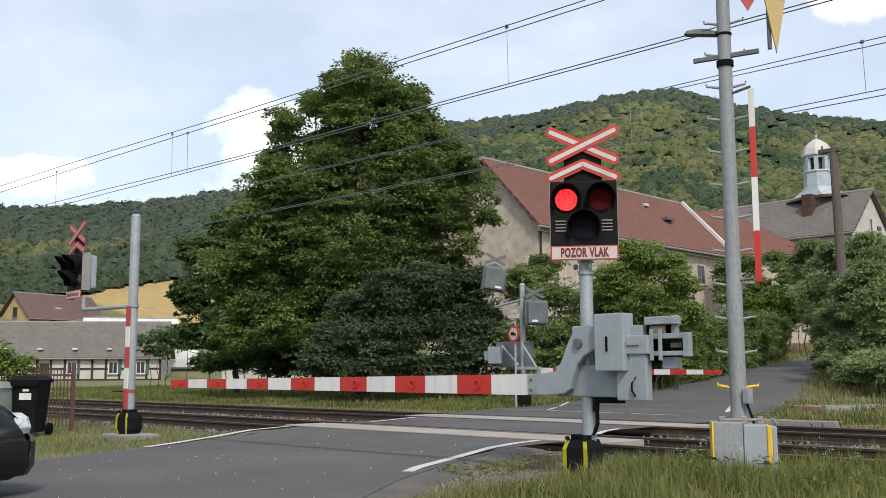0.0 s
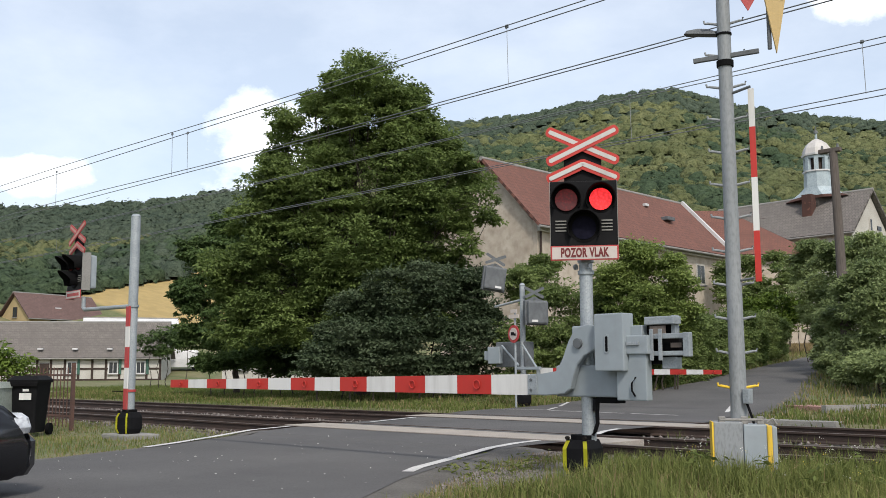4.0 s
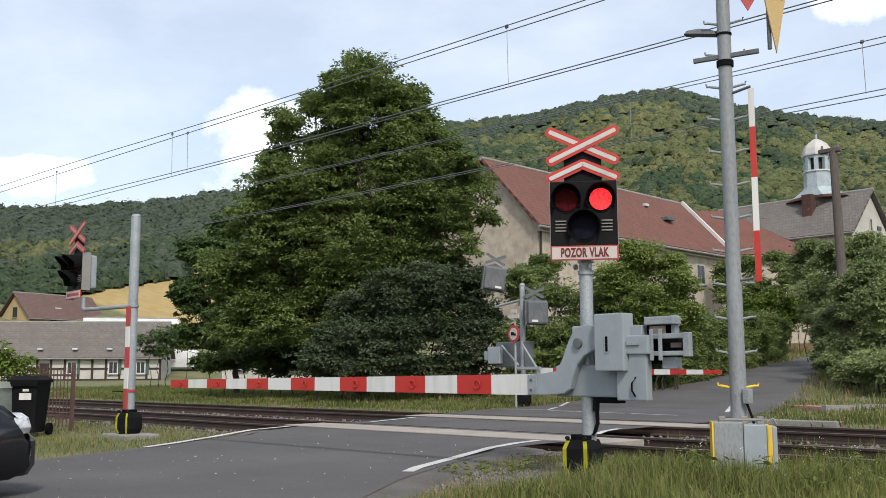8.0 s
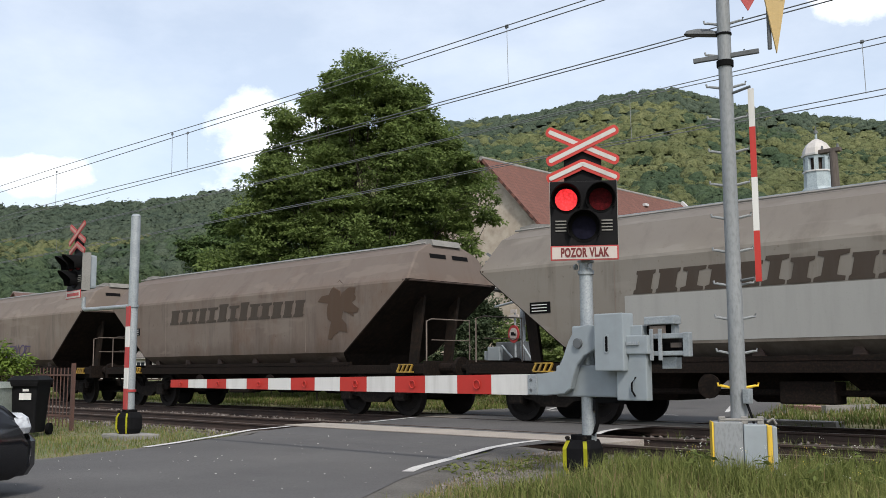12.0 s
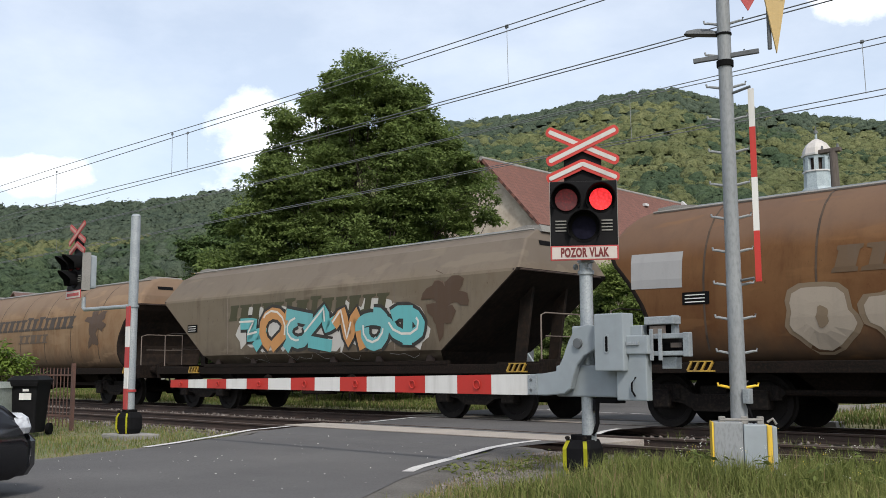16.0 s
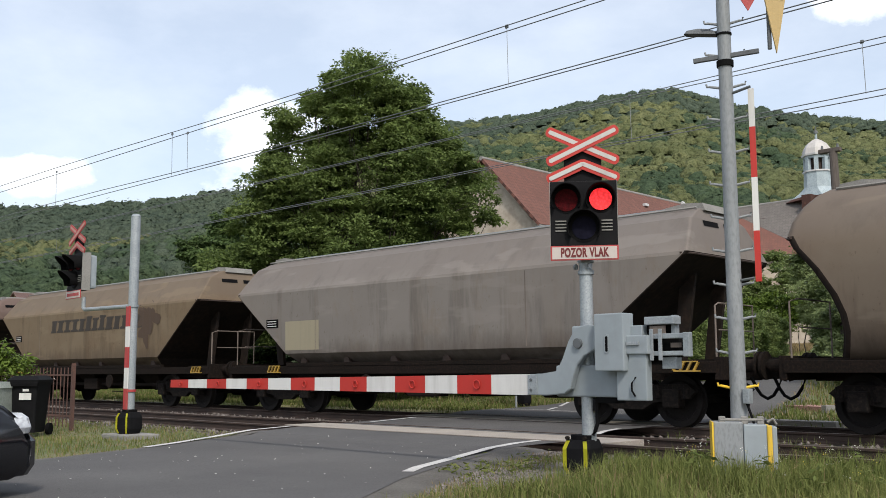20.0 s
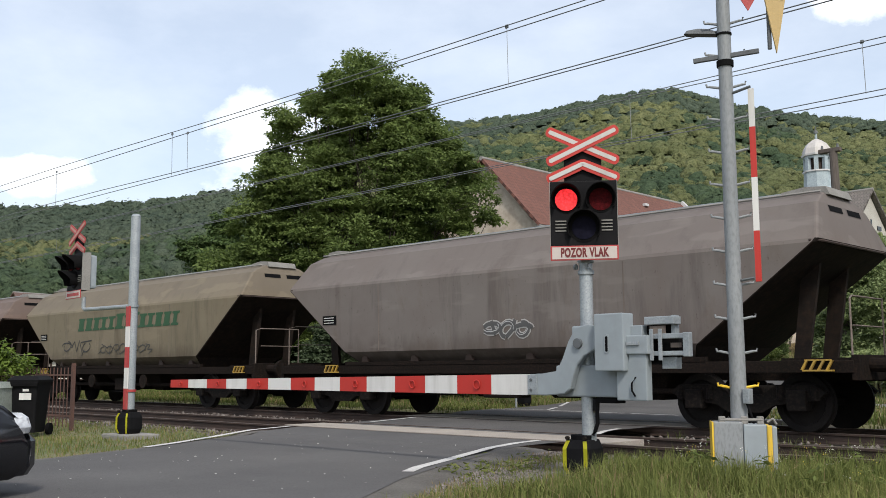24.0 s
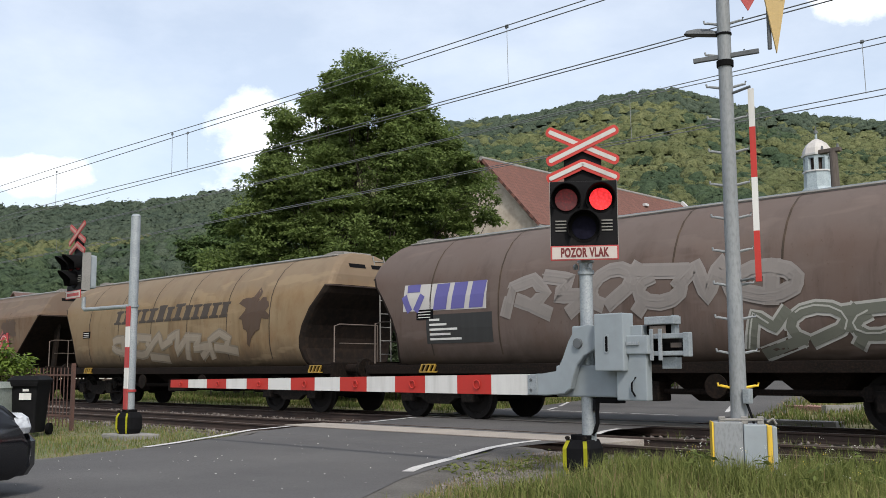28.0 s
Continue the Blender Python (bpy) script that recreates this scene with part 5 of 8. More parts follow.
def build_loco():
    L = thing("electric_locomotive", pose(LOCO_S, TRACK_B, 0), "electric locomotive, red cab, white flank with a dark technical mural", "locomotive")
    M["loco"] = loco_mat()
    M["oxide"] = paint("oxide_red_paint", (.24, .04, .035), amount=.3)
    # mirrored sky and daylight inside the cab are put into the glass colour
    M["screen"] = mat("sky_painted_glass", (.17, .21, .24), (.13, .16, .19), 1, .06, fine=3, bumpy=.02, spec=.8)
    body = part("body", loft(LOCO, .42, seg=5), "loco", L)
    # doors and windows of both cabs
    for x in (-6.85, 6.85):
        q = bmesh.new()
        decal(q, LOCO, [((x - .32, 1.55), (x - .30, 1.55), (x - .30, 3.15), (x - .32, 3.15)), ((x + .34, 1.55), (x + .36, 1.55), (x + .36, 3.15), (x + .34, 3.15))], .006)
        door = part("cab_door", q, "darkgrey", L)
        q = bmesh.new()
        decal(q, LOCO, [((x - .17, 2.45), (x + .19, 2.45), (x + .19, 3.02), (x - .17, 3.02))], .008)
        part("window_frame", q, "matteblack", door)
        q = bmesh.new()
        decal(q, LOCO, [((x - .12, 2.50), (x + .14, 2.50), (x + .14, 2.97), (x - .12, 2.97))], .014)
        M["cab_glass"] = mat("tinted_cab_glass", (.22, .18, .09), (.16, .14, .08), 2, .1, fine=4, bumpy=.02)
        part("window_pane", q, "cab_glass", door)
        for dx in (-.42, .45):
            part("door_rail", tb([(x + dx, -1.54, 1.2), (x + dx, -1.54, 2.55)], .018, 6), "galv", L)
    # windscreens on both ends
    for s in (-1, 1):
        bm = bmesh.new()
        for y0, y1 in ((-1.12, 1.12),):
            pts = [(s * 8.735, y0, 2.48), (s * 8.735, y1, 2.48), (s * 8.26, y1 * .93, 3.24), (s * 8.26, y0 * .93, 3.24)]
            vs = [bm.verts.new(Vector(v) + Vector((s * .012, 0, 0.006))) for v in pts]
            bm.faces.new(vs)
        part("windscreen", bm, "screen", L)
        for y in (-.35, .3):
            part("wiper", tb([(s * 8.77, y, 2.5), (s * 8.56, y + .22, 2.86), (s * 8.44, y + .1, 3.02)], .014, 5), "matteblack", L)
        # side glass wrapping round to the screen at the rear cab
        part("lamp_panel", bx(s * 8.80 - .02, s * 8.80 + .04, -1.15, 1.15, 1.62, 1.86, bevel=.02), "darkgrey", L)
        for y in (-.9, .9):
            part("headlight", tb([(s * 8.84, y, 1.74), (s * 8.87, y, 1.74)], .1, 14), "galv", L)
        buffers_and_hooks(L, s * 9.62, s)
        part("snow_plough", bx(s * 8.75 - .1, s * 8.75 + .1, -1.3, 1.3, .22, .6, bevel=.03), "matteblack", L)
        part("front_rail", tb([(s * 8.98, -1.1, 1.45), (s * 9.02, -1.1, 2.0), (s * 9.02, -.3, 2.0)], .018, 6), "galv", L)
    for k, x in enumerate((7.55, 7.85, 8.15, 8.4)):
        part("grille_slat", bx(8.72, 8.835, -.8, .8, 1.92 + .11 * k, 1.94 + .11 * k), "black", L)
    # the mural's machine drawing: rings, discs and frames
    rng = np.random.default_rng(3)

    def ring(x, z, rx, rz, w, col, lift):
        bm = bmesh.new()
        pts = [(x + rx * math.cos(a), z + rz * math.sin(a)) for a in np.linspace(0, 2 * math.pi, 29)]
        stroke(bm, LOCO, pts, w, lift)
        part("mural_ring", bm, flat_paint(col, .4), L)

    def plate(quads, col, lift, name="mural_shape"):
        part(name, decal(bmesh.new(), LOCO, quads, lift), flat_paint(col, .4), L)

    bm = bmesh.new()
    blob(bm, LOCO, 1.0, 2.2, .30, .34, rng, .008, 6, .04)
    part("mural_disc", blob(bmesh.new(), LOCO, 2.55, 2.22, .26, .30, rng, .008, 6, .04), flat_paint((.04, .07, .18), .4), L)
    part("mural_disc", bm, flat_paint((.04, .07, .18), .4), L)
    for x, rx, rz, w, c in ((.95, .48, .48, .05, (.42, .46, .52)), (.95, .36, .38, .03, (.16, .26, .55)), (1.55, .22, .44, .04, (.10, .18, .50)), (1.65, .16, .33, .035, (.20, .36, .62)),
                            (1.85, .10, .22, .03, (.25, .42, .66)), (2.55, .34, .36, .035, (.15, .22, .30)), (3.2, .10, .22, .03, (.25, .42, .66)), (3.4, .18, .36, .035, (.18, .34, .62)), (3.55, .24, .50, .04, (.08, .14, .48))):
        ring(x, 2.22, rx, rz, w, c, .012)
    for x, z, a, b, c in ((-1.5, 2.45, .6, .22, (.05, .06, .16)), (-.6, 2.1, .7, .25, (.10, .12, .22)), (-1.6, 1.95, .3, .35, (.09, .10, .12)), (-1.15, 1.95, .22, .3, (.13, .14, .16))):
        plate([((x, z), (x + a, z), (x + a, z + b), (x, z + b))], c, .009)
        stroke_pts = [(x, z), (x + a, z), (x + a, z + b), (x, z + b), (x, z)]
        part("mural_line", stroke(bmesh.new(), LOCO, stroke_pts, .02, .013), flat_paint((.35, .38, .45), .4), L)
    # white vehicle-like frame drawing
    for x in (4.1, 4.95):
        plate([((x, 2.22), (x + .75, 2.22), (x + .62, 2.46), (x + .13, 2.46))], (.13, .16, .28), .009)
        part("mural_line", stroke(bmesh.new(), LOCO, [(x, 2.22), (x + .75, 2.22), (x + .62, 2.46), (x + .13, 2.46), (x, 2.22)], .035, .013), flat_paint((.62, .63, .66), .4), L)
    plate([((4.0, 2.1), (5.8, 2.1), (5.85, 2.2), (3.95, 2.2))], (.60, .61, .64), .010)
    for x in (4.2, 4.75, 5.2, 5.55):
        plate([((x, 1.82), (x + .12, 1.82), (x + .16, 2.1), (x - .02, 2.1))], (.5, .51, .54), .010)
    # fine machine detail between the large shapes
    greys = ((.16, .17, .19), (.10, .12, .17), (.26, .28, .32), (.055, .06, .07), (.12, .16, .30))
    for k in range(58):
        x, z = rng.uniform(-2.0, 6.0), rng.uniform(1.84, 2.78)
        a, b = rng.uniform(.08, .5), rng.uniform(.03, .16)
        if k % 3:
            plate([((x, z), (x + a, z), (x + a * .94, z + b), (x + a * .05, z + b))], greys[k % 5], .0065 + .00002 * k)
        else:
            part("mural_line", stroke(bmesh.new(), LOCO, [(x, z), (x + a, z), (x + a, z + b + .12), (x + a * .3, z + b + .12)], .018, .0066 + .00002 * k), flat_paint(greys[(k // 3) % 3], .4), L)
    part("mural_disc", blob(bmesh.new(), LOCO, 2.55, 2.22, .16, .62, rng, .0076, 6, .06), flat_paint((.05, .09, .20), .4), L)
    for x, z, r in ((3.95, 2.0, .3), (5.95, 2.0, .34)):
        part("mural_line", stroke(bmesh.new(), LOCO, [(x + r * math.cos(a), z + r * math.sin(a)) for a in np.linspace(-.6, 2.6, 12)], .07, .0125), flat_paint((.40, .39, .37), .4), L)
    # the sky picture and the drawn lorry on the cab's side
    plate([((7.22, 2.2), (7.78, 2.15), (7.95, 2.95), (7.5, 3.02))], (.17, .105, .055), .008)
    plate([((7.3, 2.62), (7.8, 2.6), (7.9, 2.92), (7.5, 2.95))], (.26, .19, .12), .0095)
    plate([((7.9, 2.42), (8.4, 2.35), (8.35, 2.75), (8.0, 2.85))], (.045, .05, .08), .010)
    for pts, w in (([(7.0, 1.95), (7.6, 1.95), (8.05, 1.72), (8.45, 1.62)], .05), ([(7.2, 2.1), (7.75, 2.1), (8.2, 1.92)], .035), ([(8.2, 1.5), (8.3, 2.2)], .05), ([(7.0, 1.95), (7.2, 2.1)], .03), ([(7.55, 1.95), (7.75, 1.62), (8.1, 1.55)], .04)):
        part("mural_line", stroke(bmesh.new(), LOCO, pts, w, .0125), flat_paint((.42, .43, .45), .4), L)
    # the operator's name as plain bars: two thin red ones, five heavy dark ones
    for x0, x1 in ((-5.75, -5.34), (-5.2, -4.84)):
        part("painted_bar", stroke(bmesh.new(), LOCO, [(x0, 2.12), (x1, 2.12), (x1, 2.72), (x0, 2.72), (x0, 2.12)], .06, .008), flat_paint((.42, .03, .06), .4), L)
    ring(-4.36, 2.42, .24, .29, .105, (.025, .025, .03), .010)
    for x0, x1, z0, z1 in ((-3.98, -3.62, 2.13, 2.5), (-3.48, -3.28, 2.13, 2.5), (-3.18, -2.82, 1.98, 2.5), (-2.70, -2.34, 2.13, 2.5)):
        part("painted_bar", glyph(LOCO, x0, x1, z0, z1, 0, (1,) * 9, .012), flat_paint((.025, .025, .03), .4), L)
    plate([((-5.3, 1.62), (-4.55, 1.62), (-4.55, 1.68), (-5.3, 1.68))], (.12, .12, .12), .008, "painted_bar")
    plate([((-4.35, 1.60), (-3.85, 1.60), (-3.82, 1.74), (-4.32, 1.74))], (.62, .44, .06), .008, "painted_bar")
    plate([((-3.8, 1.60), (-3.25, 1.60), (-3.22, 1.74), (-3.77, 1.74))], (.10, .10, .10), .008, "painted_bar")
    for x, w in ((-4.3, .7), (-2.2, .5), (-1.3, 1.4), (.4, .45), (2.2, .5), (3.1, 1.2)):
        plate([((x, 1.19), (x + w, 1.19), (x + w, 1.27), (x, 1.27))], (.55, .55, .55), .008, "painted_bar")
    for x in (-2.6, -2.3, 1.2, 1.55, 8.0):
        part("skirt_port", disc(bmesh.new(), .085, -1.505, -1.48, x, 1.23, 14), "galv" if x in (-2.6, 1.55, 8.0) else "matteblack", L)
    # roof gear
    for x0, x1 in ((-6.0, -4.6), (-4.4, 0.0), (0.1, 4.3), (4.4, 5.5)):
        q = bmesh.new()
        decal(q, LOCO, [((x0, 3.15), (x1, 3.15), (x1, 3.19), (x0, 3.19))], .01)
        part("roof_joint", q, "matteblack", L)
    part("roof_box", bx(-3.8, 2.2, -.55, .55, 3.64, 3.82, bevel=.05), "darkgrey", L)
    for k in range(9):
        x = -5.6 + 1.25 * k
        part("insulator", tb([(x, -.35, 3.66), (x, -.35, 3.80)], .05, 10), "oxide", L)
    part("bus_bar", tb([(-5.7, -.35, 3.82), (4.6, -.35, 3.82)], .022, 7), "greycon", L)
    for x0, x1, y, z in ((-6.3, -3.6, -.75, 3.86), (-6.3, -3.6, .75, 3.86), (-3.2, 2.6, -.62, 3.92), (3.4, 6.6, -.75, 3.98), (3.4, 6.6, .75, 3.98)):
        part("roof_rail", tb([(x0, y, z), (x1, y, z)], .022, 6), "greycon", L)
        for k in range(4):
            x = x0 + (x1 - x0) * (k + .5) / 4
            part("rail_foot", bx(x - .06, x + .06, y - .05, y + .05, 3.5, z, bevel=.01), "oxide" if k % 2 else "darkgrey", L)
    for x, w, h in ((-2.9, .5, .26), (-1.7, .7, .20), (-.4, .45, .30), (.8, .8, .22), (2.0, .4, .28), (3.0, .3, .34)):
        part("roof_equipment", bx(x - w / 2, x + w / 2, -.5, .35, 3.80, 3.82 + h, bevel=.03), "oxide" if w < .48 else "darkgrey", L)
    for x in (4.6, 5.8):
        part("pantograph_base", bx(x - .35, x + .35, -.6, .6, 3.62, 3.80, bevel=.04), "oxide", L)
    for x0, x1 in ((-3.3, -2.1), (-1.3, 1.2), (2.3, 3.4)):
        part("roof_cable", tb([(x0, -.55, 3.9), ((x0 + x1) / 2, -.6, 4.05), (x1, -.55, 3.88)], .02, 6), "greycon", L)
    for x in (-5.4, 5.2):
        fr = bmesh.new()
        for y in (-.55, .55):
            tube(fr, [(x - 1.0, y, 3.78), (x + 1.0, y, 3.78)], .035, 8)
        for q in (-.9, 0, .9):
            tube(fr, [(x + q, -.6, 3.78), (x + q, .6, 3.78)], .03, 8)
        pan = part("pantograph", fr, "oxide", L)
        up = x > 0
        if up:
            knee, head = Vector((x + 1.25, 0, 4.55)), Vector((x - .3, 0, 5.33))
            part("lower_arm", tb([(x - .6, 0, 3.8), tuple(knee)], .05, 8), "oxide", pan)
        else:
            knee, head = Vector((x + 1.0, 0, 3.95)), Vector((x - .9, 0, 4.02))
            part("lower_arm", tb([(x - .8, 0, 3.82), tuple(knee)], .05, 8), "oxide", pan)
        for y in (-.45, .45):
            part("upper_arm", tb([tuple(knee + Vector((0, y * .3, 0))), tuple(head + Vector((0, y, 0)))], .024, 7), "galv", pan)
        for dx in (-.2, .2):
            hd = [(head.x + dx, -.95, head.z - .2), (head.x + dx, -.75, head.z), (head.x + dx, .75, head.z), (head.x + dx, .95, head.z - .2)]
            part("contact_strip", tb(hd, .022, 7), "wire", pan)
    # running gear
    big = wheel_mesh(.62)
    for x in (-4.75, 4.75):
        bog = part("bogie", bx(-1.9, 1.9, -1.0, 1.0, .62, .9, bevel=.05), "bogie", L, at=pose(x, 0, 0))
        for s in (-1, 1):
            bm = bmesh.new()
            prism(bm, [(-2.35, .95), (-2.3, .7), (-1.85, .45), (-1.2, .45), (-.9, .7), (.9, .7), (1.2, .45), (1.85, .45), (2.3, .7), (2.35, .95)], s * 1.12 - .08, s * 1.12 + .08)
            part("side_frame", bm, "bogie", bog)
            part("damper", tb([(-.7, s * 1.24, .75), (.9, s * 1.24, .62)], .05, 10), "bogie", bog)
        for q in (-1.5, 1.5):
            ax = part("wheelset", tb([(0, -.7, 0), (0, .7, 0)], .1, 12), "bogie", bog, at=pose(q, 0, .62))
            for s in (-1, 1):
                share("wheel", big, ax, pose(0, s * .79, 0, 0, 0, 0 if s < 0 else 180))
            LOCO_WHEELS.append((ax, q, .62))
    part("transformer", bx(-2.0, 2.0, -1.3, 1.3, .3, .92, bevel=.06), "bogie", L)
    for x in (-1.3, .2, 1.3):
        part("equipment_box", bx(x - .45, x + .45, -1.42, -1.28, .42, .9, bevel=.03), "bogie", L)
    TRAIN.append((L, LOCO_S))


build_loco()
build_wagons()
# ---- the level crossing ----
LAMP_RIGS = []
M["palestripe"] = paint("faded_pale_stripe", (.40, .22, .18), amount=.4)
M["signwhite"] = paint("dulled_sign_white", (.46, .41, .38), (.30, .24, .2), amount=.35)


def text_mesh(body, size, name):
    cu = bpy.data.curves.new(name, "FONT")
    cu.body, cu.size, cu.align_x, cu.align_y, cu.extrude, cu.offset = body, size, "CENTER", "CENTER", 0.002, 0.006
    cu.space_character, cu.space_word = 1.1, 1.25
    ob = bpy.data.objects.new(name, cu)
    scene.collection.objects.link(ob)
    bpy.context.view_layer.update()
    me = bpy.data.meshes.new_from_object(ob.evaluated_get(bpy.context.evaluated_depsgraph_get()))
    bpy.data.objects.remove(ob)
    me.transform(Matrix.Rotation(radians(90), 4, "X"))
    return me


def slat(bm, x0, z0, x1, z1, w, y0, y1):
    """A bar with rounded ends between two points of the x-z plane."""
    d = Vector((x1 - x0, z1 - z0)).normalized()
    n = Vector((-d.y, d.x))
    pts = []
    for k in range(7):
        a = math.pi * k / 6
        o = n * math.cos(a) * w / 2 + d * math.sin(a) * w * .35
        pts.append((x1 + o.x, z1 + o.y))
    for k in range(7):
        a = math.pi * k / 6
        o = -n * math.cos(a) * w / 2 - d * math.sin(a) * w * .35
        pts.append((x0 + o.x, z0 + o.y))
    return prism(bm, pts, y0, y1)


def cross_boards(parent, z, red, white, s=1.0):
    """St Andrew's cross and the chevron under it, red rims and white cores."""
    for i, (x0, z0, x1, z1) in enumerate(((-.33, .155, .33, -.155), (-.33, -.155, .33, .155))):
        y = -.03 - .012 * i
        b = part("cross_board", slat(bmesh.new(), x0 * s, z + z0 * s, x1 * s, z + z1 * s, .105 * s, y, y + .01), red, parent)
        part("white_core", slat(bmesh.new(), x0 * .98 * s, z + z0 * .98 * s, x1 * .98 * s, z + z1 * .98 * s, .043 * s, y - .003, y), white, b)
    zz = z - .19 * s
    for sx in (-1, 1):
        b = part("chevron_board", slat(bmesh.new(), 0, zz, sx * .33 * s, zz - .145 * s, .105 * s, -.034 - .003 * sx, -.02), red, parent)
        part("white_core", slat(bmesh.new(), sx * .005 * s, zz, sx * .325 * s, zz - .143 * s, .043 * s, -.041, -.034 - .003 * sx), white, b)


def hood(r, depth, cx, cz):
    """A round hood, cut away below, that shades a lens."""
    bm = bmesh.new()
    n = 20
    a, b, c, d = [], [], [], []
    for k in range(n + 1):
        t = radians(-35 + 250 * k / n)
        cut = depth * (.45 + .55 * max(0.0, math.sin(t)))
        for lst, rr, y in ((a, r, 0), (b, r, -cut), (c, r + .008, 0), (d, r + .008, -cut)):
            lst.append(bm.verts.new((cx + rr * math.cos(t), -.05 + y, cz + rr * math.sin(t))))
    for k in range(n):
        bm.faces.new((a[k], a[k + 1], b[k + 1], b[k]))
        bm.faces.new((c[k + 1], c[k], d[k], d[k + 1]))
        bm.faces.new((b[k], b[k + 1], d[k + 1], d[k]))
    return bm


def light_head(parent, m, board_label, lit=True, with_text=True, red="red", white="white"):
    """The warning light: black board, two red lamps, a dark third lens, louvres, sign and cross."""
    w = .334
    head = part("signal_head", bx(-w, w, -.05, .10, -.334, .334, bevel=.012), "black", parent, at=m)
    if board_label:
        head["label"] = board_label
    part("back_cover", bx(-.29, .29, .10, .24, -.30, .30, bevel=.04), "greypaint", head)
    part("rim", bx(-w - .006, -w, -.054, .10, -.336, .336), "greycon", head)
    part("rim", bx(w, w + .006, -.054, .10, -.336, .336), "greycon", head)
    for i, (x, z, r) in enumerate(((-.172, .14, .115), (.172, .14, .115), (0, -.145, .13))):
        part("lamp_hood", hood(r + .028, .17 if lit else .30, x, z), "matteblack", head)
        part("lens_ring", disc(bmesh.new(), r + .02, -.056, -.048, x, z, 28), "matteblack", head)
        if i < 2:
            part("red_lens", disc(bmesh.new(), r, -.062, -.05, x, z, 28), "lens", head, "dark red lens")
            if lit:
                g = part("lit_lamp", disc(bmesh.new(), r - .003, -.006, .006, 0, 0, 28), "glow", head, "glowing red lamp", at=pose(x, -.02, z))
                LAMP_RIGS.append((g, x, -.03, -.066, z, *((.70, .22) if i == 0 else (.17, .80))))
                g = part("fading_lamp", disc(bmesh.new(), r - .003, -.006, .006, 0, 0, 28), "glow_low", head, "dimly glowing red lamp", at=pose(x, -.02, z))
                LAMP_RIGS.append((g, x, -.03, -.066, z, *((.22, .34) if i == 0 else (.02, .17))))
        else:
            part("clear_lens", disc(bmesh.new(), r - .01, -.062, -.05, x, z, 28), "whitelens", head, "dark unlit lens")
    for sx in (-1, 1):
        for k in range(4):
            z = -.075 - .033 * k
            part("louvre", bx(sx * .23 - .055, sx * .23 + .055, -.06, -.048, z - .006, z + .006), "greycon", head)
    sign = part("warning_sign", bx(-w - .004, w + .004, -.068, -.056, -.475, -.328, bevel=.004), "fadedred", head, "white sign with red rim and red letters")
    part("sign_face", bx(-w + .012, w - .012, -.0715, -.067, -.462, -.341), "signwhite", sign)
    if with_text:
        me = text_mesh("POZOR VLAK", .125, "letters")
        me.materials.append(M["signred"])
        t = share("sign_letters", me, sign, pose(0, -.074, -.402))
        t.scale = (.57, 1, 0.98)
    else:
        part("sign_bar", bx(-.27, .27, -.074, -.0715, -.43, -.375), "fadedred", sign)
    part("cross_bracket", bx(-.19, .19, .0, .03, .33, .66, bevel=.01), "black", head)
    cross_boards(head, .70, red, white)
    return head


def stripes(parent, x0, x1, y, z0, z1, n, h0, h1, th, first="white"):
    """A striped boom of hollow segments from x0 to x1, tapering."""
    for k in range(n):
        a, b = x0 + (x1 - x0) * k / n, x0 + (x1 - x0) * (k + 1) / n
        za, zb = z0 + (z1 - z0) * k / n, z0 + (z1 - z0) * (k + 1) / n
        ha, hb = h0 + (h1 - h0) * k / n, h0 + (h1 - h0) * (k + 1) / n
        is_white = (k % 2 == 0) == (first == "white")
        bm = bmesh.new()
        prism(bm, [(a, za - ha / 2), (b, zb - hb / 2), (b, zb + hb / 2), (a, za + ha / 2)], y - th / 2, y + th / 2)
        seg = part("boom_stripe", bm, "white" if is_white else "red", parent, "white stripe" if is_white else "red stripe")
        if not is_white and h0 > .12:
            ring = bmesh.new()
            c = ((a + b) / 2 + .05, (za + zb) / 2)
            r = ha * .22
            tube(ring, [(c[0] + r * math.cos(t), y - th / 2 - .012, c[1] + r * math.sin(t)) for t in np.linspace(0, 2 * math.pi, 17)], .007, 6, caps=False)
            part("boom_lamp", ring, "red", seg)


def base_cover(parent, m, label="black base cover with yellow reflective bars"):
    """The dark cover round the post's foot, with two reflective bars."""
    bm = loft([(0.0, .12, .125), (.09, .155, .15), (.27, .155, .15), (.355, .13, .12)], .03, seg=2)
    c = part("base_cover", bm, "black", parent, label, at=m)
    for x in (-.118, .118):
        b = bmesh.new()
        prof = [(.02, -.128), (.09, -.154), (.27, -.154), (.345, -.124)]
        vs = [[b.verts.new((x * (1 if .05 < z < .3 else .8) + dx, y - .004, z)) for dx in (-.022, .022)] for z, y in prof]
        for p, q in zip(vs, vs[1:]):
            b.faces.new((p[0], p[1], q[1], q[0]))
        bmesh.ops.solidify(b, geom=b.faces[:], thickness=-.006)
        part("reflector_bar", b, "lime", c, "yellow reflective bar")
    part("flange", tb([(0, 0, .35), (0, 0, .40)], .12, 16), "matteblack", c)
    for x in (-.1, .1):
        part("bolt", tb([(x, -.11, .372), (x, -.15, .372)], .018, 8), "bogie", c)
    return c


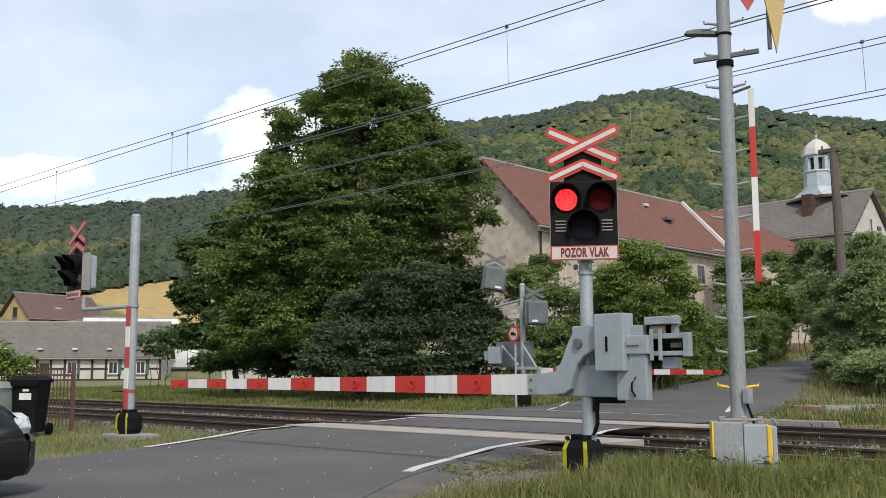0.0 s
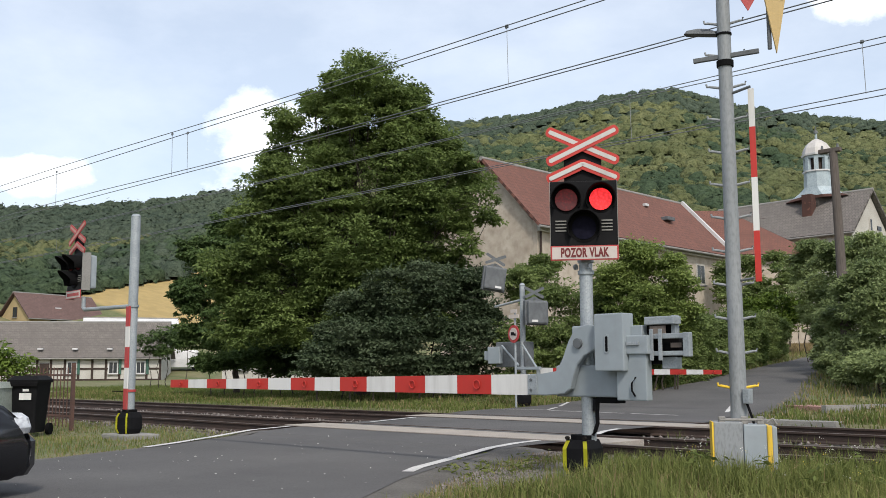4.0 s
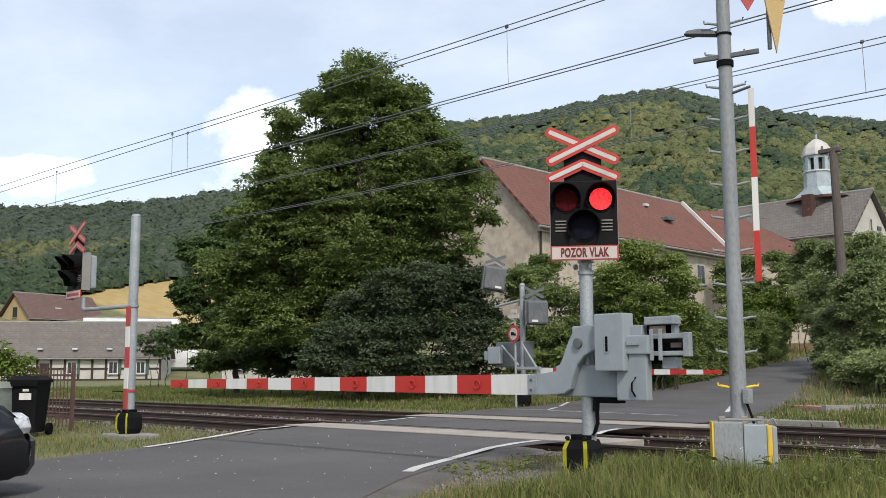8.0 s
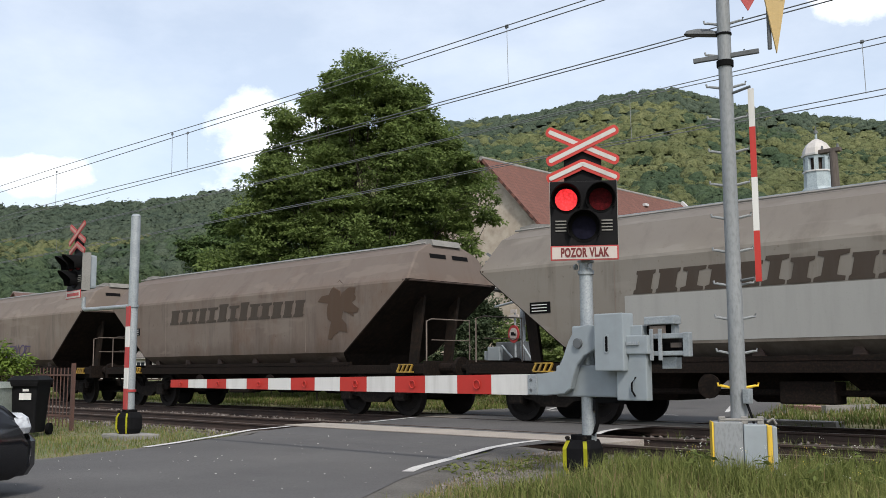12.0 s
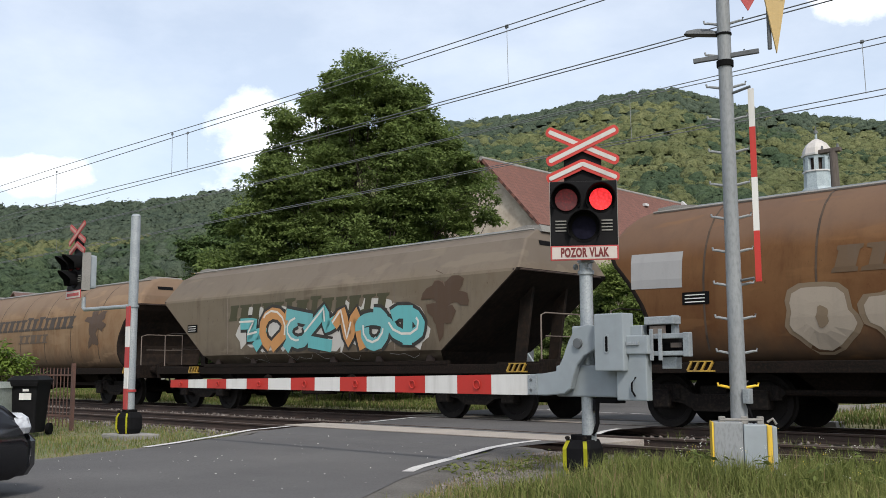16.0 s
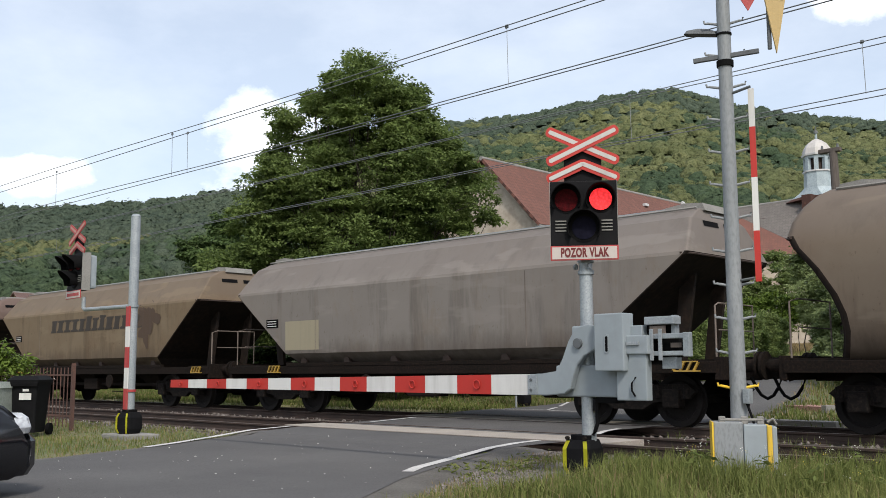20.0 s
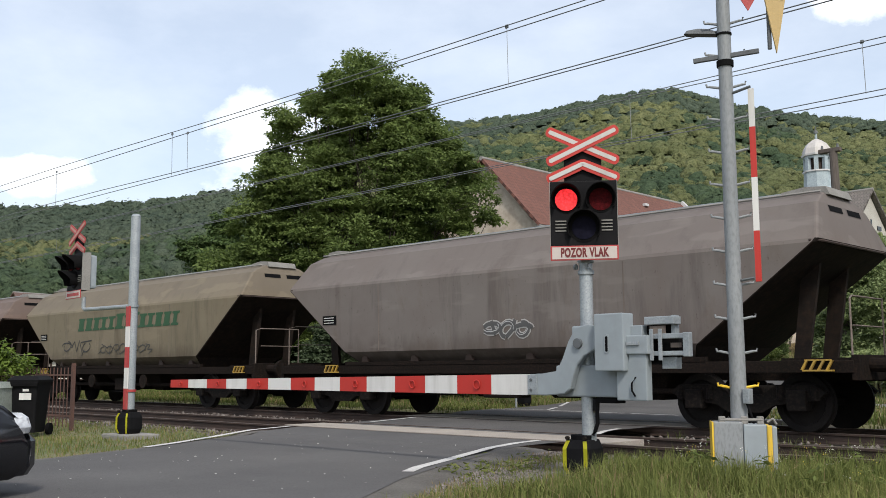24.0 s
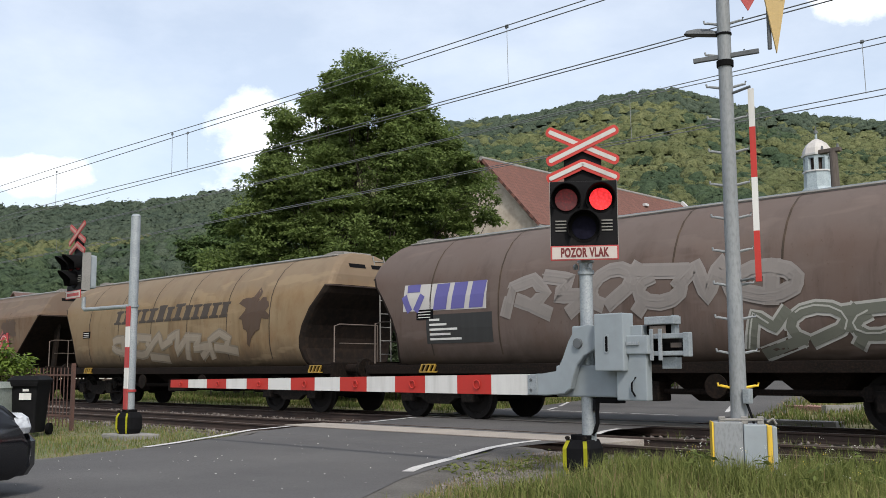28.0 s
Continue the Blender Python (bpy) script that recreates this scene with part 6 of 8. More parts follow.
def build_near_barrier():
    b = thing("crossing_barrier", pose(-5.95, 8.15, -.03), "grey level crossing barrier, lowered striped boom, flashing red warning lights", "barrier")
    turn = 36.1
    base_cover(b, pose(-.06, -.03, -.02, 0, 0, 6))
    part("post", tb([(0, 0, .3), (0, 0, 1.0)], .072, 20), "galv", b)
    part("post", tb([(0, 0, 1.0), (0, 0, 2.32)], .066, 20), "galv", b)
    for z in (2.0, 2.12):
        part("post_clamp", tb([(0, 0, z - .02), (0, 0, z + .02)], .083, 18), "galv", b)
    for s in (-1, 1):
        part("clamp_bolt", tb([(s * .08, -.05, 2.06), (s * .1, -.05, 2.06)], .03, 8), "galv", b)
    head = light_head(b, pose(.055, -.09, 2.585, 0, 0, turn), "", white="dullwhite")
    # gearbox and boom carrier
    X = lambda px: (px - 1039) / 134 if px < 1047 else .06 + (px - 1047) * .0063
    SH = .73      # the machine stands askew to the sight line: parts nearer to the road sit further along
    Z = lambda py: .98 + (663 - py) * (.0058 if py > 640 else .0054)
    arm = [(940, 663), (962, 662), (976, 658), (986, 640), (998, 603), (1006, 587), (1016, 578), (1030, 574), (1047, 577), (1060, 590), (1060, 618), (1040, 620), (1024, 630), (1012, 648), (1006, 668), (1001, 688), (990, 697), (970, 700), (940, 700)]
    poly = [(X(a) + .12 + (.07 if 975 < a < 1050 else 0), Z(c)) for a, c in arm]
    carrier = part("boom_carrier", prism(bmesh.new(), poly, -.17, -.10, bevel=.008), "greypaint", b)
    part("pivot_bolt", disc(bmesh.new(), .05, -.20, -.165, X(1017) + .18, Z(607), 16), "darkgrey", carrier)
    part("carrier_plate", bx(X(936) - SH * (-.185), X(952) - SH * (-.185), -.185, -.09, Z(699), Z(664), bevel=.004), "galv", carrier)
    for z in (673, 691):
        part("plate_bolt", disc(bmesh.new(), .016, -.195, -.18, X(943) + .13, Z(z), 8), "darkgrey", carrier)
    back = [(986, 640), (1016, 590), (1060, 590), (1060, 640), (1030, 650), (1004, 690), (985, 697), (970, 697)]
    part("rear_carrier", prism(bmesh.new(), [(X(a), Z(c)) for a, c in back], .06, .12, bevel=.006), "darkgrey", b)
    part("gear_housing", bx(X(985) - SH * (-.085), X(1092) - SH * (-.085), -.085, .13, Z(702), Z(648), bevel=.02), "greypaint", b)
    part("gear_shoulder", bx(X(1013) - SH * (-.10), X(1050) - SH * (-.10), -.10, .10, Z(600), Z(574), bevel=.02), "greypaint", b)
    cover = part("drive_cover", bx(X(1050) - SH * (-.27), X(1103) - SH * (-.27), -.27, -.09, Z(658), Z(556), bevel=.012), "greypaint", b)
    slot = bmesh.new()
    slat(slot, X(1073) + .20, Z(623), X(1073) + .20, Z(596), .055, -.276, -.268)
    part("lock_slot", slot, "galv", cover)
    slot = bmesh.new()
    slat(slot, X(1073) + .20, Z(622), X(1073) + .20, Z(598), .026, -.280, -.275)
    part("keyhole", slot, "matteblack", cover)
    part("drive_body", bx(X(1058) - SH * (-.09), X(1098) - SH * (-.09), -.09, .04, Z(656), Z(566), bevel=.015), "greypaint", b)
    door = part("lower_box", bx(X(1090) - SH * (-.20), X(1143) - SH * (-.20), -.20, -.10, Z(706), Z(640), bevel=.012), "greypaint", b)
    part("lower_box_step", bx(X(1112) - SH * (-.20), X(1143) - SH * (-.20), -.20, -.11, Z(645), Z(618), bevel=.01), "greypaint", b)
    hook = [(X(1124) + .15, -.215, Z(699)), (X(1119) + .15, -.225, Z(690)), (X(1119) + .15, -.225, Z(678)), (X(1125) + .15, -.215, Z(668))]
    part("latch", tb(hook, .009, 7), "matteblack", door)
    for y in (.0,):
        part("top_box", bx(X(1100) - SH * (-.14), X(1138) - SH * (-.14), -.14, -.02, Z(600), Z(578), bevel=.01), "greypaint", b)
    part("counter_arm", bx(X(1100) - SH * (-.22), X(1146) - SH * (-.22), -.22, -.14, Z(629), Z(596), bevel=.012), "greypaint", b)
    part("arm_bar", bx(X(1108) - SH * (-.235), X(1130) - SH * (-.235), -.235, -.22, Z(613), Z(607)), "galv", b)
    # counterweight frame
    fr = [("frame_plate", 1142, 1192, -.14, -.0, 578, 564), ("weight_arm", 1150, 1214, -.16, -.12, 603, 594), ("weight_arm", 1150, 1212, -.16, -.12, 632, 624),
          ("weight_end", 1206, 1216, -.17, -.10, 634, 593), ("weight_plate", 1172, 1196, -.10, .0, 655, 634)]
    for name, x0, x1, y0, y1, z0, z1 in fr:
        part(name, bx(X(x0) - SH * y0, X(x1) - SH * y0, y0, y1, Z(z0), Z(z1), bevel=.008), "galv", b)
    part("weight_block", bx(X(1150) - SH * (-.08), X(1202) - SH * (-.08), -.08, .0, Z(634), Z(596), bevel=.01), "matteblack", b)
    for x in (1153, 1168):
        part("weight_strap", bx(X(x - 3) + .13, X(x + 3) + .13, -.18, -.165, Z(640), Z(586), bevel=.004), "galv", b)
    part("weight_side", bx(X(1190) - SH * (-.06), X(1196) - SH * (-.06), -.06, .02, Z(600), Z(562)), "galv", b)
    part("rusty_plate", bx(X(1152) - SH * (-.12), X(1178) - SH * (-.12), -.12, -.10, Z(596), Z(580)), "wood", b)
    # solid black block whose colour stands for the shade inside the weight frame
    part("inner_recess", bx(X(1148) - SH * (-.05), X(1190) - SH * (-.05), -.05, .02, Z(648), Z(578)), "matteblack", b)
    part("weight_clip", bx(X(1187) - SH * (-.12), X(1202) - SH * (-.12), -.12, -.085, Z(618), Z(610)), "wood", b)
    part("under_box", bx(X(1050) - SH * (-.06), X(1090) - SH * (-.06), -.06, .10, Z(712), Z(702), bevel=.01), "matteblack", b)
    cable = [(.09, -.02, .66), (.12, -.03, .62), (.125, -.03, .5), (.10, -.04, .42), (.08, -.05, .38)]
    part("cable", tb(cable, .02, 8), "matteblack", b)
    part("cable_gland", tb([(.10, -.02, .62), (.11, -.02, .74)], .035, 10), "black", b)
    boom = part("boom", bx(X(938) + .05, X(938) + .15, -.165, -.105, Z(697), Z(666)), "galv", b)
    stripes(boom, X(940) + .10, -7.70, -.14, Z(681.5), Z(681.5) - .03, 14, .215, .115, .07)
    part("boom_top", bx(-7.7, X(940) + .1, -.135, -.125, Z(681.5) - .01, Z(681.5) + .0), "white", boom)


def build_left_signal():
    s = thing("crossing_signal", pose(-15.03, 8.05, -.03), "galvanised post with striped foot and a side-mounted warning light", "signal")
    base_cover(s, pose(0, 0, .02, 0, 0, 12))
    part("footing", bx(-.35, .45, -.3, .3, -.1, .03, bevel=.02), "greycon", s)
    part("post", tb([(0, 0, .3), (0, 0, 3.59)], .078, 18), "galv", s)
    part("post_cap", tb([(0, 0, 3.59), (0, 0, 3.63)], .084, 18, .05), "galv", s)
    for k, c in enumerate(("fadedred", "white", "fadedred", "white", "fadedred")):
        z = .42 + .335 * k
        part("post_stripe", bx(-.055, .06, -.092, -.070, z, z + .335), c, s)
    for z in (.72, 2.1):
        part("band", tb([(0, 0, z - .02), (0, 0, z + .02)], .095, 16), "fadedred" if z < 1 else "galv", s)
    part("band_tail", bx(-.5, -.05, -.06, -.05, .70, .715), "matteblack", s)
    part("side_arm", tb([(0, 0, 2.10), (-1.72, 0, 2.12), (-1.78, 0, 2.16), (-1.78, 0, 2.35)], .035, 10), "galv", s)
    head = light_head(s, pose(-2.02, -.02, 2.80, 0, 0, -4), "black warning light seen from its side", lit=False, with_text=False, red="fadedred", white="palestripe")
    return s


def build_far_barrier():
    f = thing("far_barrier", pose(-17.5, 21.0, .03), "grey barrier on the far side with lowered striped boom", "barrier")
    base_cover(f, pose(0, 0, 0, 0, 0, 180))
    part("post", tb([(0, 0, .3), (0, 0, 3.3)], .075, 16), "galv", f)
    part("post_cap", tb([(0, 0, 3.3), (0, 0, 3.36)], .09, 14, .04), "galv", f)
    part("drive_box", bx(-.95, .1, -.05, .35, 1.05, 1.75, bevel=.03), "darkgrey", f)
    part("drive_cover", bx(-1.15, -.7, -.18, .2, 1.15, 1.62, bevel=.02), "greypaint", f)
    part("counterweight", bx(-1.35, -1.1, -.1, .2, 1.25, 1.5, bevel=.02), "greypaint", f)
    part("carrier_strut", tb([(-.6, -.2, 1.65), (.0, -.2, 1.1)], .03, 8), "greypaint", f)
    part("carrier_strut", tb([(.15, -.2, 1.65), (.62, -.2, 1.05)], .03, 8), "greypaint", f)
    part("carrier_arm", bx(-.1, .75, -.25, -.15, .98, 1.06, bevel=.01), "greypaint", f)
    boom = part("boom", bx(.5, .62, -.05, .05, .82, 1.04), "galv", f)
    stripes(boom, .6, 5.95, 0, .93, .90, 12, .20, .10, .06)
    # warning light seen from behind
    h = part("signal_head", bx(-.334, .334, -.05, .10, -.334, .334, bevel=.02), "darkgrey", f, at=pose(.40, .05, 2.52, 0, 0, 244))
    part("back_cover", bx(-.30, .30, .10, .24, -.31, .31, bevel=.05), "darkgrey", h)
    part("label_plate", bx(.02, .2, .24, .245, -.26, -.2), "white", h)
    cross_boards(h, .56, "darkgrey", "darkgrey", .8)
    part("side_arm", tb([(0, 0, 2.9), (-1.0, 0, 2.75)], .035, 10), "galv", f)
    h = part("signal_head", bx(-.334, .334, -.05, .10, -.36, .334, bevel=.02), "darkgrey", f, at=pose(-1.05, 0, 3.55, 0, -8, 235))
    part("back_cover", bx(-.30, .30, .10, .24, -.33, .31, bevel=.05), "darkgrey", h)
    part("label_plate", bx(-.2, -.02, .24, .245, -.28, -.22), "white", h)
    cross_boards(h, .56, "darkgrey", "darkgrey", .8)
    # round weight-limit sign on its own slim post
    s = thing("road_sign", pose(-17.35, 20.5, .0), "round white sign with red rim on a thin post", "road sign")
    part("post", tb([(0, 0, 0), (0, 0, 2.6)], .03, 10), "galv", s)
    part("plate", disc(bmesh.new(), .24, -.06, -.04, 0, 1.97, 28), "fadedred", s, at=pose(0, 0, 0, 0, 0, -12))
    part("face", disc(bmesh.new(), .165, -.07, -.06, 0, 1.97, 28), "signwhite", s, at=pose(0, 0, 0, 0, 0, -12))
    part("pictogram", bx(-.10, .03, -.076, -.07, 1.93, 2.02), "black", s, at=pose(0, 0, 0, 0, 0, -12))
    part("pictogram", bx(.03, .11, -.0765, -.0702, 1.92, 1.98), "black", s, at=pose(0, 0, 0, 0, 0, -12))
    for z, w in ((2.44, .19), (2.58, .12)):
        part("small_plate", bx(-w, w, -.06, -.045, z - .05, z + .05, bevel=.005), "signwhite", s, at=pose(0, 0, 0, 0, 0, -5))


def build_mast():
    m = thing("steel_mast", pose(-4.62, 8.71, -.05), "tall grey steel mast with climbing rungs", "mast")
    part("tube", tb([(0, 0, 0), (0, 0, 2.2), (0, 0, 7.6)], .082, 22, .058), "mastgrey", m)
    c, s = math.cos(radians(-62 + 90)), math.sin(radians(-62 + 90))
    for k in range(16):
        z = .885 + .325 * k
        col = "yellow" if k == 0 else "mastgrey"
        for d in (-1, 1):
            pts = [(d * .06 * c, d * .06 * s, z - .02), (d * .155 * c, d * .155 * s, z), (d * .18 * c, d * .18 * s, z + .0), (d * .187 * c, d * .187 * s, z + .03)]
            part("rung", tb(pts, .014, 7, .010), col, m)
    part("tube_band", tb([(0, 0, 4.32), (0, 0, 4.34)], .075, 18), "matteblack", m)
    part("tube_band", tb([(0, 0, 4.00), (0, 0, 4.06)], .082, 18), "matteblack", m)
    # flat lamp and sign bracket
    lamp = part("flat_lamp", loft([(0, .17, .06), (.035, .15, .05), (.06, .06, .03)], .03), "darkgrey", m, at=pose(-.235, -.02, 4.375, 0, 9, 20))
    part("bracket", bx(-.16, .47, -.03, .01, 4.08, 4.125, bevel=.005), "darkgrey", m, at=pose(0, 0, 0, 0, -2, 20))
    part("bracket_rod", tb([(.405, .14, 4.12), (.405, .14, 5.0)], .022, 8), "darkgrey", m)
    tri = bmesh.new()
    prism(tri, [(-.23, .95), (.23, .95), (0, .0)], -.012, .0)
    M["sand"] = paint("sand_yellow_sign", (.46, .33, .14), amount=.3)
    sg = part("triangle_sign", tri, "sand", m, "yellow triangular sign seen at an angle", at=pose(.455, .165, 4.07, 0, 0, 70))
    part("sign_bar", bx(-.10, -.03, -.018, -.012, .62, .8), "darkgrey", sg)
    part("sign_bar", bx(.02, .10, -.018, -.012, .55, .75), "darkgrey", sg)
    tri = bmesh.new()
    prism(tri, [(-.2, .35), (.2, .35), (0, .0)], -.012, .0)
    part("triangle_sign", tri, "fadedred", m, "small red-rimmed triangular sign", at=pose(.24, .05, 4.52, 0, 0, 40))
    # striped board on brackets
    part("board_bracket", tb([(.05, 0, 3.72), (.24, .03, 3.76)], .014, 6), "darkgrey", m)
    part("board_bracket", tb([(.05, 0, 1.88), (.2, .03, 1.9)], .014, 6), "darkgrey", m)
    zs = [1.87, 2.36, 2.88, 3.38, 3.76]
    for k, col in enumerate(("red", "white", "red", "white")):
        part("striped_board", bx(.20, .255, .02, .05, zs[k], zs[k + 1]), col, m, at=pose(0, 0, 0, 0, 0, 20))
    part("junction", bx(.08, .15, -.08, .0, .72, .86, bevel=.01), "galv", m)
    part("cable", tb([(.11, -.05, .72), (.16, -.06, .6), (.2, -.06, .45)], .012, 7), "matteblack", m)
    # cabinets at the foot
    cab = thing("trackside_cabinet", pose(-4.53, 8.57, -.09, 0, 0, 34), "grey steel cabinet with yellow edges at the mast's foot", "cabinet")
    part("body", bx(-.26, .0, -.13, .13, .0, .60, bevel=.012), "mastgrey", cab)
    part("body", bx(.004, .21, -.13, .13, .0, .58, bevel=.012), "greypaint", cab)
    part("edge", bx(-.275, -.26, -.135, .135, .0, .60), "yellow", cab)
    part("edge", bx(.21, .255, -.14, .14, .0, .57, bevel=.01), "yellow", cab)
    part("side_plate", bx(.256, .30, -.12, .12, .04, .56, bevel=.01), "greypaint", cab)
    part("lid_bar", tb([(-.2, -.1, .62), (.18, -.1, .62)], .014, 7), "greycon", cab)
    for x in (-.18, .02, .16):
        part("lid_clip", bx(x - .03, x + .03, -.11, -.05, .58, .65, bevel=.008), "greycon", cab)
    part("handle", tb([(.22, -.1, .6), (.27, -.1, .63), (.30, -.1, .58)], .012, 7), "greycon", cab)


build_near_barrier()
build_left_signal()
build_far_barrier()
build_mast()
# ---- things beside the road ----
def build_bins():
    b = thing("wheeled_bin", pose(-16.75, 7.15, -.06, 0, 0, 42), "black plastic wheeled rubbish bin with a white sticker", "bin")
    part("body", loft([(.06, .19, .21), (.5, .215, .245), (.88, .24, .28)], .04), "black", b)
    part("lid", loft([(.88, .265, .31), (.93, .27, .32), (1.0, .19, .24)], .05), "black", b)
    part("rim", bx(-.26, .26, -.32, -.28, .82, .88, bevel=.01), "matteblack", b)
    part("sticker", bx(-.06, .14, -.276, -.262, .60, .71), "white", b)
    part("sticker", bx(.0, .10, -.285, -.27, .74, .78), "white", b)
    for s in (-1, 1):
        part("wheel", tb([(s * .2, .26, .1), (s * .26, .26, .1)], .1, 16), "matteblack", b)
    g = thing("grey_container", pose(-16.9, 6.55, -.06, 0, 0, 38), "weathered grey-green box beside the bin", "box")
    M["greengrey"] = mat("grey_green_plastic", (.30, .33, .30), (.22, .25, .22), 5, .7, fine=30)
    part("body", loft([(0, .30, .28), (.80, .32, .30)], .05), "greengrey", g)
    part("lid", loft([(.80, .34, .32), (.90, .30, .28)], .05), "greengrey", g)


def build_fence():
    f = thing("iron_fence", pose(-17.75, 8.35, -.06, 0, 0, 4), "rusty brown iron railing fence", "fence")
    M["rustiron"] = mat("rusty_iron", (.11, .055, .04), (.07, .04, .035), 6, .85, fine=40)
    for z in (.25, 1.0):
        part("rail", bx(-4.6, 0, -.012, .012, z - .018, z + .018), "rustiron", f)
    for k in range(35):
        x = -.04 - .13 * k
        part("bar", tb([(x, 0, .05), (x, 0, 1.14)], .011, 6), "rustiron", f)
    for x in (0.02, -2.3, -4.6):
        part("post", bx(x - .03, x + .03, -.03, .03, -.1, 1.22), "rustiron", f)


def build_car():
    """A dark hatchback waiting for the barrier; only its nose stands in view."""
    c = thing("parked_car", pose(-8.58, 1.55, -.085, 0, 0, 108), "black hatchback car waiting at the barrier", "car")
    M["carpaint"] = mat("black_car_paint", (.010, .011, .014), (.014, .015, .018), 1, .12, fine=8, bumpy=.01)
    # local +x forwards
    side = [(-2.0, .35), (-2.05, .75), (-1.9, 1.0), (-1.35, 1.38), (-.2, 1.42), (.55, 1.02), (1.2, .92), (1.72, .80), (1.92, .66), (2.02, .50), (2.0, .26), (1.8, .20), (-1.8, .22)]
    bm = bmesh.new()
    ys = [(-.84, .96), (-.80, 1.0), (0, 1.03), (.80, 1.0), (.84, .96)]
    rows = []
    for y, k in ys:
        rows.append([bm.verts.new((x * (1 if abs(y) < .82 else .985) - (.10 if x > 1.5 and abs(y) > .7 else 0), y * (1 if z < .95 else .86), z * (1 if abs(y) < .82 else .985))) for x, z in side])
    for a, b2 in zip(rows, rows[1:]):
        for k in range(len(side)):
            bm.faces.new((a[k], a[(k + 1) % len(side)], b2[(k + 1) % len(side)], b2[k]))
    bm.faces.new(rows[0])
    bm.faces.new(list(reversed(rows[-1])))
    bmesh.ops.recalc_face_normals(bm, faces=bm.faces)
    bmesh.ops.bevel(bm, geom=[e for e in bm.edges if e.calc_face_angle(0) > .5], offset=.04, segments=3, affect="EDGES")
    part("body", bm, "carpaint", c, smooth_it=True)
    part("bumper", loft([(.22, 2.05, .80), (.30, 2.09, .83), (.50, 2.09, .83), (.56, 2.04, .8)], .28, seg=5), "carpaint", c, at=pose(0, 0, 0))
    M["headlamp"] = mat("headlamp_glass", (.62, .64, .66), (.40, .42, .45), 9, .08, .2, fine=30)
    for s in (-1, 1):
        part("headlight", loft([(.57, .16, .13), (.62, .17, .15), (.70, .15, .13), (.74, .10, .10)], .06), "headlamp", c, "clear headlight", at=pose(1.76, s * .68, 0, 0, 0, s * 24))
        for x in (-1.25, 1.25):
            w = part("wheel", disc(bmesh.new(), .30, -.09, .09, 0, 0, 24), "matteblack", c, at=pose(x, s * .76, .30))
            part("rim", disc(bmesh.new(), .19, -.10, .10, 0, 0, 18), "galv", w)
        part("side_window", prism(bmesh.new(), [(-1.3, 1.05), (-1.0, 1.32), (-.25, 1.35), (.38, 1.05)], s * .80 - .01, s * .80 + .01), "glass", c)
    part("grille", bx(2.0, 2.06, -.5, .5, .58, .68), "matteblack", c)
    plate = bx(2.085, 2.10, -.26, .26, .36, .47)
    part("plate", plate, "white", c)


def build_blue_post():
    M["blue"] = paint("blue_paint", (.03, .09, .26), amount=.2)
    b = thing("blue_frame", pose(-8.3, 22.9, .15, 0, 0, -10), "blue painted steel tube frame beside the lane", "frame")
    part("tube", tb([(0, 0, 0), (0, 0, 1.15), (.05, 0, 1.22), (.5, 0, 1.22), (.55, 0, 1.15), (.55, 0, 0)], .04, 10), "blue", b)
    part("plate", bx(.0, .55, -.01, .01, .35, .95), "blue", b)
    k = thing("brick_paving", pose(-10.0, 22.7, ground_z(-10.0, 22.7) + .03, 0, 0, 65), "patch of reddish paving beside the lane", "paving", kind="structure")
    M["redpave"] = mat("red_paving", (.36, .20, .16), (.30, .17, .14), 3, .9, fine=30)
    part("bed", bx(-.6, 1.0, -.9, .5, -.1, .02), "redpave", k)
    part("kerbstone", bx(-.75, 1.2, -1.05, -.9, -.1, .06), "greycon", k)


def build_pole():
    x, y = -12.2, 29.6
    z = ground_z(x, y)
    p = thing("wooden_pole", pose(x, y, z), "weathered wooden utility pole with a short crossarm", "pole")
    part("shaft", tb([(0.1, 0, -.3), (0.03, 0, 4), (-.02, 0, 7.1)], .16, 14, .12), "polewood", p)
    part("crossarm", bx(-.46, .22, -.09, .09, 7.05, 7.18, bevel=.02), "polewood", p)
    for dx in (-.36, .12):
        part("insulator", tb([(dx, 0, 7.18), (dx, 0, 7.3)], .05, 8, .03), "darkgrey", p)


build_bins()
build_fence()
build_car()
build_blue_post()
build_pole()
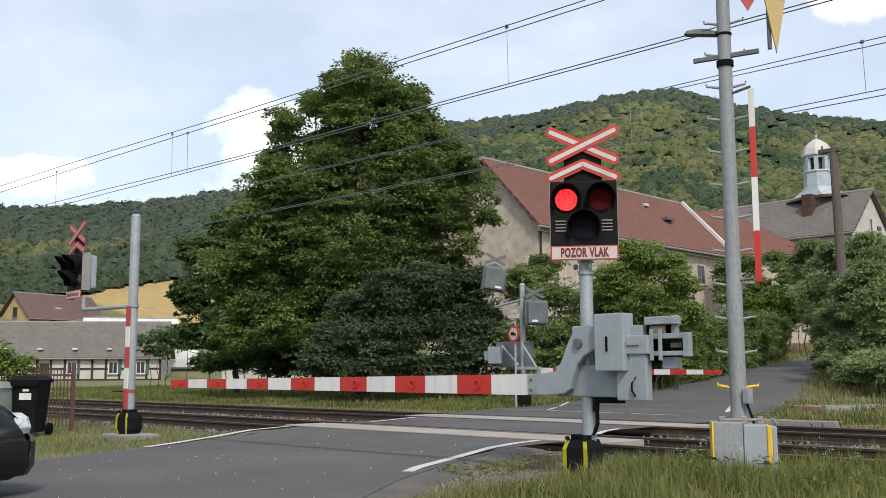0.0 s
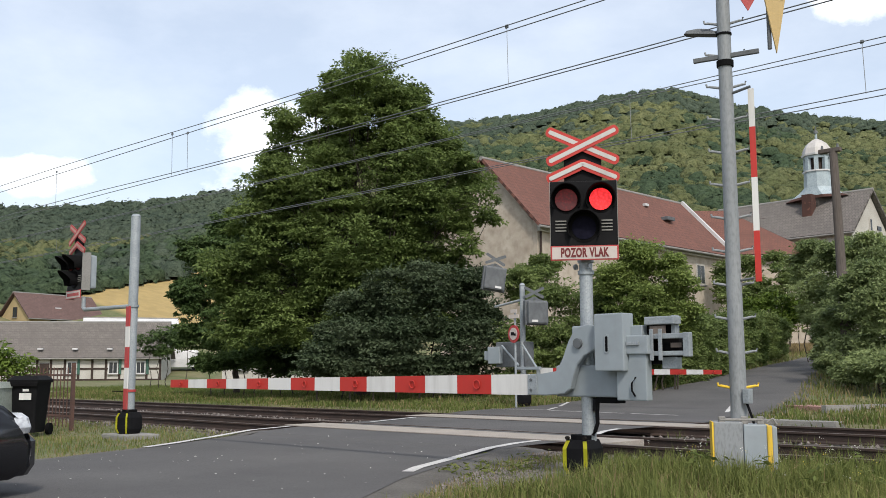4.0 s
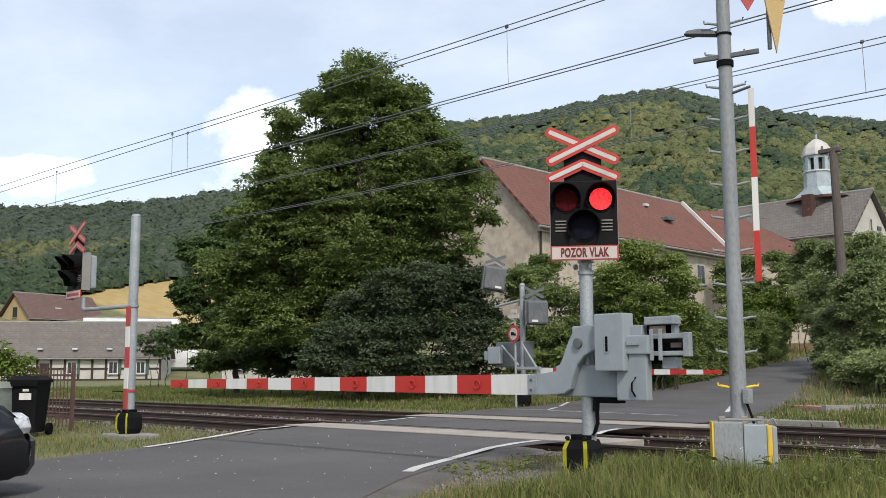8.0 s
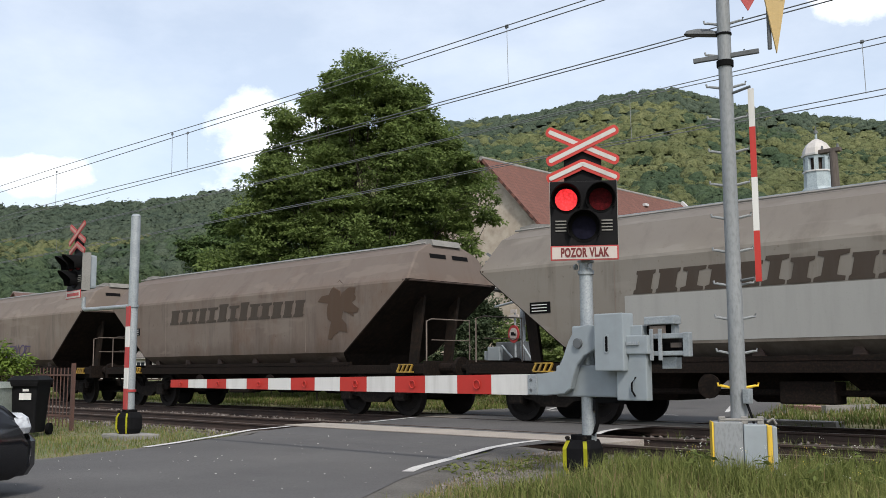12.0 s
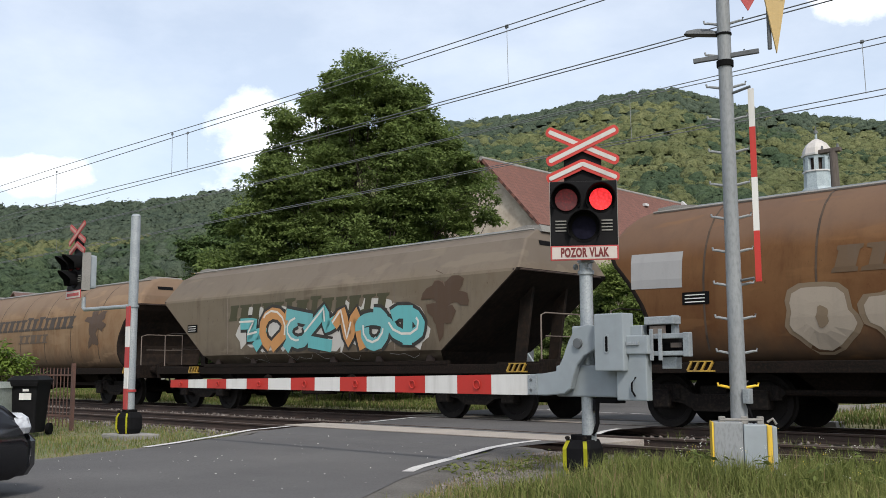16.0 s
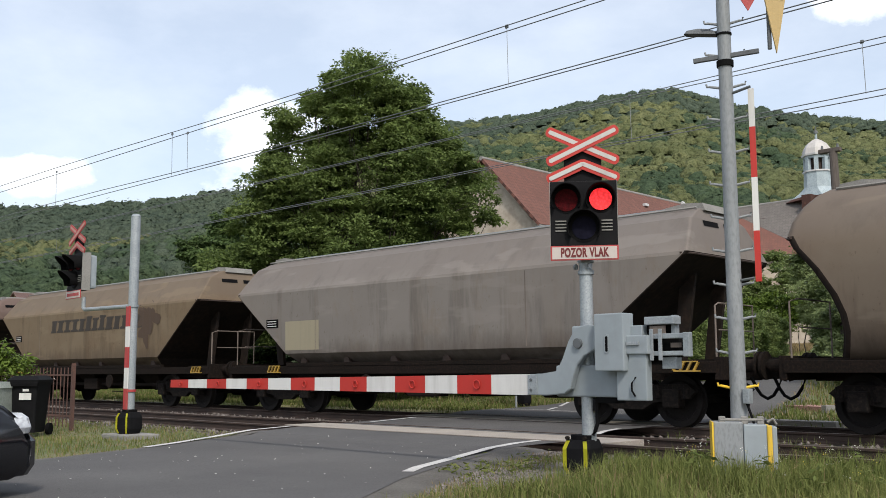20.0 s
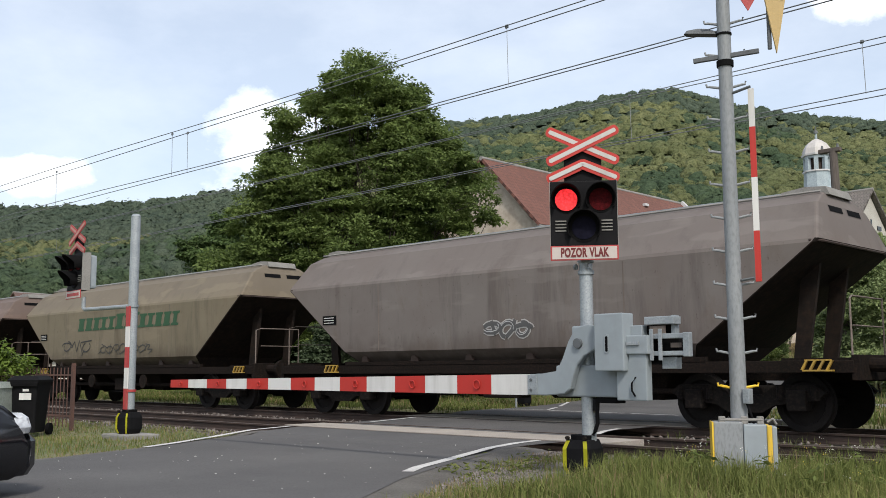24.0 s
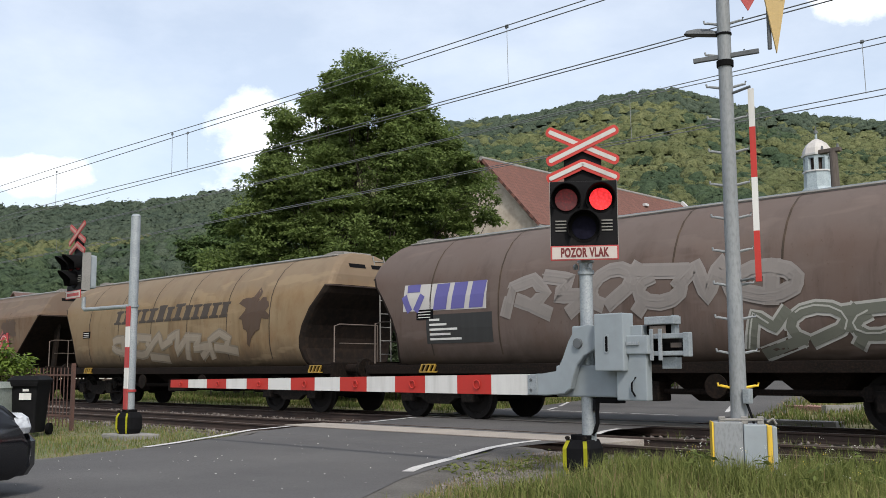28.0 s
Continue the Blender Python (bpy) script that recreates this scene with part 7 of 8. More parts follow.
# ---- plants ----
def spray_leaves(rng, blobs, subs, per, leaf, droop=.35, aspect=.5, puff=1.0):
    """Leaves on many small domed sprays, which sit on the skins of the boughs: lit above, hollow and dark below."""
    b = np.repeat(np.array(blobs), subs, axis=0)
    n = len(b)
    d = rng.normal(size=(n, 3))
    d[:, 2] += .25
    d /= np.linalg.norm(d, axis=1)[:, None]
    c = b[:, :3] + d * b[:, 3:6] * rng.uniform(.12, 1.08, (n, 1)) ** .7
    size = puff * rng.uniform(.16, .42, n) * np.clip(b[:, 3:6].mean(axis=1), .6, 1.3)
    c, d, size = (np.repeat(v, per, axis=0) for v in (c, d, size))
    m = len(c)
    q = rng.normal(size=(m, 3)) + d * .5
    q[:, 2] = np.abs(q[:, 2]) * .75 - .12
    q /= np.linalg.norm(q, axis=1)[:, None]
    p = c + q * np.array([1.15, 1.15, .62]) * (size * rng.uniform(.45, 1.0, m))[:, None]
    way = q * np.array([1, 1, .3]) + rng.normal(size=(m, 3)) * .45
    way[:, 2] -= droop
    way /= np.linalg.norm(way, axis=1)[:, None]
    up = rng.normal(size=(m, 3)) * .45 + q * .85 + np.array([0, 0, .5])
    s = np.cross(way, up)
    s /= np.linalg.norm(s, axis=1)[:, None] + 1e-9
    nrm = np.cross(s, way)
    L = (leaf * rng.uniform(.55, 1.35, m))[:, None]
    v = np.stack([p, p + way * L * .45 + s * L * aspect * .5 + nrm * L * .07, p + way * L, p + way * L * .45 - s * L * aspect * .5 + nrm * L * .07], 1).reshape(-1, 3)
    i = np.arange(m)[:, None] * 4
    return v, np.concatenate([i + np.array([[0, 1, 2]]), i + np.array([[0, 2, 3]])], 1).reshape(-1, 3)


def limb(bm, a, b, r0, r1, rng, bend=0.12, seg=7):
    a, b = Vector(a), Vector(b)
    pts = []
    for k in range(6):
        t = k / 5
        p = a.lerp(b, t)
        if 0 < k < 5:
            p += Vector(rng.normal(size=3)) * (b - a).length * bend * 0.35
        pts.append(p)
    tube(bm, pts, r0, seg, r1, caps=False)


def tree(name, base, trunk_h, blobs, subs, per, leaf, material, label, seed, trunk_r=0.28, category="tree", droop=.35, puff=1.0):
    rng = np.random.default_rng(seed)
    t = thing(name, pose(*base), label, category)
    bm = bmesh.new()
    top = Vector((0, 0, trunk_h))
    limb(bm, (0, 0, -0.3), top, trunk_r, trunk_r * .7, rng, .05, 10)
    for k, b in enumerate(blobs):
        c = Vector(b[:3])
        limb(bm, top * rng.uniform(.75, 1.0), c, trunk_r * (.34 if k % 9 == 0 else .09), .012, rng, .16)
    part("trunk", bm, "bark", t)
    v, f = spray_leaves(rng, blobs, subs, per, leaf, droop, puff=puff)
    v[:, 2] = np.maximum(v[:, 2], .02)
    soup("crown", v, f, material, "", "", "stuff", parent=t)
    return t


def shrub(name, base, blobs, subs, per, leaf, material, label, seed, category="shrub", droop=.3):
    rng = np.random.default_rng(seed)
    t = thing(name, pose(*base), label, category)
    bm = bmesh.new()
    for b in blobs:
        limb(bm, (b[0] * .97, b[1] * .97, ground_z(base[0] + b[0], base[1] + b[1]) - base[2] - .1), (b[0], b[1], b[2]), .03, .012, rng, .1, 5)
    part("branchwork", bm, "bark", t)
    if len(blobs) > 4:
        blobs = ragged(blobs, seed + 100) + [(b[0], b[1], b[2], b[3] * .8, b[4] * .8, b[5] * .8) for b in blobs] + [(b[0], b[1], b[2] - b[5] * .8, b[3] * .75, b[4] * .75, b[5] * .7) for b in blobs]
    v, f = spray_leaves(rng, blobs, subs, per, leaf, droop, puff=1.25)
    low = np.array([ground_z(base[0] + x, base[1] + y) for x, y in v[::4, :2]]) - base[2]
    v[:, 2] = np.maximum(v[:, 2], np.repeat(low, 4))
    soup("foliage", v, f, material, "", "", "stuff", parent=t)
    return t


def ragged(blobs, seed, k=5):
    """Breaks each rounded mass into several smaller boughs, so that the outline is uneven."""
    rng = np.random.default_rng(seed)
    out = []
    for x, y, z, rx, ry, rz in blobs:
        for _ in range(k):
            d = rng.normal(size=3)
            d /= np.linalg.norm(d)
            s = rng.uniform(.28, .5)
            q = rng.uniform(.4, .72)
            out.append((x + d[0] * rx * q, y + d[1] * ry * q, z + d[2] * rz * q, rx * s, ry * s, rz * s))
    return out


def polar(az, r):
    return r * math.sin(radians(az)), r * math.cos(radians(az))


def px_az(x):
    """Azimuth of a column of the view, for setting plants out along a sight line."""
    return -44.39 + math.degrees(math.atan((x - 784) / 1748))


def at_col(x, r):
    a, b = polar(px_az(x), r)
    return a, b, ground_z(a, b)


def blob_view(base, col, row, r, rx, rz, ry=None):
    """A crown ellipsoid, given by where it lies along a sight line: local to base."""
    a, b = polar(px_az(col), r)
    z = 0.987 + r * (657 - row) / 1748 * 0.985
    return (a - base[0], b - base[1], z - base[2], rx, ry or rx, rz)


def build_trees():
    base = at_col(640, 37.2)
    rng = np.random.default_rng(77)
    left = [(95, 648), (115, 590), (129, 545), (185, 489), (234, 442), (269, 462), (297, 433), (332, 398), (388, 370), (416, 365), (492, 360), (620, 380)]
    right = [(95, 690), (115, 700), (164, 755), (213, 782), (269, 831), (290, 859), (346, 893), (416, 882), (444, 850), (520, 840), (620, 830)]
    blobs = []
    while len(blobs) < 330:
        row = rng.uniform(108, 600)
        a, b = lerp_table(left, row) + 20, lerp_table(right, row) - 20
        col = rng.uniform(a, b)
        hollow = noise.noise((col / 70, row / 60, 4.0))
        airy = col < 610 and row < 300
        if hollow < (-.12 if airy else -.42) or rng.uniform(0, 1) > (b - a) / 520 + .14:
            continue
        edge = abs(col - (a + b) / 2) / max(1, (b - a) / 2)
        size = rng.uniform(.5, 1.1) * (1.15 - .45 * edge) * (.8 if airy else 1)
        blobs.append(blob_view(base, col, row, 37.2 + rng.uniform(-2.8, 2.2) * (1 - .6 * edge), size * 1.1, size * .8))
    tree("walnut_tree", base, 3.2, blobs, 24, 46, 0.145, "walnut", "large spreading walnut tree with dense dark green leaves", 11, .34, puff=1.35)
    base = at_col(420, 45)
    B = lambda c, w, r, rx, rz: blob_view(base, c, w, r * 1.5, rx * 1.5, rz * 1.5)
    blobs = [B(420, 430, 30, 1.1, 1.0), B(375, 480, 29.5, 1.0, .9), B(352, 540, 29, .8, .8), B(440, 540, 29, 1.2, 1.0), B(335, 595, 29, .55, .5), B(395, 405, 30, .6, .6), B(520, 560, 28.5, 1.4, .9),
             B(470, 600, 28.5, .9, .5), B(390, 585, 28.5, .8, .6), B(345, 445, 29.5, .6, .5), B(460, 480, 29, 1.0, .9), B(330, 520, 29, .5, .4), B(540, 610, 28, .9, .5)]
    tree("cherry_tree", base, 1.8, ragged(blobs, 5, 7) + blobs, 17, 46, 0.165, "shrub", "dark green fruit tree with low hanging branches", 12, .16, droop=.7)
    base = at_col(690, 33.5)
    B = lambda c, w, r, rx, rz: blob_view(base, c, w, r * 1.24, rx * 1.24, rz * 1.24)
    blobs = [B(640, 545, 27, .9, .7), B(700, 520, 26.5, 1.1, .8), B(765, 505, 26.5, 1.1, .8), B(825, 520, 26.5, .9, .8), B(600, 600, 27, 1.0, .6), B(660, 600, 26, 1.2, .7), B(740, 590, 26, 1.2, .7), B(820, 595, 26, 1.0, .6), B(855, 560, 27, .6, .6),
             B(560, 635, 26, .9, .4), B(620, 645, 26, 1.0, .35), B(700, 645, 26, 1.0, .35), B(780, 645, 26, 1.0, .35), B(850, 640, 26, .8, .4)]
    shrub("lilac_bush", base, blobs, 24, 46, 0.125, "greyshrub", "large grey-green bush under the tree", 13)
    base = at_col(540, 41)
    B = lambda c, w, r, rx, rz: blob_view(base, c, w, r, rx, rz)
    shrub("undergrowth", base, [B(455 + 22 * k, 618 + 6 * (k % 3), 41 - .4 * (k % 2), .9, .75) for k in range(9)] + [B(430, 622, 42, .7, .6), B(400, 632, 42, .7, .4), B(372, 640, 42, .6, .3)], 18, 32, 0.16, "shrub", "dark undergrowth beneath the trees", 22)
    base = at_col(1000, 33)
    B = lambda c, w, r, rx, rz: blob_view(base, c, w, r * 1.17, rx * 1.17, rz * 1.17)
    blobs = [B(930, 500, 29, .8, .6), B(980, 540, 28, .9, .9), B(1060, 540, 28, .9, .9), B(1000, 600, 27.5, 1.0, .7), B(905, 600, 27.5, .7, .7), B(1080, 600, 28, .9, .8), B(960, 478, 30, .6, .4), B(920, 640, 27, .8, .4), B(1000, 640, 27, .9, .4), B(1090, 640, 27.5, .9, .4)]
    shrub("elder_bush", base, blobs, 24, 46, 0.115, "midleaf", "mid-green leafy bush behind the barrier", 14)
    base = at_col(1150, 31)
    B = lambda c, w, r, rx, rz: blob_view(base, c, w, r, rx, rz)
    blobs = [B(1140, 455, 31, .7, .7), B(1190, 500, 31, .7, .8), B(1095, 500, 31, .8, .8), B(1150, 540, 30.5, 1.0, .8), B(1195, 560, 31, .7, .6), B(1110, 590, 30.5, .9, .7), B(1170, 600, 31, .8, .6)]
    shrub("hazel_bush", base, blobs, 28, 52, 0.105, "sunny", "rounded green bush before the house wall", 15)
    base = at_col(1270, 36)
    B = lambda c, w, r, rx, rz: blob_view(base, c, w, r, rx, rz)
    blobs = []
    for k in range(12):
        c = 1160 + 19 * k
        r = lerp_table([(1160, 33), (1215, 34.8), (1320, 43), (1370, 49.3), (1400, 53)], c)
        blobs += [B(c, lerp_table([(1160, 592), (1400, 578)], c), r, .62, .72), B(c, lerp_table([(1160, 640), (1215, 636), (1320, 612), (1400, 594)], c), r - .1, .6, .6), B(c, lerp_table([(1160, 672), (1215, 666), (1320, 638), (1400, 612)], c), r - .2, .5, .45)]
    shrub("ivy_hedge", base, blobs, 30, 40, 0.10, "midleaf", "trimmed hedge of climbing leaves beside the lane", 16)
    base = at_col(1370, 55)
    B = lambda c, w, r, rx, rz: blob_view(base, c, w, r, rx, rz)
    shrub("bright_bush", base, [B(1330, 548, 55, .8, .5), B(1360, 545, 56, .8, .6), B(1392, 550, 56, .9, .7), B(1412, 560, 56, .8, .8), B(1380, 575, 56, .8, .7)], 12, 36, 0.15, "bright", "bright yellow-green bush behind the hedge", 21)
    base = at_col(1500, 30)
    B = lambda c, w, r, rx, rz: blob_view(base, c, w, r, rx, rz)
    blobs = [B(1455, 520, 42, 1.2, 1.1), B(1425, 490, 46, .8, .9), B(1440, 460, 46, .9, .6), B(1490, 475, 40, 1.1, .8), B(1535, 465, 36, .9, .7), B(1580, 480, 34, 1.1, 1.0), B(1510, 570, 32, .9, .9), B(1470, 570, 39, .9, .9), B(1440, 560, 45, .7, .8), B(1560, 560, 30, 1.0, 1.0),
             B(1515, 625, 30.5, .7, .5), B(1600, 560, 30, 1.2, 1.4), B(1478, 620, 36, .6, .5), B(1466, 618, 39, .6, .6), B(1462, 642, 37, .45, .35), B(1484, 646, 35, .6, .45), B(1500, 660, 30, .5, .3), B(1550, 650, 28.5, .8, .4), B(1600, 650, 27, 1.0, .5), B(1530, 520, 31, .8, .7)]
    shrub("roadside_bush", base, blobs, 28, 52, 0.115, "roadleaf", "tall green bush beside the lane", 17)
    base = at_col(1420, 80)
    B = lambda c, w, r, rx, rz: blob_view(base, c, w, r, rx, rz)
    shrub("thicket", base, [B(1395, 566, 80, 1.3, 1.1), B(1420, 560, 80, 1.4, 1.2), B(1448, 566, 80, 1.4, 1.2), B(1400, 592, 80, 1.2, .8), B(1426, 594, 80, 1.3, .9), B(1455, 596, 80, 1.3, .9)], 24, 36, 0.2, "shrub", "dark thicket at the bend of the lane", 23)
    base = at_col(10, 21)
    B = lambda c, w, r, rx, rz: blob_view(base, c, w, r, rx, rz)
    shrub("garden_bush", base, [B(0, 645, 21, .45, .35), B(35, 650, 21, .35, .3), B(-20, 630, 21, .4, .4)], 26, 24, 0.10, "bright", "small bright green bush behind the bins", 18)
    base = at_col(290, 60)
    B = lambda c, w, r, rx, rz: blob_view(base, c, w, r, rx, rz)
    shrub("yard_bush", base, [B(268, 606, 60, .9, .6), B(300, 596, 60, 1.0, .7), B(335, 606, 60, .9, .6), B(285, 625, 60, .6, .4)], 34, 34, 0.17, "shrub", "dark green bush in the yard of the farmhouse", 20)
    base = at_col(1320, 62)
    B = lambda c, w, r, rx, rz: blob_view(base, c, w, r, rx, rz)
    shrub("ivy", base, [B(1285, 480, 63, .8, 1.0), B(1280, 520, 62, .7, .8), B(1325, 475, 63.5, 1.0, .7), B(1335, 515, 61, .9, .8), B(1380, 470, 62, 1.0, .5), B(1395, 500, 60, .9, .9), B(1310, 535, 60, .9, .6), B(1370, 530, 60, .8, .6)], 14, 30, 0.18, "midleaf", "dark ivy climbing over the end of the old house", 19)


def crown_ball():
    """The upper part of a ball: corners and triangles."""
    bm = bmesh.new()
    bmesh.ops.create_icosphere(bm, subdivisions=2, radius=1.0)
    bmesh.ops.delete(bm, geom=[q for q in bm.verts if q.co.z < -.4], context="VERTS")
    bm.verts.index_update()
    p = np.array([q.co[:] for q in bm.verts])
    f = np.array([[q.index for q in face.verts] for face in bm.faces])
    bm.free()
    return p, f


def build_woods():
    """The wooded hills: crowns of overlapping leafy boughs, one piece of stuff for each green."""
    p, f = crown_ball()
    kinds = {"far_leaf": [], "far_yellow": [], "far_hazed": []}
    rng = np.random.default_rng(21)
    for _ in range(10500):
        a, q = rng.uniform(-75, -15), rng.uniform(0, 1)
        rp = lerp_table(SKYDIST, a)
        r = 128 + (rp * 1.03 - 128) * q ** .75
        x, y = polar(a, r)
        if a < -55 and r < 165 or -66.8 < a < -55 and r < 178 + (a + 64.5) * 3.9:
            continue
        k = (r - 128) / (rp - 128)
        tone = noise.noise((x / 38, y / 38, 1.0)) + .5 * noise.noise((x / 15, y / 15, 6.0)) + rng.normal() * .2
        # left hills darker, right ones paler: light and haze are set by colour
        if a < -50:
            kind = "far_hazed" if k > .50 + .3 * tone else "far_yellow" if k > .2 and tone > .5 else "far_leaf"
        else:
            kind = "far_hazed" if k > .80 + .25 * tone else "far_yellow" if tone > -.12 else "far_leaf"
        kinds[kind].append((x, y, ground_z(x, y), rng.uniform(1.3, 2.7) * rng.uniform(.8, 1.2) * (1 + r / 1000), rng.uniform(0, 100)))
    for kind, name, label in (("far_leaf", "hill_wood", "green deciduous woodland on the lower slopes"), ("far_yellow", "light_wood", "yellowish green woodland on the hillside"), ("far_hazed", "ridge_wood", "hazy grey-green woodland along the ridge of the hills")):
        c = np.array(kinds[kind])
        n, m = len(c), 40
        ph = c[:, 4][:, None]
        s = c[:, 3][:, None, None]

        def skin(d):
            return 1 + .2 * np.sin(d[:, :, 0] * 4 + ph) * np.cos(d[:, :, 1] * 5 + ph * 2) + .12 * np.sin(d[:, :, 2] * 8 + ph * 3)
        # the dense heart of each crown
        d = p[None] * np.ones((n, 1, 1))
        heart = (d * (skin(d) + rng.normal(size=(n, len(p))) * .06)[:, :, None] * s * .92 + c[:, None, :3]).reshape(-1, 3)
        heart_faces = (f[None] + (np.arange(n) * len(p))[:, None, None]).reshape(-1, 3)
        # and small tufts of leaves that stand out of it
        d = rng.normal(size=(n, m, 3))
        d[:, :, 2] = np.abs(d[:, :, 2]) - .15
        d /= np.linalg.norm(d, axis=2)[:, :, None]
        q = d * (skin(d) + rng.normal(size=(n, m)) * .05)[:, :, None] * s * .95 + c[:, None, :3]
        face = d + rng.normal(size=d.shape) * .16
        e = np.cross(face, rng.normal(size=d.shape))
        e /= np.linalg.norm(e, axis=2)[:, :, None]
        g = np.cross(face / np.linalg.norm(face, axis=2)[:, :, None], e)
        w = rng.uniform(.08, .2, (n, m, 1)) * s
        v = np.stack([q + e * w, q + g * w, q - e * w - g * w * .4], 2).reshape(-1, 3)
        v = np.concatenate([heart, v])
        faces = np.concatenate([heart_faces, len(heart) + np.arange(n * m * 3).reshape(-1, 3)])
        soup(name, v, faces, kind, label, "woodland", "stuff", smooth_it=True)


def blades(rng, x, y, z, h, w=0.012):
    """Grass blades at the points, each bent over by its own amount."""
    n = len(x)
    a = rng.uniform(0, 2 * math.pi, n)
    lean = rng.uniform(.08, .95, n) ** 1.3 * h
    dx, dy = np.cos(a), np.sin(a)
    root = np.stack([x, y, z], 1)
    tw = a + rng.uniform(-.9, .9, n)
    side = np.stack([-np.sin(tw), np.cos(tw), np.zeros(n)], 1) * (w * rng.uniform(.6, 1.4, n))[:, None]
    mid = root + np.stack([dx * lean * .3, dy * lean * .3, h * .62], 1)
    tip = root + np.stack([dx * lean, dy * lean, h * (1.05 - .35 * lean / h)], 1)
    v = np.stack([root - side, root + side, mid + side * .75, mid - side * .75, tip], 1).reshape(-1, 3)
    i = np.arange(n)[:, None] * 5
    f = np.concatenate([i + np.array([[0, 1, 2]]), i + np.array([[0, 2, 3]]), i + np.array([[3, 2, 4]])], 1).reshape(-1, 3)
    return v, f


def scatter(rng, n, x0, x1, y0, y1, grow=0.12):
    x, y = rng.uniform(x0, x1, n), rng.uniform(y0, y1, n)
    keep = np.array([not in_road(a, b, grow) and not (10.6 < b < 17.6) for a, b in zip(x, y)])
    x, y = x[keep], y[keep]
    return x, y, np.array([bed_z(a, b) for a, b in zip(x, y)])


def build_grass():
    rng = np.random.default_rng(31)
    areas = [("verge_grass", "lush", 85000, -8.5, 0.5, 4.6, 10.6, .02, .13, "tall green grass on the near verge"),
             ("dry_verge_grass", "dry", 34000, -8.5, 0.5, 4.6, 10.6, .015, .12, "dry yellow grass among the green of the verge"),
             ("bank_grass", "grass", 60000, -48, 4, 17.5, 24, .04, .17, "grass on the bank behind the tracks"),
             ("dry_bank_grass", "dry", 9000, -48, 4, 17.5, 24, .04, .2, "dry seeding grass behind the tracks"),
             ("strip_grass", "lush", 22000, -26, -11.5, 4.2, 10.3, .02, .085, "short grass strip beside the road"),
             ("dry_strip_grass", "dry", 7000, -26, -11.5, 4.2, 10.3, .02, .09, "dry grass strip beside the road"),
             ("meadow_grass", "grass", 40000, -60, -15, 24, 34, .05, .2, "meadow grass before the houses"),
             ("lane_grass", "lush", 30000, -30, -6, 24, 52, .05, .26, "rough green grass along the lane"),
             ("dry_lane_grass", "dry", 14000, -30, -6, 24, 52, .05, .28, "dry straw-coloured grass along the lane"),
             ("track_weeds", "grass", 2500, -9.0, 2, 12.8, 15.2, .05, .22, "weeds growing between the tracks")]
    # straw-coloured bank at the bend of the lane, and the long grass before the trackside cabinet
    spot = [at_col(c, r) for c, r in zip(rng.uniform(1368, 1446, 14000), rng.uniform(57, 80, 14000))]
    spot = np.array([q for q in spot if not in_road(q[0], q[1], .1)])
    v, f = blades(rng, spot[:, 0], spot[:, 1], spot[:, 2], rng.uniform(.1, .4, len(spot)), .02)
    soup("straw_bank", v, f, "dry", "dry straw-coloured bank at the bend of the lane", "grass", "stuff")
    x, y = rng.uniform(-5.5, -2.4, 9000), rng.uniform(6.6, 8.75, 9000)
    tall = np.array([noise.noise((a * 1.7, b * 1.7, 21.0)) for a, b in zip(x, y)])
    keep = (tall + .3 * (x > -4.9) > -.02) & (np.hypot(x + 6.3, y - 7.9) > 1.0)
    x, y, tall = x[keep], y[keep], tall[keep]
    v, f = blades(rng, x, y, np.array([bed_z(a, b) for a, b in zip(x, y)]), rng.uniform(.10, .30, len(x)) * (1.05 + tall), .0045)
    # a thick fringe along the cabinet's front
    q, e = rng.uniform(.17, .75, 3000), rng.normal(size=3000) * .38
    x, y = -4.53 + .467 * q + .884 * e, 8.57 - .884 * q + .467 * e
    fv, ff = blades(rng, x, y, np.array([bed_z(a, b) for a, b in zip(x, y)]), rng.uniform(.08, .24, 3000), .0045)
    v, f = np.concatenate([v, fv]), np.concatenate([f, ff + len(v)])
    soup("long_grass", v, f, "lush", "long bright green grass before the cabinet", "grass", "stuff")
    for name, material, n, x0, x1, y0, y1, h0, h1, label in areas:
        if name == "track_weeds":
            x, y = rng.uniform(x0, x1, n), rng.uniform(y0, y1, n)
            keep = np.array([not in_road(a, b, .3) and noise.noise((a * .8, b * .8, 3)) > .05 for a, b in zip(x, y)])
            x, y = x[keep], y[keep]
            z = np.full(len(x), -.2)
        else:
            x, y, z = scatter(rng, n, x0, x1, y0, y1)
        patch = np.array([noise.noise((a * .7, b * .7, 7.0)) for a, b in zip(x, y)])
        h = rng.uniform(h0, h1, len(x)) * (1 + .8 * patch)
        if "verge" in name:
            # trodden gravel round the barrier's foot, tall weeds along the ballast
            bare = np.clip((np.hypot(x + 6.3, y - 7.9) - .35) / 1.0, .0, 1)
            edge = np.clip((x - np.array([lerp_table(ROAD_R, q) for q in y]) - .06) / .55, .0, 1)
            h *= (.25 + .75 * bare) * (.3 + .7 * edge) * (1 + 1.7 * np.clip((x + 6.0) / 1.4, 0, 1))
            fine = np.array([noise.noise((a * 2.1, b * 2.1, 12.0)) for a, b in zip(x, y)])
            rusty = np.exp(-((x + 5.5) ** 2 + (y - 7.0) ** 2) / 1.1)
            dense = np.clip(.34 + 1.3 * patch + 1.0 * fine + .25 * (x > -4.5), .03, 1) if "dry" not in name else np.clip(.25 - 1.0 * patch + .6 * fine + .9 * rusty, .04, 1)
            keep = rng.uniform(0, 1, len(x)) < bare * edge * dense + .03
            x, y, z, h = x[keep], y[keep], z[keep], h[keep]
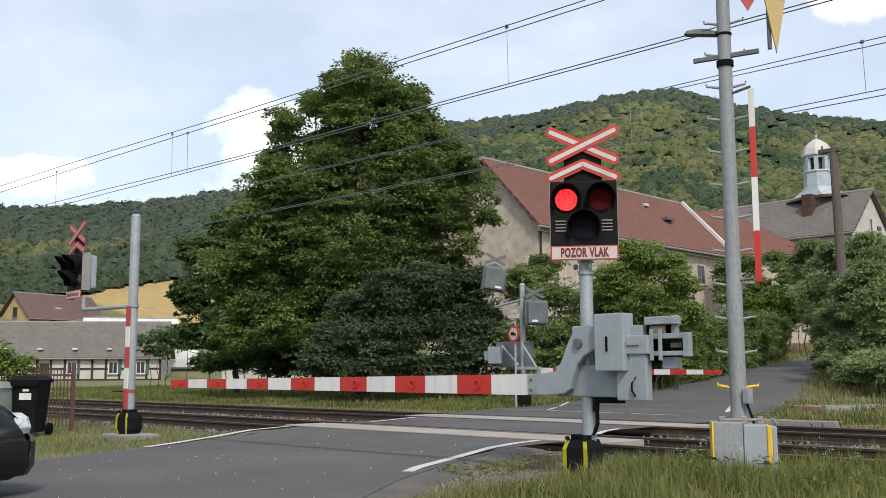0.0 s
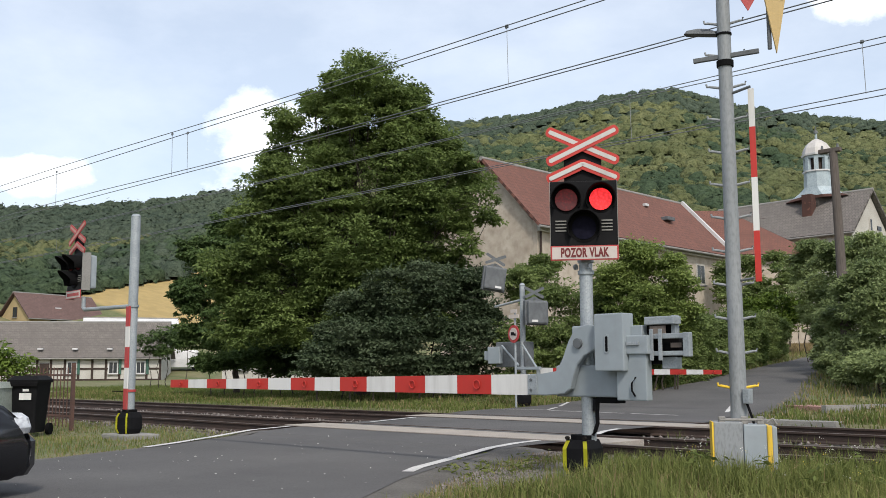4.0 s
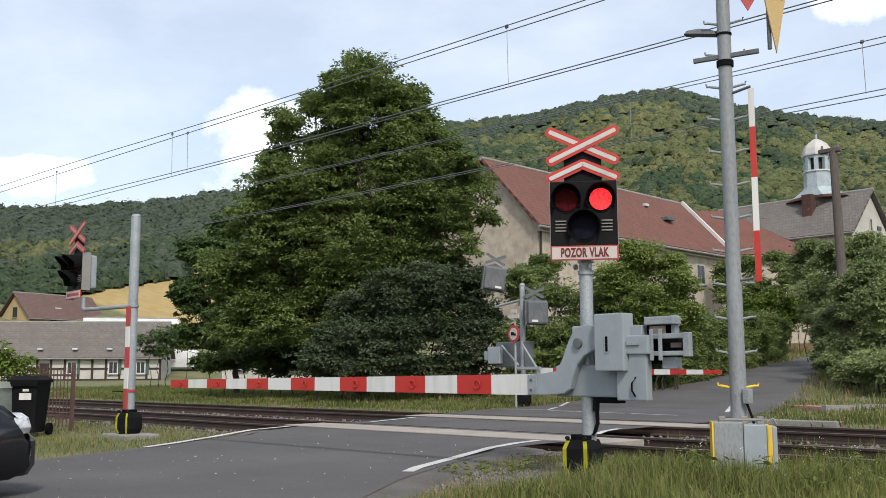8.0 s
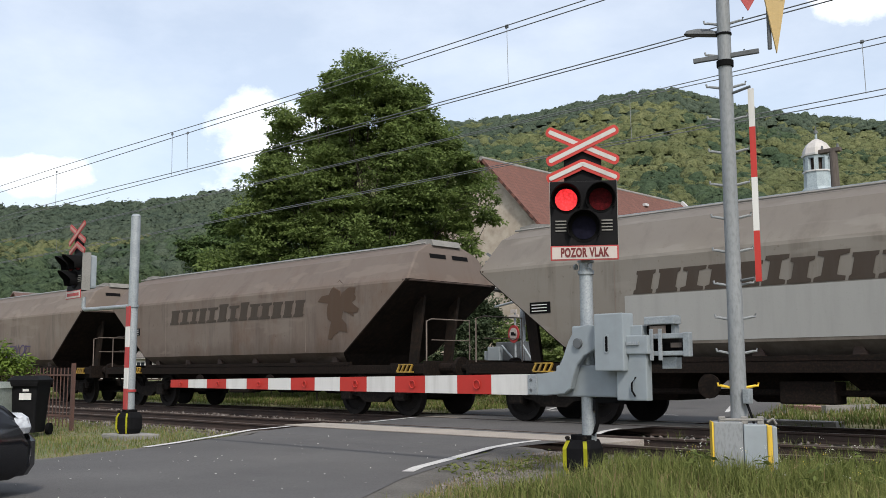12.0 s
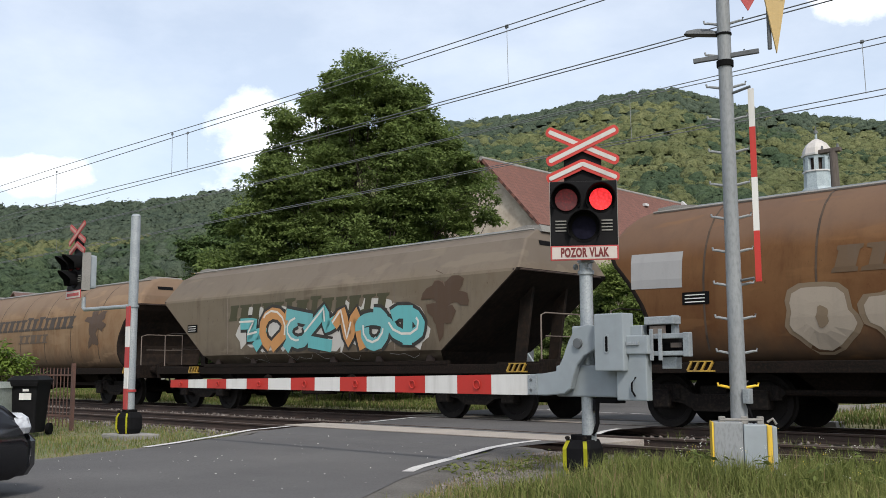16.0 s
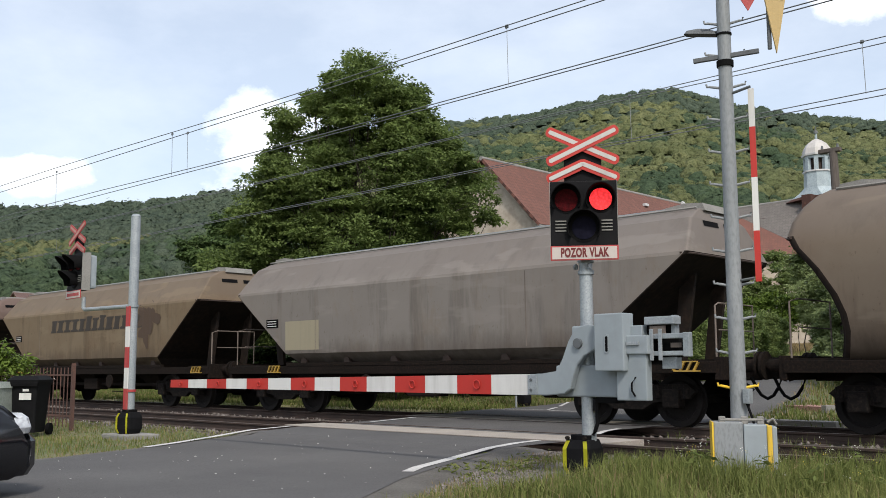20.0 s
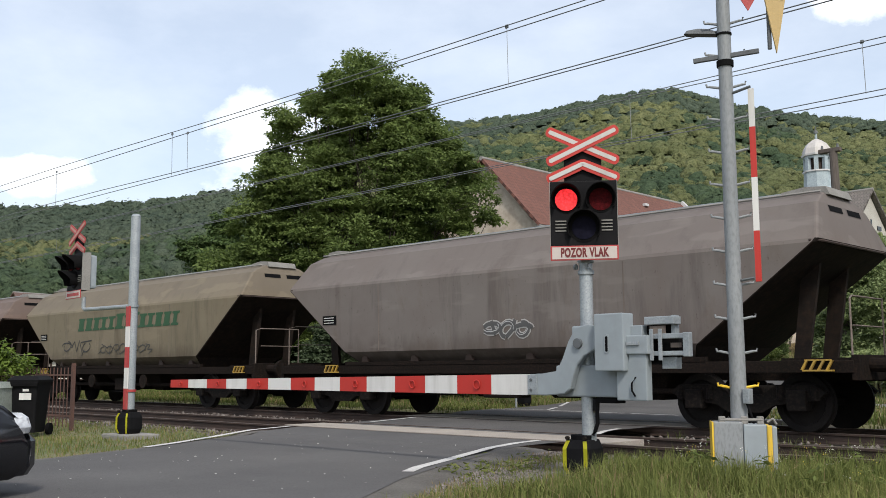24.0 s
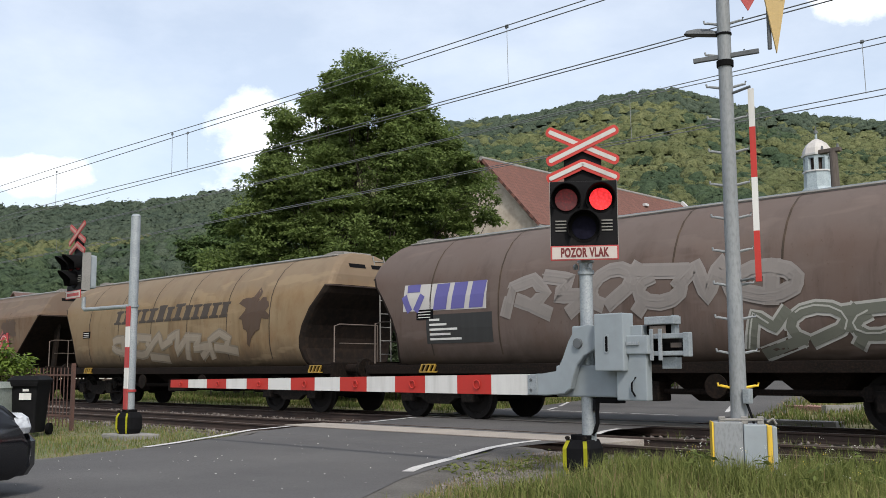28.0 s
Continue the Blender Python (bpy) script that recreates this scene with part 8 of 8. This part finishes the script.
        far = name in ("bank_grass", "dry_bank_grass", "meadow_grass", "lane_grass", "dry_lane_grass")
        v, f = blades(rng, x, y, z, h, .010 if far else .0042)
        soup(name, v, f, material, label, "grass", "stuff")


def build_flowers():
    """Weeds with upright stems, small leaves and white or yellow heads on the verge."""
    rng = np.random.default_rng(41)
    for name, head, n, label in (("white_wildflowers", "daisy", 240, "white-headed wild flowers along the ballast"), ("yellow_wildflowers", "buttercup", 60, "small yellow wild flowers on the verge")):
        t = thing(name, pose(0, 0, 0), label, "flowers", kind="stuff")
        x, y = rng.uniform(-5.6, -.6, n), rng.uniform(7.2, 10.4, n)
        keep = np.array([not in_road(a, b, .5) and math.hypot(a + 6.2, b - 8) > .7 and noise.noise((a * 1.3, b * 1.3, 9)) > -.15 for a, b in zip(x, y)])
        x, y = x[keep], y[keep]
        z = np.array([bed_z(a, b) for a, b in zip(x, y)])
        h = rng.uniform(.22, .56, len(x))
        sv, sf = blades(rng, x, y, z, h, .004)
        soup("stalks", sv, sf, "grass", "", "", "stuff", parent=t)
        k = 7
        lp = np.stack([np.repeat(x, k), np.repeat(y, k), np.repeat(z, k) + np.repeat(h, k) * rng.uniform(.1, .8, len(x) * k)], 1)
        lv, lf = leaf_soup(lp + rng.normal(size=lp.shape) * .02, .075, rng)
        soup("leaves", lv, lf, "grass", "", "", "stuff", parent=t)
        tips = sv.reshape(-1, 5, 3)[:, 4]
        hp = np.repeat(tips, 6, axis=0) + rng.normal(size=(len(tips) * 6, 3)) * np.array([.014, .014, .01])
        hv, hf = leaf_soup(hp, .011, rng, aspect=.9)
        soup("flower_heads", hv, hf, head, "", "", "stuff", parent=t)
    # broad-leaved weeds by the gravel
    for k in range(9):
        x, y = rng.uniform(-7.4, -6.2), rng.uniform(7.0, 10.2)
        if in_road(x, y, .25) or math.hypot(x + 6.1, y - 8.0) < .5:
            continue
        w = thing("roadside_weed", pose(x, y, bed_z(x, y)), "low leafy green weed in the gravel", "weed", "weeds on the verge")
        c = rng.normal(size=(45, 3)) * np.array([.08, .08, .05]) + np.array([0, 0, .07])
        v, f = leaf_soup(c, .075, rng, aspect=.3)
        v[:, 2] = np.maximum(v[:, 2], 0)
        soup("foliage", v, f, "lush", "", "", "stuff", parent=w)


def build_pebbles():
    """Loose gravel along the near road edge and round the barrier's foot."""
    rng = np.random.default_rng(61)
    n = 9000
    y = rng.uniform(4.8, 10.2, n)
    x = np.array([lerp_table(ROAD_R, q) for q in y]) + np.abs(rng.normal(size=n)) * .55 + .02
    d = np.array([[1, 0, 0], [-1, 0, 0], [0, 1, 0], [0, -1, 0], [0, 0, 1], [0, 0, -1]], float)
    tri = np.array([[0, 2, 4], [2, 1, 4], [1, 3, 4], [3, 0, 4], [2, 0, 5], [1, 2, 5], [3, 1, 5], [0, 3, 5]])
    z = np.array([max(ground_z(a, b), road_z(a, b) - .03 - .06 * min(1, a - lerp_table(ROAD_R, b))) for a, b in zip(x, y)]) + .004
    s = rng.uniform(.005, .016, n)[:, None, None] * rng.uniform(.7, 1.3, (n, 6, 1))
    v = d[None] * s * np.array([1, 1, .7]) + np.stack([x, y, z], 1)[:, None]
    soup("loose_gravel", v.reshape(-1, 3), (tri[None] + (np.arange(n) * 6)[:, None, None]).reshape(-1, 3), "stone", "loose grey gravel beside the asphalt", "gravel", "stuff")


def build_litter():
    """Pale petals and grit scattered over the asphalt."""
    rng = np.random.default_rng(63)
    n = 130
    y = rng.uniform(2.5, 9.8, n)
    k = rng.uniform(.05, .95, n)
    x = np.array([lerp_table(ROAD_L, b) * (1 - q) + lerp_table(ROAD_R, b) * q for b, q in zip(y, k)])
    z = np.array([road_z(a, b) for a, b in zip(x, y)]) + .006
    a, s = rng.uniform(0, 6.28, n), rng.uniform(.006, .018, n)
    c = np.stack([x, y, z], 1)
    e = np.stack([np.cos(a) * s, np.sin(a) * s, rng.uniform(0, .006, n)], 1)
    g = np.stack([-np.sin(a) * s * .6, np.cos(a) * s * .6, np.zeros(n)], 1)
    v = np.stack([c + e, c + g, c - e, c - g], 1).reshape(-1, 3)
    i = np.arange(n)[:, None] * 4
    soup("road_litter", v, np.concatenate([i + np.array([[0, 1, 2]]), i + np.array([[0, 2, 3]])], 1).reshape(-1, 3), "daisy", "pale petals and grit on the asphalt", "litter", "stuff")


build_litter()
build_pebbles()
M["buttercup"] = mat("yellow_petals", (0.70, 0.55, 0.06), (0.6, 0.45, 0.05), 5, 0.7)
build_trees()
build_flowers()
build_woods()
build_grass()
# ---- houses ----
def roof_mat(name, a, b, scale=3.2):
    """Courses of small roof tiles, uneven in tone."""
    m, nt, p = base_mat(name)
    br = nt.nodes.new("ShaderNodeTexBrick")
    tc = nt.nodes.new("ShaderNodeTexCoord")
    nt.links.new(tc.outputs["UV"], br.inputs["Vector"])
    br.inputs["Scale"].default_value = scale
    br.inputs["Color1"].default_value, br.inputs["Color2"].default_value = (*a, 1), (*b, 1)
    br.inputs["Mortar"].default_value = (*[v * .45 for v in b], 1)
    br.inputs["Mortar Size"].default_value = .03
    br.inputs["Brick Width"].default_value, br.inputs["Row Height"].default_value = .6, .9
    c = blend(nt, ramp(nt, tex(nt, "Object", .5, 6), .42, .68, 0, .6), br.outputs["Color"], tuple(v * .62 for v in a))
    c = blend(nt, ramp(nt, tex(nt, "Object", 4, 4), .6, .7, 0, .5), c, tuple(min(1, v * 1.35) for v in a))
    nt.links.new(c, p.inputs["Base Color"])
    p.inputs["Roughness"].default_value = .9
    bump(nt, p, br.outputs["Fac"], -.35, .04)
    return m


M["redroof"] = roof_mat("red_tiles", (.165, .070, .050), (.13, .058, .044))
M["greyroof"] = roof_mat("grey_shingles", (.16, .142, .13), (.125, .112, .10), 2.6)
M["brownroof"] = roof_mat("brown_tiles", (.14, .085, .075), (.12, .075, .066))
M["plaster"] = mat("old_plaster", (.36, .315, .25), (.29, .25, .195), .6, .95, fine=9, c=(.28, .23, .17), dist=.03)
M["pinkplaster"] = mat("worn_pale_plaster", (.47, .415, .345), (.35, .295, .235), .8, .95, fine=2.6, c=(.24, .20, .155), dist=.03, bumpy=.6)
M["whiteplaster"] = mat("white_plaster", (.50, .485, .445), (.42, .40, .36), .8, .95, fine=12)
M["ochre"] = mat("ochre_plaster", (.38, .29, .15), (.33, .25, .13), .8, .95, fine=12)
M["timber"] = mat("dark_timber", (.045, .028, .020), (.03, .02, .016), 3, .85, fine=20)
M["metalwhite"] = mat("white_sheet", (.60, .60, .60), (.5, .5, .5), 1, .5, fine=20)
M["patina"] = mat("pale_blue_sheet", (.38, .45, .48), (.30, .36, .39), 2, .6, fine=12)


def uv_plane(bm, uv, face, origin, u, v):
    for l in face.loops:
        d = l.vert.co - origin
        l[uv].uv = (d.dot(u), d.dot(v))


def slope(name, pts, material, parent, thick=.14, label=""):
    """One roof slope: a slab with tile courses laid along it."""
    bm = bmesh.new()
    vs = [bm.verts.new(p) for p in pts]
    f = bm.faces.new(vs)
    n = f.normal if f.normal.length else None
    bm.normal_update()
    if f.normal.z < 0:
        f.normal_flip()
        bm.normal_update()
    nrm = f.normal.copy()
    ext = bmesh.ops.extrude_face_region(bm, geom=[f])
    bmesh.ops.translate(bm, verts=[e for e in ext["geom"] if isinstance(e, bmesh.types.BMVert)], vec=nrm * thick)
    bmesh.ops.recalc_face_normals(bm, faces=bm.faces)
    uv = bm.loops.layers.uv.new("uv")
    o, u = Vector(pts[0]), (Vector(pts[1]) - Vector(pts[0])).normalized()
    v = nrm.cross(u)
    for face in bm.faces:
        uv_plane(bm, uv, face, o, u, v)
    return part(name, bm, material, parent, label)


def house_window(parent, m, w, h, frame="whiteplaster", glass="glass", bars=1):
    """A window set into a wall face: frame, panes and sill; local -y looks out."""
    fr = part("window", bx(-w / 2 - .08, w / 2 + .08, -.03, .05, -h / 2 - .08, h / 2 + .08), frame, parent, at=m)
    n = bars + 1
    for k in range(n):
        a = -w / 2 + w * k / n
        part("pane", bx(a + .03, a + w / n - .03, -.045, -.032, -h / 2 + .03, h / 2 - .03), glass, fr)
    part("sill", bx(-w / 2 - .12, w / 2 + .12, -.14, .0, -h / 2 - .16, -h / 2 - .08), "greycon", fr)


def gable_house(name, at, L, W, eave, ridge, wall, roof, label, over=.35, z0=-1.0):
    """A house along local x from 0 to L, its near wall on y = 0, depth W, with a gable roof."""
    h = thing(name, at, label, "house")
    bm = bmesh.new()
    prism(bm, [(0, z0), (0, eave), (0, eave), (0, z0)][:0] or [(0.0, z0), (L, z0), (L, eave), (0.0, eave)], 0, .3)
    part("wall", bm, wall, h)
    part("wall", prism(bmesh.new(), [(0.0, z0), (L, z0), (L, eave), (0.0, eave)], W - .3, W), wall, h)
    for x in (0.0, L):
        bm = bmesh.new()
        s = .3 if x == 0 else -.3
        poly = [(0.31, z0), (W - .31, z0), (W - .31, eave), (W / 2, ridge - .1), (.31, eave)]
        a = [bm.verts.new((x, y, z)) for y, z in poly]
        b = [bm.verts.new((x + s, y, z)) for y, z in poly]
        bm.faces.new(a)
        bm.faces.new(list(reversed(b)))
        for i in range(len(poly)):
            bm.faces.new((a[i], b[i], b[(i + 1) % len(poly)], a[(i + 1) % len(poly)]))
        bmesh.ops.recalc_face_normals(bm, faces=bm.faces)
        part("gable_wall", bm, wall, h)
    k = (ridge - eave) / (W / 2)
    o = over
    slope("roof", [(-o, -o, eave - o * k), (L + o, -o, eave - o * k), (L + o, W / 2, ridge), (-o, W / 2, ridge)], roof, h)
    slope("roof", [(L + o, W + o, eave - o * k), (-o, W + o, eave - o * k), (-o, W / 2, ridge), (L + o, W / 2, ridge)], roof, h)
    part("ridge_cap", tb([(-o, W / 2, ridge + .13), (L + o, W / 2, ridge + .13)], .12, 8), "greycon", h)
    part("gutter", tb([(-o, -o - .06, eave - o * k), (L + o, -o - .06, eave - o * k)], .075, 8), "greycon", h)
    return h


def build_old_house():
    # long wall runs away from the tracks along +y; local x along it, local y to the west
    ang = math.degrees(math.atan2(20.2, -.3))
    h = gable_house("old_house", pose(-31.3, 38.8, 0, 0, 0, ang), 20.2, 6.8, 8.6, 12.1, "pinkplaster", "redroof", "old plastered house with a steep red tiled roof", over=.4)
    part("downpipe", tb([(.15, -.12, 8.1), (.15, -.12, 1.5)], .06, 8), "rail_side", h)
    part("cornice", bx(0, 20.2, -.22, 0, 8.0, 8.35, bevel=.05), "whiteplaster", h)
    for x, z in ((16.4, 6.9), (12.4, 6.9), (8.5, 6.9), (4.2, 6.9), (16.4, 3.6), (12.4, 3.6)):
        house_window(h, pose(x, -.03, z), .9, 1.15)
    # raised white verge where the roofs meet
    k = (12.1 - 8.6) / 3.4
    bm = bmesh.new()
    pts = [(20.1, -.4, 8.6 - .4 * k + .12), (20.35, -.4, 8.6 - .4 * k + .12), (20.35, 3.4, 12.22), (20.1, 3.4, 12.22)]
    slope("verge", pts, "metalwhite", h, .25)
    for x, y in ((5.0, 2.3), (14.0, 2.4)):
        z = 8.6 + y * k
        part("roof_vent", bx(x - .2, x + .2, y - .25, y, z + .12, z + .30, bevel=.03), "metalwhite", h)
    y = 1.6
    part("skylight", bx(14.6, 15.5, y - .5, y, 8.6 + y * k + .05, 8.6 + y * k + .28, bevel=.03), "darkgrey", h)
    w = thing("old_house_wing", pose(-31.2, 59.2, 0, 0, 0, 44), "plastered wing of the old house with a hipped red roof", "house")
    part("wall", prism(bmesh.new(), [(0.05, -1), (4.6, -1), (4.6, 8.2), (0.05, 8.2)], 0.1, .4), "pinkplaster", w)
    part("wall", bx(4.3, 4.6, .42, 7.0, -1, 8.2), "pinkplaster", w)
    e, t = 8.3, 11.9
    A, B, C, R, R2 = (-.9, -.35, e), (5.2, -.35, e), (5.2, 8.5, e), (-2.4, 4.2, t), (.6, 4.2, t)
    slope("roof", [A, B, R2, R], "redroof", w)
    slope("roof", [B, C, R2], "redroof", w)
    part("gutter", tb([(-.4, -.42, e), (5.25, -.42, e)], .07, 8), "greycon", w)
    house_window(w, pose(2.4, .07, 5.6), .9, 1.2)


def build_church():
    h = gable_house("chapel", pose(-39.2, 69.2, 0, 0, 0, -4), 12.0, 5.8, 10.7, 13.62, "whiteplaster", "greyroof", "white chapel with a grey shingled roof and a small turret", over=.35)
    house_window(h, pose(12.03, 2.9, 11.2, 0, 0, 90), .3, .85, bars=0)
    part("gable_vent", bx(12.0, 12.06, 3.9, 4.5, 10.9, 11.2), "glass", h)
    part("chimney", bx(7.75, 8.5, 1.2, 1.9, 11.6, 13.75, bevel=.03), "redroof", h)
    part("dormer", bx(3.6, 4.6, 1.5, 2.2, 12.0, 12.45, bevel=.05), "brownroof", h)
    # patches of missing and mended shingles
    k = (13.62 - 10.7) / 2.9
    for x0, x1, y0, y1, m in ((1.2, 3.0, 1.7, 2.4, "brownroof"), (9.6, 10.1, .9, 1.5, "metalwhite"), (10.3, 11.0, .6, 1.3, "metalwhite"), (10.9, 11.4, 1.2, 1.9, "metalwhite")):
        slope("shingle_patch", [(x0, y0, 10.7 + y0 * k + .145), (x1, y0, 10.7 + y0 * k + .145), (x1 + .1, y1, 10.7 + y1 * k + .145), (x0 + .15, y1, 10.7 + y1 * k + .145)], m, h, .02)
    t = (8.25, 2.9)

    def ring_tower(name, z0, r0, z1, r1, material, n=8, long0=0.0, long1=0.0):
        bm = bmesh.new()
        a = [bm.verts.new((t[0] + (r0 + long0) * math.cos(2 * math.pi * (k + .5) / n), t[1] + r0 * math.sin(2 * math.pi * (k + .5) / n), z0)) for k in range(n)]
        b = [bm.verts.new((t[0] + (r1 + long1) * math.cos(2 * math.pi * (k + .5) / n), t[1] + r1 * math.sin(2 * math.pi * (k + .5) / n), z1)) for k in range(n)]
        for k in range(n):
            bm.faces.new((a[k], a[(k + 1) % n], b[(k + 1) % n], b[k]))
        bm.faces.new(list(reversed(a)))
        bm.faces.new(b)
        return part(name, bm, material, h)
    # the skirt flares out along the ridge
    for z0, r0, l0, z1, r1, l1, m in ((13.5, 1.2, 1.45, 13.72, 1.16, .95, "redroof"), (13.72, 1.16, .95, 14.05, 1.1, .4, "patina"), (14.05, 1.1, .4, 14.4, 1.05, 0, "patina")):
        ring_tower("turret_skirt", z0, r0, z1, r1, m, long0=l0, long1=l1)
    ring_tower("turret_foot", 12.6, 1.0, 13.5, 1.15, "greyroof")
    ring_tower("turret_base", 14.4, 1.04, 15.55, 1.0, "patina")
    ring_tower("turret_cornice", 15.55, 1.08, 15.66, 1.08, "metalwhite")
    for k in range(8):
        a = 2 * math.pi * (k + .5) / 8
        part("turret_post", bx(-.15, .15, -.15, .15, 15.66, 16.75), "patina", h, at=pose(t[0] + .84 * math.cos(a), t[1] + .84 * math.sin(a), 0, 0, 0, math.degrees(a)))
    ring_tower("turret_core", 15.66, .62, 16.75, .62, "timber")
    ring_tower("turret_lintel", 16.6, .98, 16.78, .98, "patina")
    ring_tower("turret_eave", 16.78, 1.12, 16.92, 1.14, "metalwhite")
    for z0, r0, z1, r1 in ((16.92, 1.08, 17.35, .98), (17.35, .98, 17.75, .72), (17.75, .72, 18.0, .38), (18.0, .38, 18.12, .14), (18.12, .10, 18.6, .07)):
        ring_tower("turret_dome", z0, r0, z1, r1, "dullwhite" if z0 < 18.1 else "patina")
    ring_tower("turret_ball", 18.58, .17, 18.78, .12, "darkgrey")
    part("finial", tb([(t[0], t[1], 18.7), (t[0], t[1], 19.1)], .04, 6), "darkgrey", h)


def build_farm():
    # half-timbered house, long side towards the tracks
    x0, y0 = polar(px_az(-30), 108)
    x1, y1 = polar(px_az(288), 104)
    ang = math.degrees(math.atan2(y1 - y0, x1 - x0))
    L = math.hypot(x1 - x0, y1 - y0)
    h = gable_house("half_timbered_house", pose(x0, y0, -.1, 0, 0, ang), L, 6.5, 2.85, 6.1, "whiteplaster", "greyroof", "long low half-timbered house with a grey shingled roof", over=.4, z0=-.5)
    for z in (.35, 1.45, 2.55):
        part("beam", bx(0, L, -.06, .0, z - .09, z + .09), "timber", h)
    n = 13
    for k in range(n + 1):
        x = .1 + (L - .2) * k / n
        part("post", bx(x - .11, x + .11, -.065, .0, -.4, 2.7), "timber", h)
    M["greenpaint"] = paint("green_paint", (.03, .10, .07), amount=.2)
    for k in (6.5, 9.5, 11.5):
        x = L * k / n
        house_window(h, pose(x, -.05, 1.55), .8, 1.1, "metalwhite")
        part("shutter", bx(x + .55, x + .8, -.10, -.05, .9, 2.5), "greenpaint", h)
    part("door", bx(L * 4.2 / n, L * 4.9 / n, -.09, -.03, -.3, 2.0), "timber", h)
    for k in range(5):
        x = 2 + L * k / 5.2
        part("snow_guard", bx(x, x + .5, -.12, .2, 3.35, 3.5), "metalwhite", h)
    # ochre house behind
    x0, y0 = polar(px_az(52), 150)
    g = gable_house("ochre_house", pose(x0, y0, 6.6, 0, 0, 103), 12.5, 6.4, 2.4, 5.6, "ochre", "brownroof", "ochre house with a brown tiled roof", over=.5, z0=-2)
    house_window(g, pose(-.03, 3.2, 2.9, 0, 0, -90), .8, 1.3, "timber")
    house_window(g, pose(4.0, -.03, 1.2), .9, 1.1, "timber")
    part("chimney", bx(8.5, 9.3, 2.5, 3.2, 4.6, 6.6), "redroof", g)
    part("skylight", bx(5.0, 6.0, 1.0, 1.6, 3.6, 3.75), "metalwhite", g)
    x0, y0 = polar(px_az(150), 128)
    w = gable_house("white_shed", pose(x0, y0, 3.2, 0, 0, 63), 11, 5, 2.6, 4.4, "metalwhite", "metalwhite", "long white sheet-roofed shed", over=.2, z0=-3)
    x0, y0 = polar(px_az(190), 165)
    r = gable_house("brown_barn", pose(x0, y0, 7.4, 0, 0, 63), 10, 6, 2.0, 4.2, "plaster", "brownroof", "low barn with a brown tiled roof", over=.3, z0=-3)
    x0, y0 = polar(px_az(395), 78)
    v = gable_house("white_cottage", pose(x0, y0, .2, 0, 0, 36), 8.5, 5, 2.8, 5.0, "whiteplaster", "greyroof", "small white cottage behind the trees", over=.3, z0=-1)
    for k in range(2):
        house_window(v, pose(1.6 + 1.7 * k, -.03, 1.5), .8, 1.1, "metalwhite")
    x0, y0 = polar(px_az(322), 112)
    c = thing("white_van", pose(x0, y0, ground_z(x0, y0), 0, 0, 58), "white van parked in the farmyard", "van")
    part("body", loft([(.35, 2.4, .95), (1.2, 2.4, .98), (2.0, 1.9, .9), (2.2, 1.7, .8)], .3), "metalwhite", c)
    part("windscreen", bx(1.6, 2.15, -.8, .8, 1.35, 1.9, bevel=.1), "glass", c)
    for x in (-1.5, 1.5):
        for y in (-.85, .85):
            part("wheel", disc(bmesh.new(), .33, y - .1, y + .1, x, .33, 18), "matteblack", c)


build_old_house()
build_church()
build_farm()
# ---- what moves ----
# small changes of pace, metres behind the even run
LAG = [(0, -.3), (12, -.32), (14, -.1), (16, .15), (18, .33), (20, .40), (21, .50), (22.5, .2), (25, -.25), (28.0, -.1)]


def motions():
    times = [0.0, 1 / 30] + [float(k) for k in range(1, 28)] + [28.0 - 1 / 30, 28.0]
    for ob, s in TRAIN:
        walk(ob, [(t, pose(s - SPEED * t + lerp_table(LAG, t), TRACK_B, 0)) for t in times])
    for ax, q, z in LOCO_WHEELS:
        step = math.degrees(SPEED / FPS / .62)
        walk(ax, [(k / FPS, pose(q, 0, z, 0, -step * k, 0)) for k in range(0, 28 * FPS + 1)])
    # the wagons' wheels turn while their wagon crosses the view
    step = 88.0
    for w, s in TRAIN[1:]:
        first = max(0, int((s - 6) / SPEED * FPS))
        last = min(28 * FPS, int((s + 50) / SPEED * FPS))
        if first >= 28 * FPS:
            continue
        for bog in w.children:
            for ob in bog.children if bog.name.startswith("bogie") else ():
                if ob.name.startswith("wheel"):
                    m = ob.matrix_basis.copy()
                    at, side = m.translation, pose(0, 0, 0, 0, 0, 0 if m.translation.y < 0 else 180)
                    ks = sorted({0, *range(first, last + 1), 28 * FPS})
                    walk(ob, [(k / FPS, pose(at.x, at.y, at.z, 0, -step * (min(max(k, first), last) - first) % 360, 0) @ side) for k in ks])
    # the two red lamps take turns: the lit disc comes forward before its dark lens and goes back
    for ob, x, y0, y1, z, on, off in LAMP_RIGS:
        rows, was = [(0.0, pose(x, y1 if lamp_on(0.0, on, off) else y0, z))], lamp_on(0.0, on, off)
        for k in range(1, 28 * FPS + 1):
            t = k / FPS
            now = lamp_on(t, on, off)
            if now != was:
                rows.append((t - 1 / FPS, pose(x, y1 if was else y0, z)))
                rows.append((t, pose(x, y1 if now else y0, z)))
                was = now
        rows.append((28.0, pose(x, y1 if was else y0, z)))
        clean = []
        for t, m in rows:
            if not clean or t > clean[-1][0] + 1e-6:
                clean.append((t, m))
        walk(ob, clean)


def lamp_on(t, on, off):
    ph = ((t - 0.1) / 1.2) % 1.0
    return on <= ph < off if on < off else (ph >= on or ph < off)


motions()
